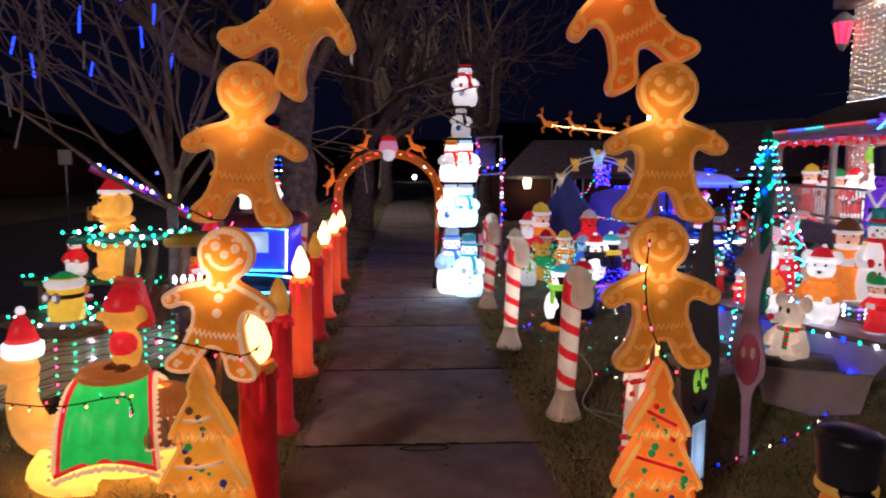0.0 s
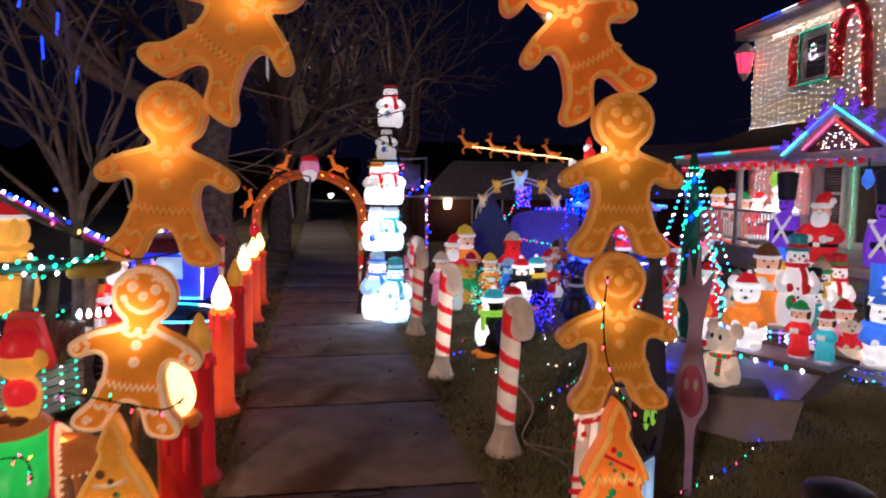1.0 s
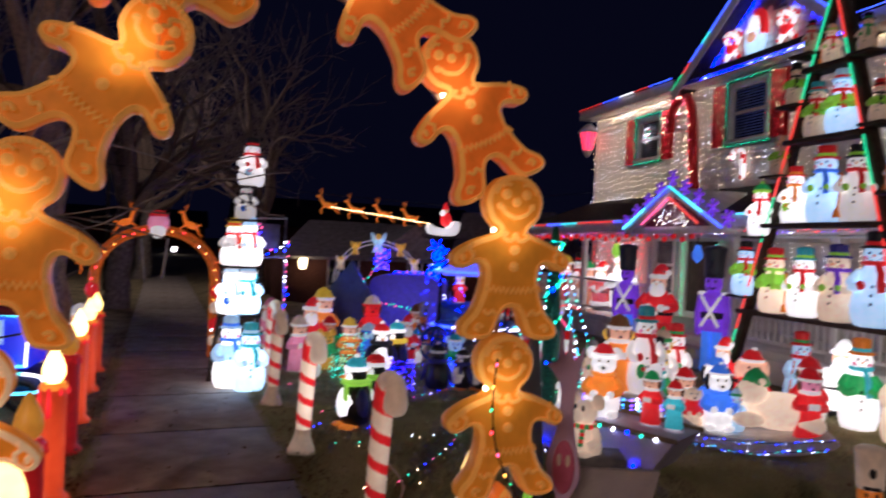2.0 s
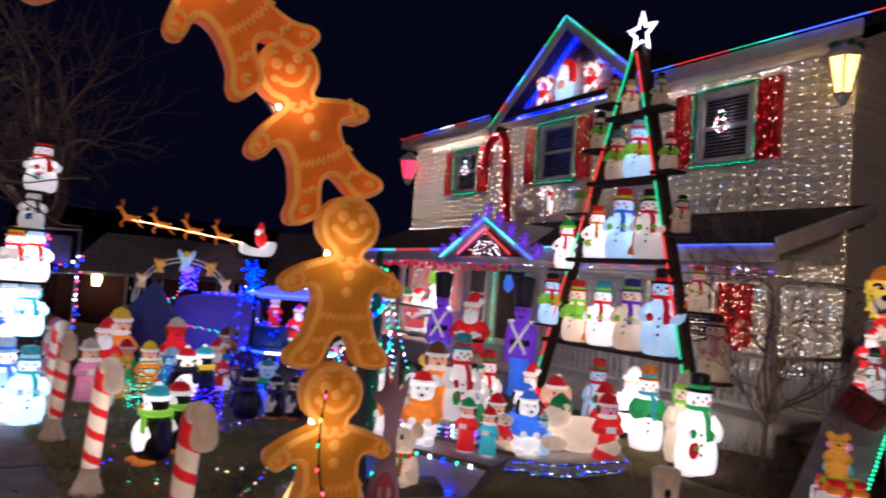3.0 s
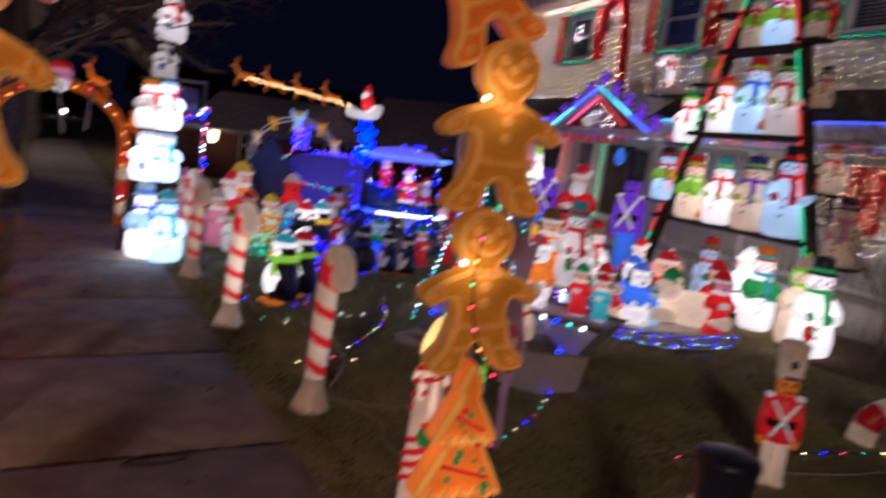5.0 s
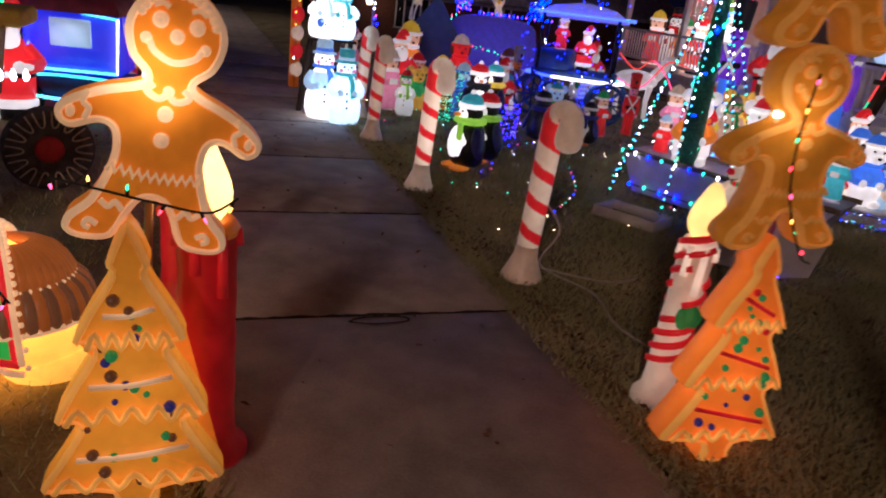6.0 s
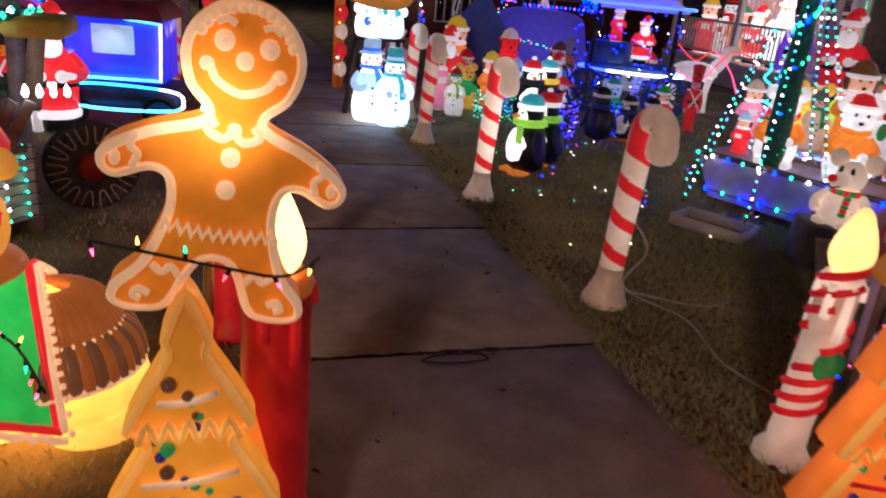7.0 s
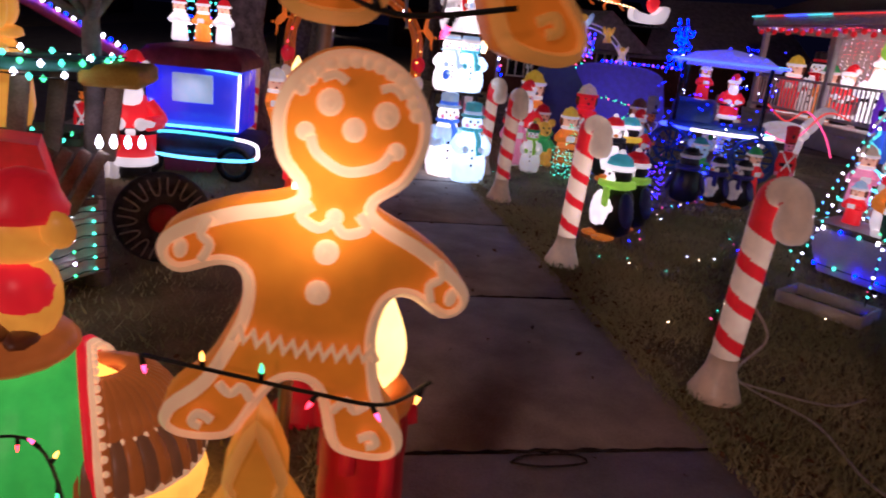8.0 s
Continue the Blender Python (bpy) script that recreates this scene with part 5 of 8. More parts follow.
# ---- figures on the lawn behind the tower ----
for kind, x, y, h, kw in (
        ("santa", 1.75, 7.4, 1.0, dict(lv=2.6)), ("caroler", 1.5, 6.9, 0.8, dict(robe="pink", hat="cream", lv=2.4)), ("caroler", 2.15, 8.4, 1.1, dict(robe="orange", hat="yellow", lv=3.2)),
        ("beast", 1.9, 7.0, 0.62, dict(fur="gold", shirt="green", lv=2.4)), ("snowman", 1.62, 6.5, 0.6, dict(hat="red", scarf="lime", lv=6)), ("caroler", 2.25, 7.1, 0.75, dict(robe="orange", hat="yellow", lv=3.4)),
        ("caroler", 2.95, 8.4, 0.98, dict(robe="red", hat="cream", lv=3.2, face="red", trim="red", lab="glowing red angel figure with pale hair")), ("santa", 3.06, 6.95, 0.8, dict(lv=1.2)),
        ("caroler", 2.42, 6.7, 0.72, dict(robe="blue", hat="ice", lv=2.0, face="ice", trim="blue", lab="glowing translucent blue lantern-like figure")), ("santa", 2.5, 7.5, 0.62, dict(lv=1.6)), ("caroler", 2.1, 7.7, 0.7, dict(robe="green", hat="red", lv=1.0)),
        ("snowman", 3.35, 7.35, 0.55, dict(hat="teal", scarf="red", lv=7)), ("beast", 3.5, 6.2, 0.62, dict(fur="ice", shirt="green", hat="teal", lv=1.4)), ("soldier", 3.55, 7.6, 0.95, dict(coat="brown", hat="grey", lv=0.3)),
        ("caroler", 3.7, 8.3, 0.85, dict(robe="orange", hat="brown", lv=0.8)), ("caroler", 4.0, 5.9, 0.6, dict(robe="red", hat="green", lv=1.5)), ("soldier", 4.55, 6.1, 0.85, dict(coat="red", hat="red", lv=1.0, legs="red", face="pink")),
        ("snowman", 5.6, 9.4, 0.95, dict(hat="green", scarf="red", lv=2.4)), ("santa", 6.3, 10.3, 1.0, dict(lv=1.6)), ("santa", 1.3, 8.4, 0.9, dict(lv=1.2, coat="pink"))):
    kw["lv"] *= 0.16
    KIND[kind](pose(x, y, 0, 0, 0, random.uniform(-25, 10)), h * 0.95, **kw)
penguin(pose(1.52, 3.95, 0, 0, 0, -82), 0.7, "teal", "lime", 2.6)
penguin(pose(1.8, 4.25, 0, 0, 0, -70), 0.68, "red", "lime", 1.4)
penguin(pose(2.76, 6.5, 0, 0, 0, -75), 0.74, "teal", "yellow", 2.8)
penguin(pose(2.5, 6.35, 0, 0, 0, -10), 0.74, "red", "black", 2.4)
for x, y, h, turn in ((2.92, 5.36, 0.6, 150), (3.28, 5.4, 0.52, -70), (3.5, 5.3, 0.52, -75)):
    penguin(pose(x, y, 0, 0, 0, turn), h, "black", "navy", 0.16, "small dark penguin figure standing on the lawn")


# ---- tall triangular stand of snowmen before the porch ----
OFF = 2.35
stand = empty("triangle_stand", H @ pose(0, OFF, 0), "tall dark timber triangle stand with shelves", "display stand")
bm = bmesh.new()
tube(bm, [(3.29, 0, 0), (1.63, 0, 5.12)], 0.07, 0, 4)
part("leg", bm, DARKWOOD, stand)
bm = bmesh.new()
tube(bm, [(0.22, 0, 0), (1.57, 0, 5.15)], 0.085, 0, 4)
part("leg", bm, DARKWOOD, stand)
for z, a, b in ((4.17, 1.98, 1.28), (3.3, 2.24, 1.06), (2.24, 2.58, 0.8), (1.06, 2.98, 0.48)):
    bm = bmesh.new()
    box(bm, ((a + b) / 2, 0.05, z), (a - b, 0.3, 0.06))
    part("shelf", bm, DARKWOOD, stand)
for u, z in ((2.02, 4.39), (1.12, 4.21), (2.22, 3.78), (0.93, 3.37), (2.46, 2.89), (0.65, 2.57), (2.76, 2.09), (3.02, 1.26), (0.34, 1.65), (0.08, 0.88)):
    bm = bmesh.new()
    box(bm, (u, 0.06, z), (0.36, 0.28, 0.035))
    part("bracket_shelf", bm, DARKWOOD, stand)
bm = bmesh.new()
pts = []
for k in range(10):
    a, r = math.pi / 2 + math.pi * k / 5, 0.3 if k % 2 == 0 else 0.13
    pts.append((1.59 + r * math.cos(a) * 0.9, 0, 5.33 + r * math.sin(a)))
tube(bm, pts, 0.0095, 0, 6, True)
tube(bm, [(1.59 + (p[0] - 1.59) * 0.72, 0, 5.33 + (p[2] - 5.33) * 0.72) for p in pts], 0.008, 0, 6, True)
part("star", bm, TUBE["white"], stand, "glowing white wire star")
for a, b, cols in (((3.24, 0.12, 0.2), (1.64, 0.1, 5.05), ["green", "red", "red", "green", "red", "red", "green", "green"]), ((0.29, 0.12, 0.3), (1.57, 0.1, 5.05), ["green", "green", "red", "red", "green", "red", "green", "red"])):
    rope_light("stand_rope_light", line(a, b, 24), cols, 0.014, "red and green rope light along the stand leg", H @ pose(0, OFF, 0))
TRI = [(1.97, 4.41, 0.42, "black", "red", "cream", 0.2),
       (1.65, 4.19, 0.5, "cream", "red", "cream", 0.9),
       (1.14, 4.23, 0.45, "black", "green", "cream", 0.25),
       (2.19, 3.8, 0.55, "black", "black", "cream", 0.35),
       (1.82, 3.33, 0.7, "teal", "red", "cream", 0.7),
       (1.45, 3.33, 0.78, "ice", "red", "ice", 2.2),
       (0.93, 3.39, 0.49, "red", "black", "cream", 0.5),
       (2.41, 2.91, 0.53, "cream", "cream", "cream", 0.15),
       (2.12, 2.27, 0.74, "red", "orange", "white", 3.2),
       (1.64, 2.27, 0.95, "red", "blue", "ice", 2),
       (1.17, 2.27, 0.91, "black", "red", "white", 1.2),
       (0.67, 2.59, 0.48, "black", "red", "cream", 0.35),
       (2.72, 2.11, 0.74, "green", "red", "white", 3.4),
       (2.98, 1.28, 0.76, "black", "red", "ice", 2.2),
       (2.41, 1.09, 0.87, "red", "lime", "cream", 2.6),
       (1.91, 1.09, 0.88, "teal", "red", "white", 3),
       (1.39, 1.09, 0.93, "navy", "purple", "cream", 1.5),
       (0.86, 1.09, 1.08, "black", "red", "ice", 1.7),
       (0.36, 1.67, 0.54, "red", "red", "cream", 0.9),
       (0.08, 0.9, 0.76, "black", "pink", "cream", 0.22)]
for u, z, h, hat, sc, body, lv in TRI:
    snowman(H @ pose(u, OFF + 0.06, z, 0, 0, 180 + 24 + random.uniform(-8, 8)), h, hat, sc, lv, body, "lime", "snowmen on the triangle stand", wide=1.0)

# ---- crowd before the porch ----
FACE = -38
for kind, x, y, h, kw in (
        ("snowman", 6.3, 1.72, 1.06, dict(hat="black", scarf="green", lv=3.4, extra="red")), ("snowman", 6.66, 2.12, 1.02, dict(hat="cream", scarf="lime", lv=2.4, body="cream", extra="lime")),
        ("snowman", 6.8, 2.72, 1.0, dict(hat="orange", scarf="teal", lv=3.2)), ("santa", 7.1, 3.2, 1.05, dict(lv=1.6, coat="white")), ("snowman", 7.1, 3.75, 1.1, dict(hat="red", scarf="red", lv=1.0, body="ice")),
        ("caroler", 6.2, 2.85, 0.92, dict(robe="red", hat="red", lv=0.5)), ("snowman", 6.6, 3.1, 0.7, dict(hat="green", scarf="red", lv=0.8)), ("beast", 5.75, 3.2, 0.95, dict(fur="skin", shirt="red", hat="red", lv=0.7, lab="brown dog figure in red and green coat", ears="long")),
        ("beast", 5.35, 3.3, 0.85, dict(fur="white", shirt="blue", hat="blue", lv=1.1, ears="dark", lab="white dog figure with blue cap and scarf")), ("snowman", 5.9, 4.6, 1.1, dict(hat="red", scarf="red", lv=1.8)),
        ("caroler", 4.85, 3.2, 0.75, dict(robe="pink", hat="red", lv=0.5)), ("snowman", 5.2, 4.1, 0.98, dict(hat="black", scarf="lime", lv=1.0, extra="red")), ("snowman", 5.6, 4.5, 1.05, dict(hat="cream", scarf="yellow", lv=1.3)),
        ("snowman", 4.72, 3.5, 0.95, dict(hat="black", scarf="teal", lv=1.6, extra="green")), ("beast", 5.3, 5.0, 1.0, dict(fur="gold", shirt="yellow", lv=1.0, ears="round")), ("caroler", 6.2, 5.2, 1.0, dict(robe="cream", hat="red", lv=0.5, face="cream")),
        ("santa", 6.2, 4.1, 0.95, dict(lv=0.8)), ("caroler", 6.7, 5.6, 0.9, dict(robe="orange", hat="green", lv=0.6)), ("snowman", 6.5, 6.6, 0.85, dict(hat="blue", scarf="yellow", lv=1.5)), ("caroler", 7.0, 6.3, 0.85, dict(robe="lime", hat="red", lv=0.9))):
    KIND[kind](pose(x, y, 0, 0, 0, FACE + random.uniform(-15, 15)), h if y < 2.8 else h * 0.85, **kw)
# long sled-like boat with a reclining white bear
SLED = pose(4.92, 2.5, 0, 0, 0, -38)
e = empty("light_trimmed_sled", SLED, "white flat-bottomed sled edged with blue lights", "sled")
bm = bmesh.new()
out = [(p.x, p.z) for p in spline([(-0.72, 0, 0.27), (-0.55, 0, 0.1), (-0.2, 0, 0.02), (0.3, 0, 0.02), (0.72, 0, 0.12), (0.74, 0, 0.22), (0.3, 0, 0.16), (-0.3, 0, 0.16), (-0.66, 0, 0.34)], 4, True)]
slab(bm, out, -0.32, 0.32, 0)
part("hull", bm, surface("white_ply", (0.4, 0.4, 0.42), (0.62, 0.62, 0.62)), e)
light_string("sled_lights", spline([(-0.7, -0.34, 0.27), (-0.52, -0.34, 0.1), (0.0, -0.34, 0.03), (0.7, -0.34, 0.13)], 8), ["cyan", "blue", "white", "teal"], "blue and white lights edging the sled", 0.0048, 0.045, SLED, 0.004, 0, 0.02)
light_string("sled_lights", spline([(-0.66, -0.335, 0.34), (-0.5, -0.335, 0.18), (0.0, -0.335, 0.12), (0.72, -0.335, 0.21)], 8), ["cyan", "white", "blue"], "blue lights along the sled rim", 0.0042, 0.05, SLED, 0.004, 0, 0.02)
bm = bmesh.new()
ball(bm, (0.1, 0, 0.38), (0.5, 0.24, 0.25))
ball(bm, (-0.25, -0.05, 0.6), (0.2, 0.19, 0.18))
ball(bm, (-0.42, -0.1, 0.56), (0.1, 0.09, 0.07))
ball(bm, (-0.51, -0.12, 0.57), 0.03, 1, 8, 6)
for s in (-1, 1):
    ball(bm, (-0.15, s * 0.12, 0.75), 0.06, 0, 8, 6)
    ball(bm, (0.45, s * 0.14 - 0.05, 0.27), (0.17, 0.1, 0.13))
    ball(bm, (-0.3, s * 0.2 - 0.03, 0.28), (0.2, 0.08, 0.1))
lathe(bm, [(0.17, 0), (0.18, 0.03), (0.13, 0.14), (0.03, 0.22)], 2, 12, (-0.2, 0, 0.7))
finish("polar_bear_figure", bm, [plastic("cream", 0.8), plastic("black", 0), plastic("green", 0.2)], SLED @ pose(0.26, -0.02, 0.1) @ Matrix.Scale(0.72, 4), "reclining cream polar bear figure with green cap", "animal figure", "light-up figures")
for x, kind, h, kw in ((-0.62, "beast", 0.42, dict(fur="cream", shirt="red", lv=0.5, ears="long", lab="small cream animal figure in a red bib")), (-0.3, "beast", 0.62, dict(fur="white", shirt="blue", hat="blue", lv=0.9, ears="dark", lab="white dog figure with blue cap on the sled")),
                       (-0.08, "snowman", 0.42, dict(hat="ice", scarf="ice", lv=1.2, body="ice")), (0.78, "caroler", 0.66, dict(robe="red", hat="red", lv=0.5, face="pink"))):
    KIND[kind](SLED @ pose(x * 0.72, -0.12, 0.165, 0, 0, 8), h, **kw)
# small snowmen on a light-edged shelf
e = empty("lit_shelf", pose(3.75, 3.2, 0, 0, 0, -38), "low white shelf edged with cool white lights", "shelf")
bm = bmesh.new()
box(bm, (0, 0, 0.42), (1.3, 0.45, 0.05))
part("board", bm, WHITEPAINT, e)
for s in (-1, 1):
    bm = bmesh.new()
    tube(bm, [(s * 0.55, 0, 0), (s * 0.5, 0, 0.4)], 0.025, 0, 6)
    part("leg", bm, GALV, e)
for zz in (0.38, 0.43, 0.34):
    light_string("shelf_lights", line((-0.66, -0.25, zz), (0.66, -0.25, zz), 8), ["white", "cyan", "violet"], "cool white lights hanging from the shelf edge", 0.01, 0.05, pose(3.75, 3.2, 0, 0, 0, -38), 0.004, 0, 0.02)
for k, (x, kind, h, kw) in enumerate(((-0.55, "caroler", 0.5, dict(robe="pink", hat="cream", lv=0.7)), (-0.3, "caroler", 0.55, dict(robe="red", hat="red", lv=0.6)), (-0.05, "snowman", 0.5, dict(hat="grey", scarf="green", lv=0.8, body="cream")),
                                      (0.2, "caroler", 0.75, dict(robe="orange", hat="brown", lv=0.5)), (0.45, "snowman", 0.85, dict(hat="teal", scarf="red", lv=1.2)))):
    KIND[kind](pose(3.75, 3.2, 0.446, 0, 0, -38) @ pose(x, 0.02 * (k % 2), 0, 0, 0, 10), h, **kw)
for x, y in ((4.2, 3.0), (4.4, 2.9)):
    snowman(pose(x, y, 0.0, 0, 0, -30), 0.24, "white", "red", 2.6, "white", "pink", "light-up snowmen", "tiny glowing snowman on a lawn stake")
# white animal heads in orange coats on a light-edged boat
BOAT = pose(3.2, 2.6, 0, 0, 0, -62)
e = empty("plywood_boat", BOAT, "lavender plywood boat edged with coloured bulbs", "boat")
bm = bmesh.new()
slab(bm, [(-0.75, 0.42), (-0.6, 0.1), (0.75, 0.06), (0.95, 0.36)], -0.28, 0.28, 0)
part("hull", bm, surface("lavender_ply", (0.4, 0.37, 0.5), (0.56, 0.53, 0.66)), e)
for q in (-0.285, 0.285):
    bm = bmesh.new()
    tube(bm, [(-0.77, q, 0.43), (0.1, q, 0.4), (0.97, q, 0.37)], 0.022, 0, 6)
    part("gunwale", bm, WOOD, e)
bm = bmesh.new()
box(bm, (0.0, 0, 0.02), (1.3, 0.08, 0.09), 0, None, 0.01)
part("keel", bm, WOOD, e)
light_string("boat_lights", line((-0.74, -0.31, 0.42), (0.92, -0.31, 0.36), 8), ["teal", "white", "blue"], "teal and white bulbs along the boat rim", 0.014, 0.12, BOAT, 0.004)
light_string("boat_lights", line((-0.62, -0.31, 0.16), (0.72, -0.31, 0.12), 8), ["blue", "teal", "blue"], "blue and teal bulbs low on the boat side", 0.014, 0.14, BOAT, 0.004)
for x, s, hat in ((-0.28, "orange", "green"), (0.22, "orange", "red")):
    beast(BOAT @ pose(0, 0, 0.4) @ pose(x, -0.05, 0, 0, 0, 25), 0.62, "white", s, hat, 0.9, "round", "white animal figure in orange coat, %s cap" % hat)
for x, h, kw in ((-0.6, 0.35, dict(robe="red", hat="ice", lv=0.7)), (0.6, 0.45, dict(robe="red", hat="green", lv=0.5)), (0.8, 0.4, dict(robe="teal", hat="red", lv=0.6))):
    caroler(BOAT @ pose(0, 0, 0.38) @ pose(x, 0.08, 0), h, **kw)
# mouse-like figure on the back of a grey plywood cut-out
bm = bmesh.new()
lathe(bm, [(0.12, 0), (0.19, 0.02), (0.2, 0.1), (0.17, 0.2), (0.13, 0.28), (0.1, 0.32)], 0, 18, sy=0.85)
ball(bm, (0, 0, 0.43), (0.13, 0.13, 0.135), 0)
ball(bm, (-0.02, -0.12, 0.4), (0.085, 0.13, 0.07), 0, 12, 8)
ball(bm, (-0.03, -0.25, 0.43), (0.04, 0.035, 0.035), 1, 10, 7)
tube(bm, spline([(-0.08, -0.2, 0.37), (-0.03, -0.235, 0.35), (0.03, -0.2, 0.37)], 4), 0.007, 2, 5)
for q in (-1, 1):
    ball(bm, (q * 0.15, 0.02, 0.56), (0.085, 0.03, 0.085), 0, 12, 8)
    ball(bm, (q * 0.05, -0.105, 0.49), (0.02, 0.014, 0.035), 2, 8, 6)
    tube(bm, spline([(q * 0.13, 0, 0.27), (q * 0.21, -0.06, 0.18), (q * 0.16, -0.14, 0.12)], 4), 0.045, 0, 8)
    ball(bm, (q * 0.1, -0.1, 0.03), (0.08, 0.11, 0.04), 0, 10, 6)
for k in range(16):
    ang = 2 * math.pi * k / 16
    box(bm, (0.125 * math.cos(ang), 0.11 * math.sin(ang), 0.3), (0.03, 0.056, 0.05), 1 if k % 2 else 3, Matrix.Rotation(ang, 4, "Z"), 0.008)
for k in range(5):
    box(bm, (0.09, -0.15 - 0.006 * k, 0.27 - 0.035 * k), (0.06, 0.025, 0.036), 1 if k % 2 else 3, None, 0.008)
finish("mouse_figure", bm, [plastic("cream", 0.5), plastic("red", 0.4), plastic("black", 0), plastic("green", 0.2)], pose(2.68, 1.76, 0.3, 0, 0, -72) @ Matrix.Scale(0.7, 4), "cream mouse-eared figure with red and green scarf", "animal figure", "light-up figures")
bm = bmesh.new()
slab(bm, [(-0.34, 0.3), (-0.28, 0.06), (0.02, 0.0), (0.3, 0.05), (0.36, 0.31)], -0.02, 0.02, 0)
finish("plywood_cutout", bm, [RUG], pose(2.62, 1.38, 0, 0, 0, -25), "plain grey back of a plywood cut-out", "cut-out")
bm = bmesh.new()
box(bm, (0, 0, 0.15), (0.5, 0.3, 0.3), 0, None, 0.01)
finish("display_box", bm, [surface("grey_crate", (0.1, 0.1, 0.1), (0.2, 0.2, 0.2))], pose(2.74, 1.77, 0, 0, 0, -25), "grey wooden box under the mouse-eared figure", "box")
# painted plywood characters seen edge-on beside the arch
bm = bmesh.new()
slab(bm, [(p.x, p.z) for p in spline([(-0.05, 0, 0), (-0.1, 0, 0.3), (-0.2, 0, 0.7), (-0.1, 0, 1.15), (0.03, 0, 1.42), (0.12, 0, 1.1), (0.2, 0, 0.65), (0.12, 0, 0.3), (0.06, 0, 0)], 4, True)], -0.012, 0.012, 0)
fish = finish("fish_cutout", bm, SLATE, pose(1.36, 0.25, 0, 0, 0, 40), "slate blue plywood figure with green eyes", "cut-out")
# eyes and chest emit: light falling on the board is painted in as glow
for s in (-1, 1):
    bm = bmesh.new()
    ball(bm, (s * 0.04, -0.014, 0.62), (0.035, 0.008, 0.06), 0, 8, 6)
    eye = part("eye", bm, plastic("lime", 0.6), fish, "green eye with painted-in glow")
    bm = bmesh.new()
    ball(bm, (s * 0.04, -0.022, 0.61), (0.012, 0.006, 0.02), 0, 8, 6)
    part("pupil", bm, plastic("black", 0), eye)
bm = bmesh.new()
tube(bm, spline([(-0.07, -0.016, 0.5), (0, -0.016, 0.44), (0.07, -0.016, 0.5)], 5), 0.01, 0, 6)
part("mouth", bm, plastic("navy", 0), fish)
bm = bmesh.new()
box(bm, (0, -0.016, 0.25), (0.12, 0.01, 0.3), 0)
part("pale_chest", bm, plastic("ice", 0.9), fish, "pale blue painted chest with painted-in glow")
bm = bmesh.new()
slab(bm, [(p.x * 0.45, p.z * 1.1) for p in spline([(-0.04, 0, 0), (-0.06, 0, 0.35), (-0.22, 0, 0.55), (-0.1, 0, 0.75), (-0.08, 0, 0.95), (-0.24, 0, 1.05), (-0.12, 0, 1.08), (-0.1, 0, 1.26), (-0.03, 0, 1.1), (0.03, 0, 1.28), (0.07, 0, 1.08), (0.2, 0, 1.15), (0.1, 0, 0.9), (0.1, 0, 0.75), (0.2, 0, 0.5), (0.06, 0, 0.35), (0.05, 0, 0)], 4, True)], -0.012, 0.012, 0)
coral = finish("coral_cutout", bm, [surface("mauve_light_ply", (0.5, 0.37, 0.65), (0.7, 0.56, 0.82), 5, 0.6)], pose(1.82, 0.66, 0, 0, 0, -40), "mauve plywood figure with spread fingers and face", "cut-out")
bm = bmesh.new()
ball(bm, (0, -0.012, 0.6), (0.062, 0.01, 0.15), 0, 12, 8)
part("painted_face", bm, surface("pink_paint", (0.5, 0.1, 0.22), (0.7, 0.2, 0.36)), coral, "pink painted face")
for q in (-1, 1):
    bm = bmesh.new()
    ball(bm, (q * 0.024, -0.022, 0.64), (0.014, 0.006, 0.035), 0, 8, 6)
    part("eye", bm, plastic("white", 0), coral)
# shallow board tray lying on the lawn
ty = empty("board_tray", pose(2.36, 2.47, 0.01, 0, 0, -60) @ Matrix.Diagonal((0.78, 0.85, 0.8, 1)), "weathered grey board tray lying on the lawn", "wooden tray")
for nm, c, s in (("long_board", (0, -0.17, 0.05), (0.62, 0.025, 0.1)), ("long_board", (0, 0.17, 0.05), (0.62, 0.025, 0.1)), ("end_board", (-0.32, 0, 0.05), (0.025, 0.36, 0.1)), ("end_board", (0.32, 0, 0.05), (0.025, 0.36, 0.1)), ("floor_board", (0, 0, 0.0), (0.62, 0.31, 0.02))):
    bm = bmesh.new()
    box(bm, c, s, 0, None, 0.004)
    part(nm, bm, DARKWOOD if nm == "floor_board" else RUG, ty)
# garden tree of green garland with a cone of white lights
gt = empty("cone_light_tree", pose(2.95, 2.15 + 0.6, 0), "green garland pole tree with strands of white lights", "light tree")
bm = bmesh.new()
tube(bm, [(0, 0, 0), (0, 0, 1.92)], 0.02, 0, 6)
part("pole", bm, METAL, gt)
bm = bmesh.new()
lathe(bm, [(0.06, 0.25), (0.09, 0.6), (0.075, 1.2), (0.04, 1.9), (0.02, 2.0)], 0, 9, wob=0.01)
part("garland", bm, GREENTINSEL, gt)
for k in range(7):
    a = 2 * math.pi * k / 7 + 0.3
    light_string("cone_tree_lights", line((0, 0, 1.98), (0.62 * math.cos(a), 0.62 * math.sin(a), 0.1), 10), ["white", "cyan", "teal"], "strand of cool white lights down the cone tree", 0.009, 0.06, pose(2.95, 2.15 + 0.6, 0), 0.003)
light_string("cone_tree_lights", [(0.07 * math.cos(k), 0.07 * math.sin(k), 0.3 + 0.05 * k) for k in range(32)], ["teal", "green", "blue"], "green and teal lights wound round the pole", 0.02, 0.06, pose(2.95, 2.15 + 0.6, 0), 0)
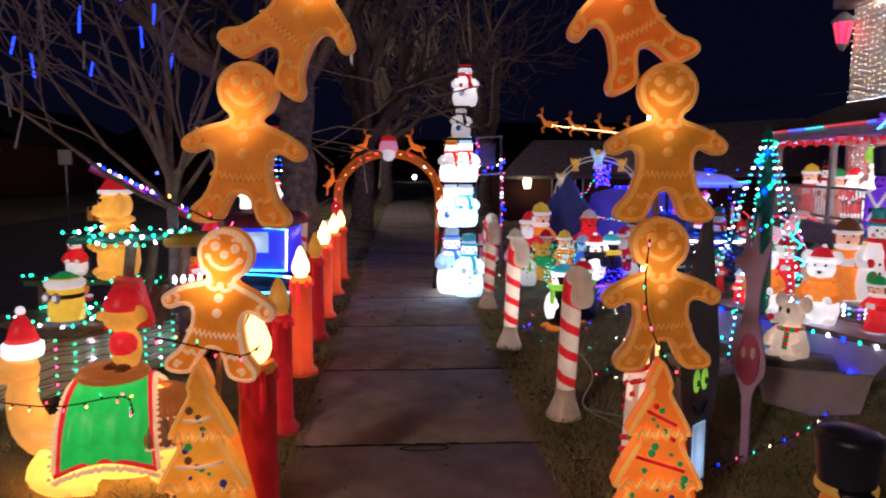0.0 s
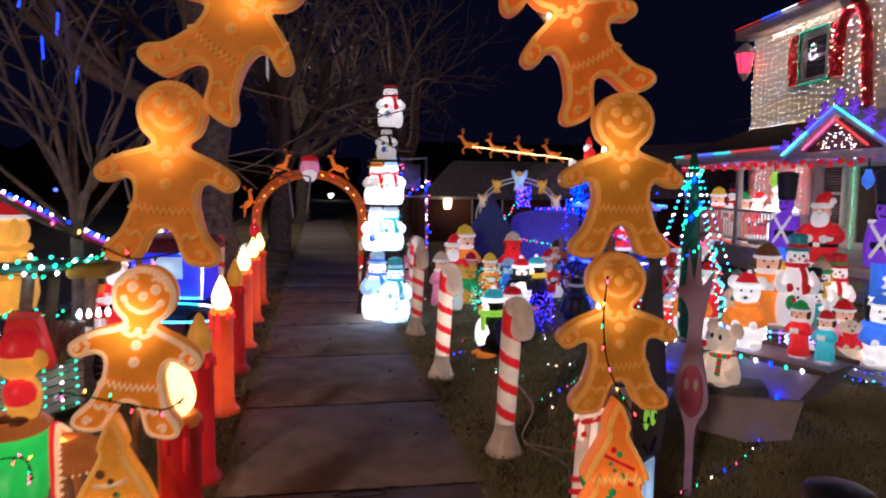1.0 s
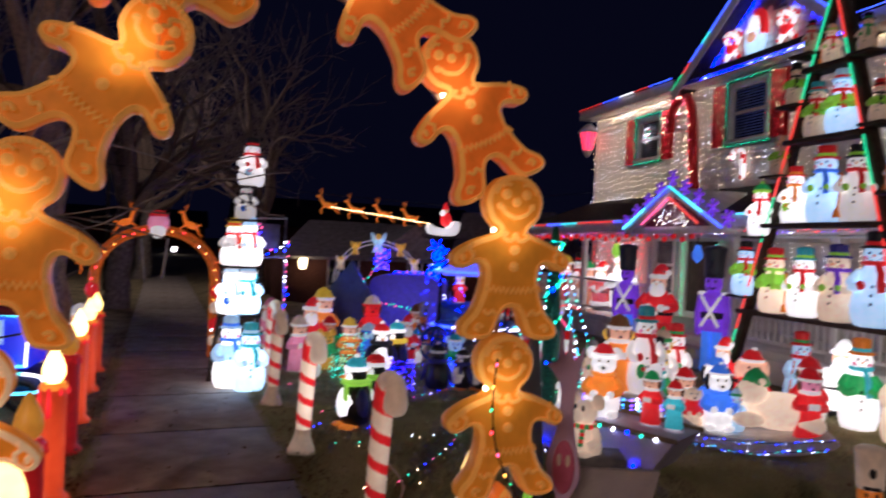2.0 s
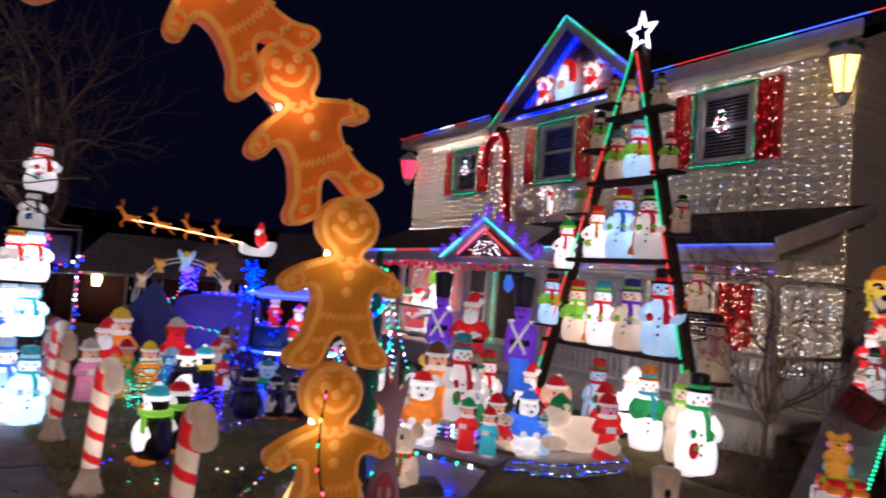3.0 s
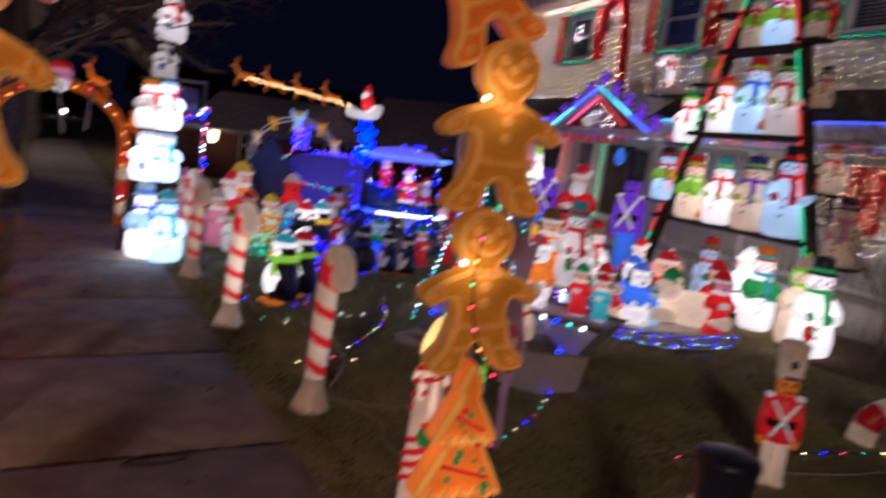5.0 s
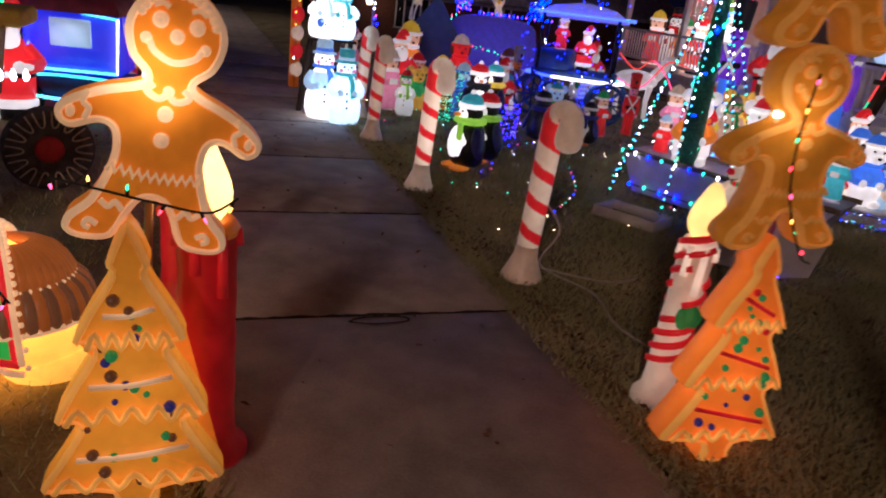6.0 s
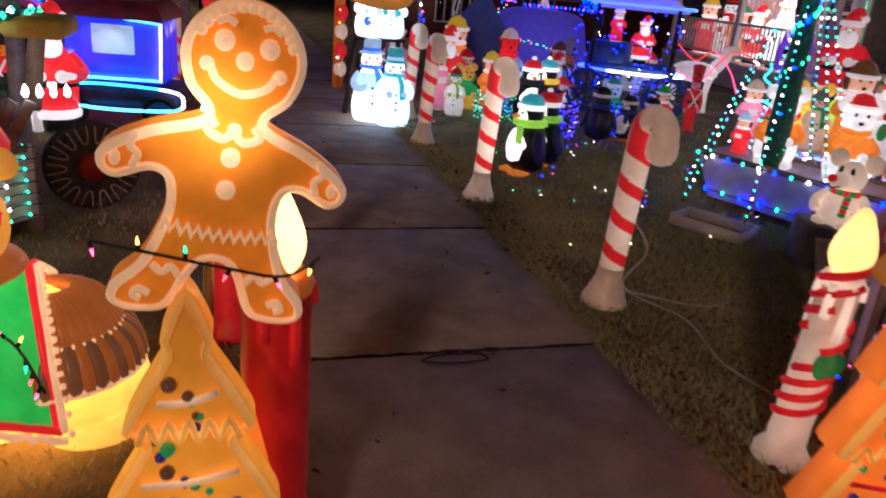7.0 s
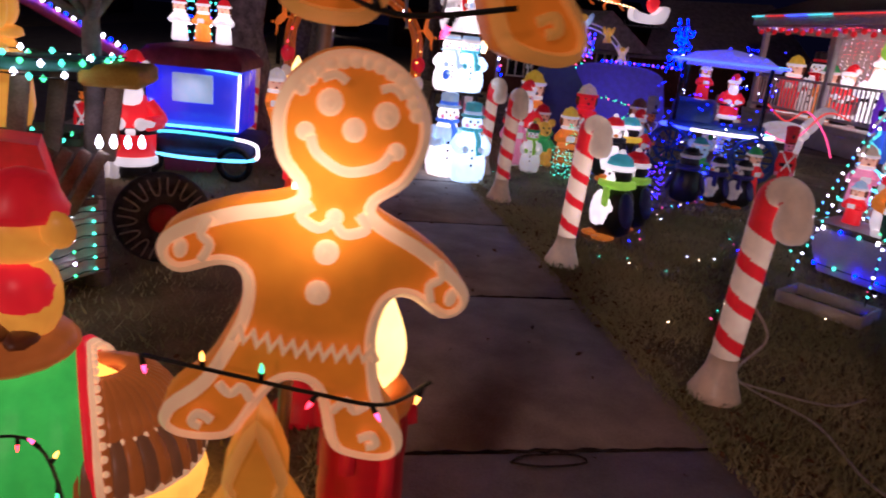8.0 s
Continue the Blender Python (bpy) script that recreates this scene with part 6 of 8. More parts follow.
for k, (x, y, r) in enumerate(((3.75, 3.75, 0.2), (4.3, 4.6, 0.25))):
    rope_light("spiral_light_tree", [(x + r * (1 - q / 40) * math.cos(q * 0.8), y + r * (1 - q / 40) * math.sin(q * 0.8), 0.0 + 1.0 * q / 40) for q in range(41)], ["teal", "cyan", "teal"], 0.012, "teal spiral wire light tree on the lawn", None, "light tree")

# ---- porch guests ----
for u in (6.65, 4.1):
    e = soldier(H @ pose(u, 2.05, 0.0, 0, 0, 180 + 38), 1.98, "purple", "black", 0.5, "blue", "tall purple nutcracker figure guarding the porch steps", "purple", 0.68)
santa(H @ pose(5.15, 2.35, 0.3, 0, 0, 180 + 45), 1.32, 0.35, "red", "large father christmas statue in red robe")
bm = bmesh.new()
box(bm, (0, 0, 0.15), (0.5, 0.45, 0.3), 0, None, 0.02)
finish("plinth", bm, [CONCRETE], H @ pose(5.15, 2.35, 0), "grey block plinth under the large statue", "plinth")
for u, o, z, h, kind, kw in ((8.3, 1.2, 0.48, 1.35, "santa", dict(lv=1.8, coat="white")), (9.0, 1.3, 0.48, 1.1, "santa", dict(lv=1.2)), (10.2, 1.2, 0.48, 1.3, "snowman", dict(lv=1.6)), (9.6, 1.3, 0.48, 1.1, "caroler", dict(robe="orange", hat="green", lv=0.8)), (11.0, 1.2, 0.48, 1.2, "caroler", dict(robe="red", hat="yellow", lv=0.8))):
    KIND[kind](H @ pose(u, o, z, 0, 0, 180 + 45), h, **kw)
for u, c in ((7.35, "lime"), (4.75, "blue")):
    bm = bmesh.new()
    lathe(bm, [(0.01, -0.16), (0.08, -0.08), (0.09, 0.0), (0.05, 0.09), (0.045, 0.14)], 0, 12)
    tube(bm, [(0, 0, 0.14), (0, 0, 0.32)], 0.012, 1, 6)
    finish("giant_bulb", bm, [plastic(c, 0.8), METAL], H @ pose(u, 1.9, 1.84), "hanging giant %s plastic light bulb" % c, "ornament", "giant bulbs")
# light-up gable faces
bm = bmesh.new()
lathe(bm, [(0.02, 0), (0.22, 0.1), (0.28, 0.3), (0.24, 0.5), (0.2, 0.55)], 0, 14, (0, 0, 0), 0.3)
lathe(bm, [(0.24, 0.5), (0.26, 0.56), (0.22, 0.6)], 1, 14, (0, 0, 0), 0.35)
lathe(bm, [(0.22, 0.58), (0.18, 0.75), (0.06, 0.86)], 1, 14, (0, 0, 0), 0.3)
tube(bm, spline([(-0.02, 0, 0.84), (-0.18, 0.02, 0.78), (-0.26, 0.03, 0.55), (-0.26, 0.03, 0.4)], 4), 0.08, 2, 8)
ball(bm, (0, 0.09, 0.38), (0.13, 0.03, 0.1), 3, 10, 7)
finish("father_christmas_face", bm, [plastic("ice", 1.1), plastic("white", 1.2), plastic("red", 1.0), plastic("skin", 0.9)], H @ pose(5.67, 0.2, 5.5), "glowing father christmas face in the gable", "christmas figure", "gable figures")
for u in (6.33, 4.91):
    bm = bmesh.new()
    for s in (-1, 1):
        tube(bm, spline([(s * 0.2, 0, 0.05), (-s * 0.1, 0, 0.32), (-s * 0.2, 0, 0.5), (-s * 0.08, 0, 0.56), (0, 0, 0.45)], 5), 0.055, 0, 8, stripe=lambda k, j: 1 if (k + j // 3) % 5 < 2 else 0)
    ball(bm, (0, 0.05, 0.22), (0.12, 0.06, 0.09), 1, 10, 7)
    finish("crossed_candy_cane", bm, [plastic("white", 1.3), plastic("red", 0.9)], H @ pose(u, 0.17, 5.6), "glowing crossed candy canes mounted in the gable", "candy cane", "gable figures")
bm = bmesh.new()
tube(bm, spline([(0.0, 0, 0.0), (0.0, 0, 0.45), (-0.15, 0, 0.55), (-0.3, 0, 0.5), (-0.32, 0, 0.38)], 5), 0.05, 0, 8, stripe=lambda k, j: 1 if (k + j // 3) % 5 < 2 else 0)
finish("wall_candy_cane", bm, [plastic("white", 2.0), plastic("red", 1.0)], H @ pose(5.95, 0.12, 3.3, 0, 0, 180), "glowing small candy cane on the clapboards", "candy cane")
for u, z in ((8.23, 4.95), (2.0, 4.55), (9.3, 4.5)):
    pts = [(0.11 * math.cos(a), 0, 0.1 * math.sin(a)) for a in (2 * math.pi * k / 14 for k in range(15))] + [(0.07 * math.cos(a), 0, 0.16 + 0.07 * math.sin(a)) for a in (2 * math.pi * k / 10 for k in range(11))]
    light_string("window_ornament", pts, ["white", "white", "red", "green"], "small lit snowman outline hung in a window", 0.013, 0.045, H @ pose(u, 0.09, z), 0.008)

# ---- ramp with riding figures ----
rp = empty("painted_ramp", pose(6.2, 0.4, 0), "grey painted plywood ramp edged with green lights", "ramp")
bm = bmesh.new()
L0, L1 = Vector((0, 0, 0.06)), Vector((2.0, 0.2, 1.8))
d = L1 - L0
box(bm, L0.lerp(L1, 0.5), (d.length, 0.56, 0.03), 0, Matrix.Rotation(math.atan2(d.y, d.x), 4, "Z") @ Matrix.Rotation(-math.asin(d.z / d.length), 4, "Y"))
part("deck", bm, surface("grey_ramp_paint", (0.26, 0.22, 0.24), (0.42, 0.37, 0.4), 5, 0.6), rp)
for x, s in ((1.0, 0.86), (1.9, 1.64)):
    for q in (-0.22, 0.22):
        bm = bmesh.new()
        tube(bm, [(x, q + 0.05, 0), (x, q + 0.05, s)], 0.03, 0, 4)
        part("leg", bm, DARKWOOD, rp)
light_string("ramp_lights", line((6.2, 0.1, 0.1), (7.1, 0.2, 0.93), 8), ["green", "green", "teal"], "green lights along the ramp edge", 0.013, 0.05, None, 0.004)
SL = lambda k: (6.2 + 2.0 * k, 0.4 + 0.2 * k, 0.1 + 1.74 * k)
for k, kind, h, kw in ((0.1, "beast", 0.42, dict(fur="pink", shirt="teal", lv=0.4, hat="pink")), (0.48, "caroler", 0.34, dict(robe="red", hat="cream", lv=0.5)), (0.52, "snowman", 0.5, dict(hat="black", scarf="red", lv=0.9)),
                       (0.62, "santa", 0.5, dict(lv=0.6)), (0.68, "caroler", 0.35, dict(robe="red", hat="green", lv=0.4)), (0.84, "beast", 0.42, dict(fur="cream", shirt="red", lv=0.6))):
    x, y, z = SL(k)
    kw["lv"] *= 1.5
    KIND[kind](pose(x, y + 0.05 * (-1) ** int(k * 10), z - 0.02, 0, 0, -70), h, **kw)
bm = bmesh.new()
box(bm, (0, 0, 0.12), (0.42, 0.26, 0.26), 0, None, 0.02)
for s in (-0.1, 0.1):
    box(bm, (s, -0.132, 0.12), (0.02, 0.01, 0.24), 1)
finish("toy_sleigh_box", bm, [surface("dark_red_crate", (0.12, 0.01, 0.015), (0.28, 0.03, 0.04)), plastic("black", 0)], pose(7.02, 0.5, 0.8, 0, 30, -70), "dark red wooden box riding the ramp", "box")
bm = bmesh.new()
ball(bm, (0, 0, 0.45), (0.28, 0.2, 0.34), 0)
ball(bm, (0, -0.14, 0.32), (0.2, 0.14, 0.17), 1)
ball(bm, (0, -0.245, 0.25), (0.12, 0.05, 0.075), 3)
ball(bm, (0, -0.27, 0.2), (0.06, 0.03, 0.025), 2, 8, 6)
for k in range(7):
    x = -0.09 + 0.03 * k
    tube(bm, [(x, -0.285 + 0.9 * x * x, 0.305), (x, -0.29 + 0.9 * x * x, 0.27 - (0.03 if k in (1, 5) else 0))], [0.015, 0.004], 1, 6)
for k in range(16):
    ang = math.pi * (0.2 + 1.6 * k / 15) - math.pi / 2
    tube(bm, [(0.24 * math.sin(ang * 1.1), 0.02, 0.45 - 0.3 * math.cos(ang * 1.1)), (0.33 * math.sin(ang * 1.1), 0.04, 0.43 - 0.38 * math.cos(ang * 1.1))], [0.055, 0.008], 0, 6)
for q in (-1, 1):
    for k in range(3):
        tube(bm, spline([(q * 0.2, -0.13, 0.5 - 0.06 * k), (q * 0.25, -0.08, 0.52 - 0.06 * k)], 2), [0.012, 0.014, 0.004], 3, 5)
ball(bm, (0, -0.25, 0.43), (0.075, 0.06, 0.05), 3, 10, 7)
for s in (-1, 1):
    tube(bm, spline([(s * 0.03, -0.2, 0.55), (s * 0.1, -0.21, 0.62), (s * 0.19, -0.15, 0.6)], 4), 0.022, 3, 6)
    ball(bm, (s * 0.08, -0.2, 0.57), (0.028, 0.02, 0.03), 3, 8, 6)
    tube(bm, spline([(s * 0.2, -0.14, 0.46), (s * 0.15, -0.24, 0.33), (s * 0.06, -0.28, 0.22)], 4), 0.012, 3, 6)
    tube(bm, [(s * 0.06, -0.29, 0.3), (s * 0.055, -0.295, 0.24)], [0.018, 0.004], 1, 6)
for s in (-1, 1):
    ball(bm, (s * 0.1, -0.17, 0.6), (0.06, 0.03, 0.05), 1, 8, 6)
    ball(bm, (s * 0.26, 0, 0.6), (0.05, 0.08, 0.09), 0, 8, 6)
    ball(bm, (s * 0.16, 0.02, 0.02), (0.14, 0.12, 0.1), 4, 8, 6)
lathe(bm, [(0.22, 0.68), (0.24, 0.72), (0.18, 0.84), (0.05, 0.9)], 5, 14)
finish("growling_face_figure", bm, [plastic("yellow", 0.8), plastic("cream", 0.6), plastic("orange", 0.8), plastic("black", 0), plastic("grey", 0.15), plastic("orange", 0.5)], pose(7.92, 0.66, 1.66, 0, 0, -65) @ Matrix.Diagonal((0.6, 0.66, 0.74, 1)), "yellow growling animal face figure with orange cap", "animal figure")
# stack of presents
z = 0.0
for k, (w, h, c, rib, lv) in enumerate(((0.42, 0.2, "lime", "green", 1.0), (0.36, 0.2, "white", "pink", 0.9), (0.3, 0.05, "orange", "red", 0.5), (0.27, 0.04, "red", "lime", 0.4))):
    bm = bmesh.new()
    box(bm, (0, 0, h / 2), (w, w, h), 0, None, 0.02)
    box(bm, (0, 0, h / 2), (w * 0.18, w + 0.012, h + 0.012), 1, None, 0.004)
    box(bm, (0, 0, h / 2), (w + 0.012, w * 0.18, h + 0.012), 1, None, 0.004)
    finish("gift_box", bm, [plastic(c, lv), plastic(rib, lv * 0.6)], pose(5.58, -0.02, z, 0, 0, 30 + 7 * k), "light-up %s present with %s ribbon in a stack" % (c, rib), "present", "stacked presents")
    z += h + 0.008
beast(pose(5.6, 0.03, z, 0, 0, -60), 0.36, "amber", "amber", "", 0.35, "round", "small amber bear figure on stacked presents")
beast(pose(5.35, -0.38, 0, 0, 0, -60), 0.45, "yellow", "green", "green", 0.8, "long", "yellow animal figure in green hood")
bm = bmesh.new()
tube(bm, spline([(-0.28, 0, 0.0), (-0.22, 0, 0.18), (0, 0, 0.27), (0.2, 0, 0.2), (0.28, 0, 0.06), (0.22, 0, -0.12)], 8), 0.085, 0, 14, stripe=lambda k, j: 1 if (k // 5) % 2 else 0)
finish("fallen_candy_cane", bm, [plastic("cream", 0.25), plastic("red", 0.05)], pose(4.6, -0.1, 0.05, 0, 0, -30), "large maroon and cream candy cane crook on lawn", "candy cane")
soldier(pose(3.15, -0.15, 0, 0, 0, -45), 0.86, "red", "cream", 0.25, "cream")
soldier(pose(1.09, -1.33, 0, 0, 0, -15), 1.09, "red", "black", 0.3, "cream", wide=0.58, tall=0.62, lab="toy soldier figure with tall glossy black hat")
snowman(pose(6.72, -0.45, 0, 0, 0, -70), 0.98, "black", "black", 1.6, "cream", "navy")
fence = empty("picket_fence", pose(8.75, 1.0, 0, 0, 0, -31), "white wooden picket fence beside the house", "fence")
for k in range(9):
    bm = bmesh.new()
    slab(bm, [(-0.035, 0.06), (0.035, 0.06), (0.035, 0.82), (0, 0.88), (-0.035, 0.82)], -0.01, 0.01)
    p = part("picket", bm, WHITEPAINT, fence)
    p.location = (0.05 + 0.105 * k, 0, 0)
bm = bmesh.new()
box(bm, (0.48, 0.025, 0.25), (1.0, 0.03, 0.07))
box(bm, (0.48, 0.025, 0.65), (1.0, 0.03, 0.07))
part("rail", bm, WHITEPAINT, fence)
bm = bmesh.new()
box(bm, (1.03, 0.02, 0.45), (0.12, 0.12, 0.9))
lathe(bm, [(0.085, 0.9), (0.085, 0.93), (0.04, 0.97), (0.055, 1.01), (0.01, 1.08)], 0, 4, (1.03, 0.02, 0))
part("post", bm, WHITEPAINT, fence)
bm = bmesh.new()
ball(bm, (0, 0, 0.0), (1.3, 1.1, 0.1), 0, 24, 8)
finish("mulch_bed", bm, [MULCH], pose(7.35, 1.35, 0), "low mound of dark bark mulch by the porch", "mulch bed")


# ---- trees ----
def limb(bm, p, d, r, length, depth, rnd, spread, bend, tips, minr=0.004, seg=6, up=0.25):
    """One bent, tapering branch with its side branches."""
    n = 5
    pts, rad, q = [p.copy()], [r], p.copy()
    for k in range(n):
        d = (d + Vector((rnd.gauss(0, bend), rnd.gauss(0, bend), rnd.gauss(0, bend) + up * 0.08))).normalized()
        q = q + d * (length / n)
        pts.append(q.copy())
        rad.append(max(minr, r * (1 - 0.55 * (k + 1) / n)))
    tube(bm, pts, rad, 0, max(4, seg))
    tips.append(q.copy())
    if depth == 0:
        return
    for k in range(rnd.choice((3, 4, 4))):
        i = rnd.randint(2, n)
        side = d.orthogonal().normalized()
        side.rotate(Matrix.Rotation(rnd.uniform(0, 6.28), 3, d))
        nd = (d + side * spread * rnd.uniform(0.6, 1.2) + Vector((0, 0, up))).normalized()
        limb(bm, pts[i], nd, rad[i] * rnd.uniform(0.5, 0.72), length * rnd.uniform(0.55, 0.8), depth - 1, rnd, spread, bend, tips, minr, seg - 1, up)


def bare_tree(name, x, y, r, trunk_h, length, depth, seed, label, spread=0.75, forks=5, up=0.3, bark=BARK, lean=(0, 0), minr=0.004, low=0.8, crown=None):
    rnd = random.Random(seed)
    e = empty(name, pose(x, y, 0), label, "tree" if r > 0.03 else "bush")
    bm = bmesh.new()
    pts = [Vector((0, 0, -0.05)), Vector((0, 0, 0.06))]
    rad = [r * 1.5, r * 1.15]
    for k in range(1, 9):
        pts.append(Vector((lean[0] * k / 8 + rnd.gauss(0, r * 0.12), lean[1] * k / 8 + rnd.gauss(0, r * 0.12), trunk_h * k / 8)))
        rad.append(r * (1.05 - 0.3 * k / 8))
    tube(bm, pts, rad, 0, 14)
    part("trunk", bm, bark, e)
    bm, tips = bmesh.new(), []
    for k in range(forks):
        a = 2 * math.pi * k / forks + rnd.uniform(-0.4, 0.4)
        z0 = rnd.uniform(low, 1.0)
        i = min(len(pts) - 1, 1 + int(z0 * 8))
        d = Vector((math.cos(a) * spread, math.sin(a) * spread, rnd.uniform(0.5, 1.3) * (1 + up)))
        limb(bm, pts[i], d.normalized(), r * rnd.uniform(0.4, 0.6), length * rnd.uniform(0.8, 1.15), depth, rnd, spread, 0.16, tips, minr, 8, up)
    if r > 0.03:
        limb(bm, pts[-1], Vector((0, 0, 1)), rad[-1] * 0.9, length * 1.3, depth, rnd, spread, 0.1, tips, minr, 8, up)
    part("crown", bm, crown or TWIG, e, "bare winter branches")
    return e, tips


PALEBARK = surface("pale_smooth_bark", (0.15, 0.13, 0.14), (0.32, 0.29, 0.3), 14, 0.8, bump=0.4)
tree, tips = bare_tree("young_bare_tree", -1.92, 2.6, 0.05, 1.75, 1.35, 2, 5, "young bare tree hung with blue icicle tubes", 0.85, 8, 0.3, PALEBARK, (0.02, 0), 0.0055, 0.85, PALEBARK)
rnd = random.Random(4)
for k, p in enumerate(rnd.sample(tips, min(36, len(tips)))):
    q = Vector((-1.92, 2.6, 0)) + p
    L = rnd.uniform(0.18, 0.34) * (0.6 if k % 5 < 2 else 1)
    e = empty("icicle_tube", pose(q.x, q.y, q.z, rnd.uniform(-14, 14), rnd.uniform(-14, 14), 0), "%s light tube hanging in the bare tree" % ("blue glowing icicle" if k % 5 < 2 else "clear unlit icicle"), "icicle light", "icicle tubes")
    bm = bmesh.new()
    tube(bm, [(0, 0, -L), (0, 0, 0)], 0.008, 0, 6)
    part("tube", bm, TUBE["icicle"] if k % 5 < 2 else surface("clear_tube_plastic", (0.3, 0.32, 0.45), (0.45, 0.48, 0.6), 20, 0.2), e)
bare_tree("street_tree", -1.62, 7.7, 0.3, 3.2, 3.0, 4, 11, "large old street tree with ridged grey bark", 0.7, 6, 0.25, BARK, (-0.1, 0.2), 0.006, 0.75)
bare_tree("street_tree", -1.2, 15.5, 0.28, 3.0, 3.0, 3, 21, "dark bare street tree farther along the verge", 0.8, 6, 0.2, BARK, (0.2, 0), 0.008, 0.7)
bare_tree("street_tree", -0.9, 27.0, 0.3, 3.2, 3.4, 3, 23, "distant dark bare tree beside the sidewalk", 0.8, 6, 0.2, BARK, (0.2, 0), 0.01, 0.7)
bare_tree("yard_tree", 2.6, 20.0, 0.22, 2.9, 3.0, 3, 31, "dark bare tree behind the lawn display", 0.9, 6, 0.15, BARK, (0, 0), 0.008, 0.8)
shrub, stips = bare_tree("bare_shrub", 7.22, 1.5, 0.032, 0.8, 0.95, 3, 41, "leafless shrub with thin twigs beside the porch", 0.9, 6, 0.25, TWIG, (0, 0), 0.003, 0.4)
shrub_b, stips_b = bare_tree("bare_shrub", 9.2, 0.2, 0.03, 0.6, 0.9, 3, 43, "tangled leafless shrub against the dark gable wall", 0.6, 6, 0.5, TWIG, (0, 0), 0.003, 0.4)
for sh_ob, tp, share in ((shrub, stips, 0.3), (shrub_b, stips_b, 0.8)):
    bm, lr = bmesh.new(), random.Random(19)
    for p in tp:
        if p.z < 0.9 or lr.random() > share:
            continue
        for _ in range(2):
            m = Matrix.Translation(p + Vector((lr.gauss(0, 0.02), lr.gauss(0, 0.02), lr.gauss(0, 0.03)))) @ Euler((lr.uniform(-1.2, 1.2), lr.uniform(-1.2, 1.2), lr.uniform(0, 6.3))).to_matrix().to_4x4()
            z = lr.uniform(0.014, 0.026)
            bm.faces.new([bm.verts.new(m @ Vector(v)) for v in ((-z, 0, 0), (0, -z * 0.5, 0.004), (z, 0, 0), (0, z * 0.5, 0.005))])
    tagged(part("dry_leaves", bm, surface("russet_leaf", (0.14, 0.05, 0.02), (0.36, 0.15, 0.06), 9, 0.8), sh_ob, "russet dry leaves still on the twigs", False), kind="stuff")
bm = bmesh.new()
for _ in range(240):
    a, r = rnd.uniform(0, 6.28), rnd.uniform(0, 1.0)
    p = Vector((7.3 + 0.9 * r * math.cos(a), 1.35 + 0.7 * r * math.sin(a), 0.06))
    q = p + Vector((rnd.gauss(0, 0.1), rnd.gauss(0, 0.1), rnd.uniform(0.08, 0.38)))
    tube(bm, [p, (p + q) / 2 + Vector((rnd.gauss(0, 0.02), rnd.gauss(0, 0.02), 0)), q], [0.004, 0.003, 0.002], 0, 4)
tagged(part("dry_stems", bm, TWIG), "dry brown plant stems in the mulch bed", "plants", "", "stuff")

# ---- second arch over the sidewalk, with reindeer ----
def deer_mesh(bm, m, i=0):
    b = bmesh.new()
    ball(b, (0, 0, 0.3), (0.2, 0.075, 0.09), 0, 10, 7, Matrix.Rotation(-0.15, 4, "Y"))
    tube(b, [(0.15, 0, 0.35), (0.24, 0, 0.48), (0.27, 0, 0.55)], [0.06, 0.045, 0.04], 0, 8)
    ball(b, (0.31, 0, 0.56), (0.085, 0.042, 0.045), 0, 8, 6)
    for s in (-1, 1):
        tube(b, [(0.14, s * 0.04, 0.26), (0.24, s * 0.04, 0.16), (0.2, s * 0.04, 0.04)], [0.03, 0.022, 0.018], 0, 6)
        tube(b, [(-0.14, s * 0.04, 0.27), (-0.24, s * 0.04, 0.15), (-0.34, s * 0.04, 0.07)], [0.035, 0.024, 0.018], 0, 6)
        tube(b, spline([(0.26, s * 0.02, 0.6), (0.22, s * 0.07, 0.7), (0.24, s * 0.1, 0.8)], 3), 0.012, 0, 5)
        tube(b, [(0.225, s * 0.07, 0.69), (0.29, s * 0.09, 0.75)], 0.01, 0, 5)
    ball(b, (-0.2, 0, 0.36), (0.05, 0.03, 0.03), 0, 6, 5)
    merge(bm, b, m, i)


a2 = empty("reindeer_arch", pose(-0.32, 8.2, 0), "red lit arch with reindeer over the sidewalk", "arch")
arc = [(-0.8, 0, 0), (-0.8, 0, 1.1)] + [(-0.8 * math.cos(a), 0, 1.15 + 0.68 * math.sin(a)) for a in (math.pi * k / 16 for k in range(17))] + [(0.8, 0, 1.1), (0.8, 0, 0)]
bm = bmesh.new()
tube(bm, arc, 0.07, 0, 8)
part("hoop", bm, plastic("rust", 0.35), a2)
for s in (-1, 1):
    for x, z, sc, t in ((0.4, 1.75, 0.55, 14), (0.82, 1.25, 0.5, 40)):
        bm = bmesh.new()
        deer_mesh(bm, Matrix.Translation((s * x, -0.04, z)) @ Matrix.Rotation(radians(s * t), 4, "Y") @ Matrix.Diagonal((-s * sc, sc, sc, 1)))
        bmesh.ops.recalc_face_normals(bm, faces=bm.faces[:])
        part("reindeer", bm, plastic("rust", 0.6), a2, "orange-red plastic reindeer")
    for k in range(4):
        bm = bmesh.new()
        ball(bm, (s * 0.82, -0.03, 0.25 + 0.24 * k), (0.09, 0.07, 0.11), 0, 10, 7)
        part("side_figure", bm, plastic("red" if k % 2 else "cream", 0.5), a2)
bm = bmesh.new()
ball(bm, (0, -0.04, 1.92), (0.15, 0.1, 0.16), 0)
ball(bm, (0, -0.07, 1.82), (0.11, 0.08, 0.12), 1)
ball(bm, (0, -0.03, 2.03), (0.13, 0.09, 0.08), 2)
part("crowning_face", bm, [plastic("pink", 0.6), plastic("white", 0.6), plastic("red", 0.4)], a2)
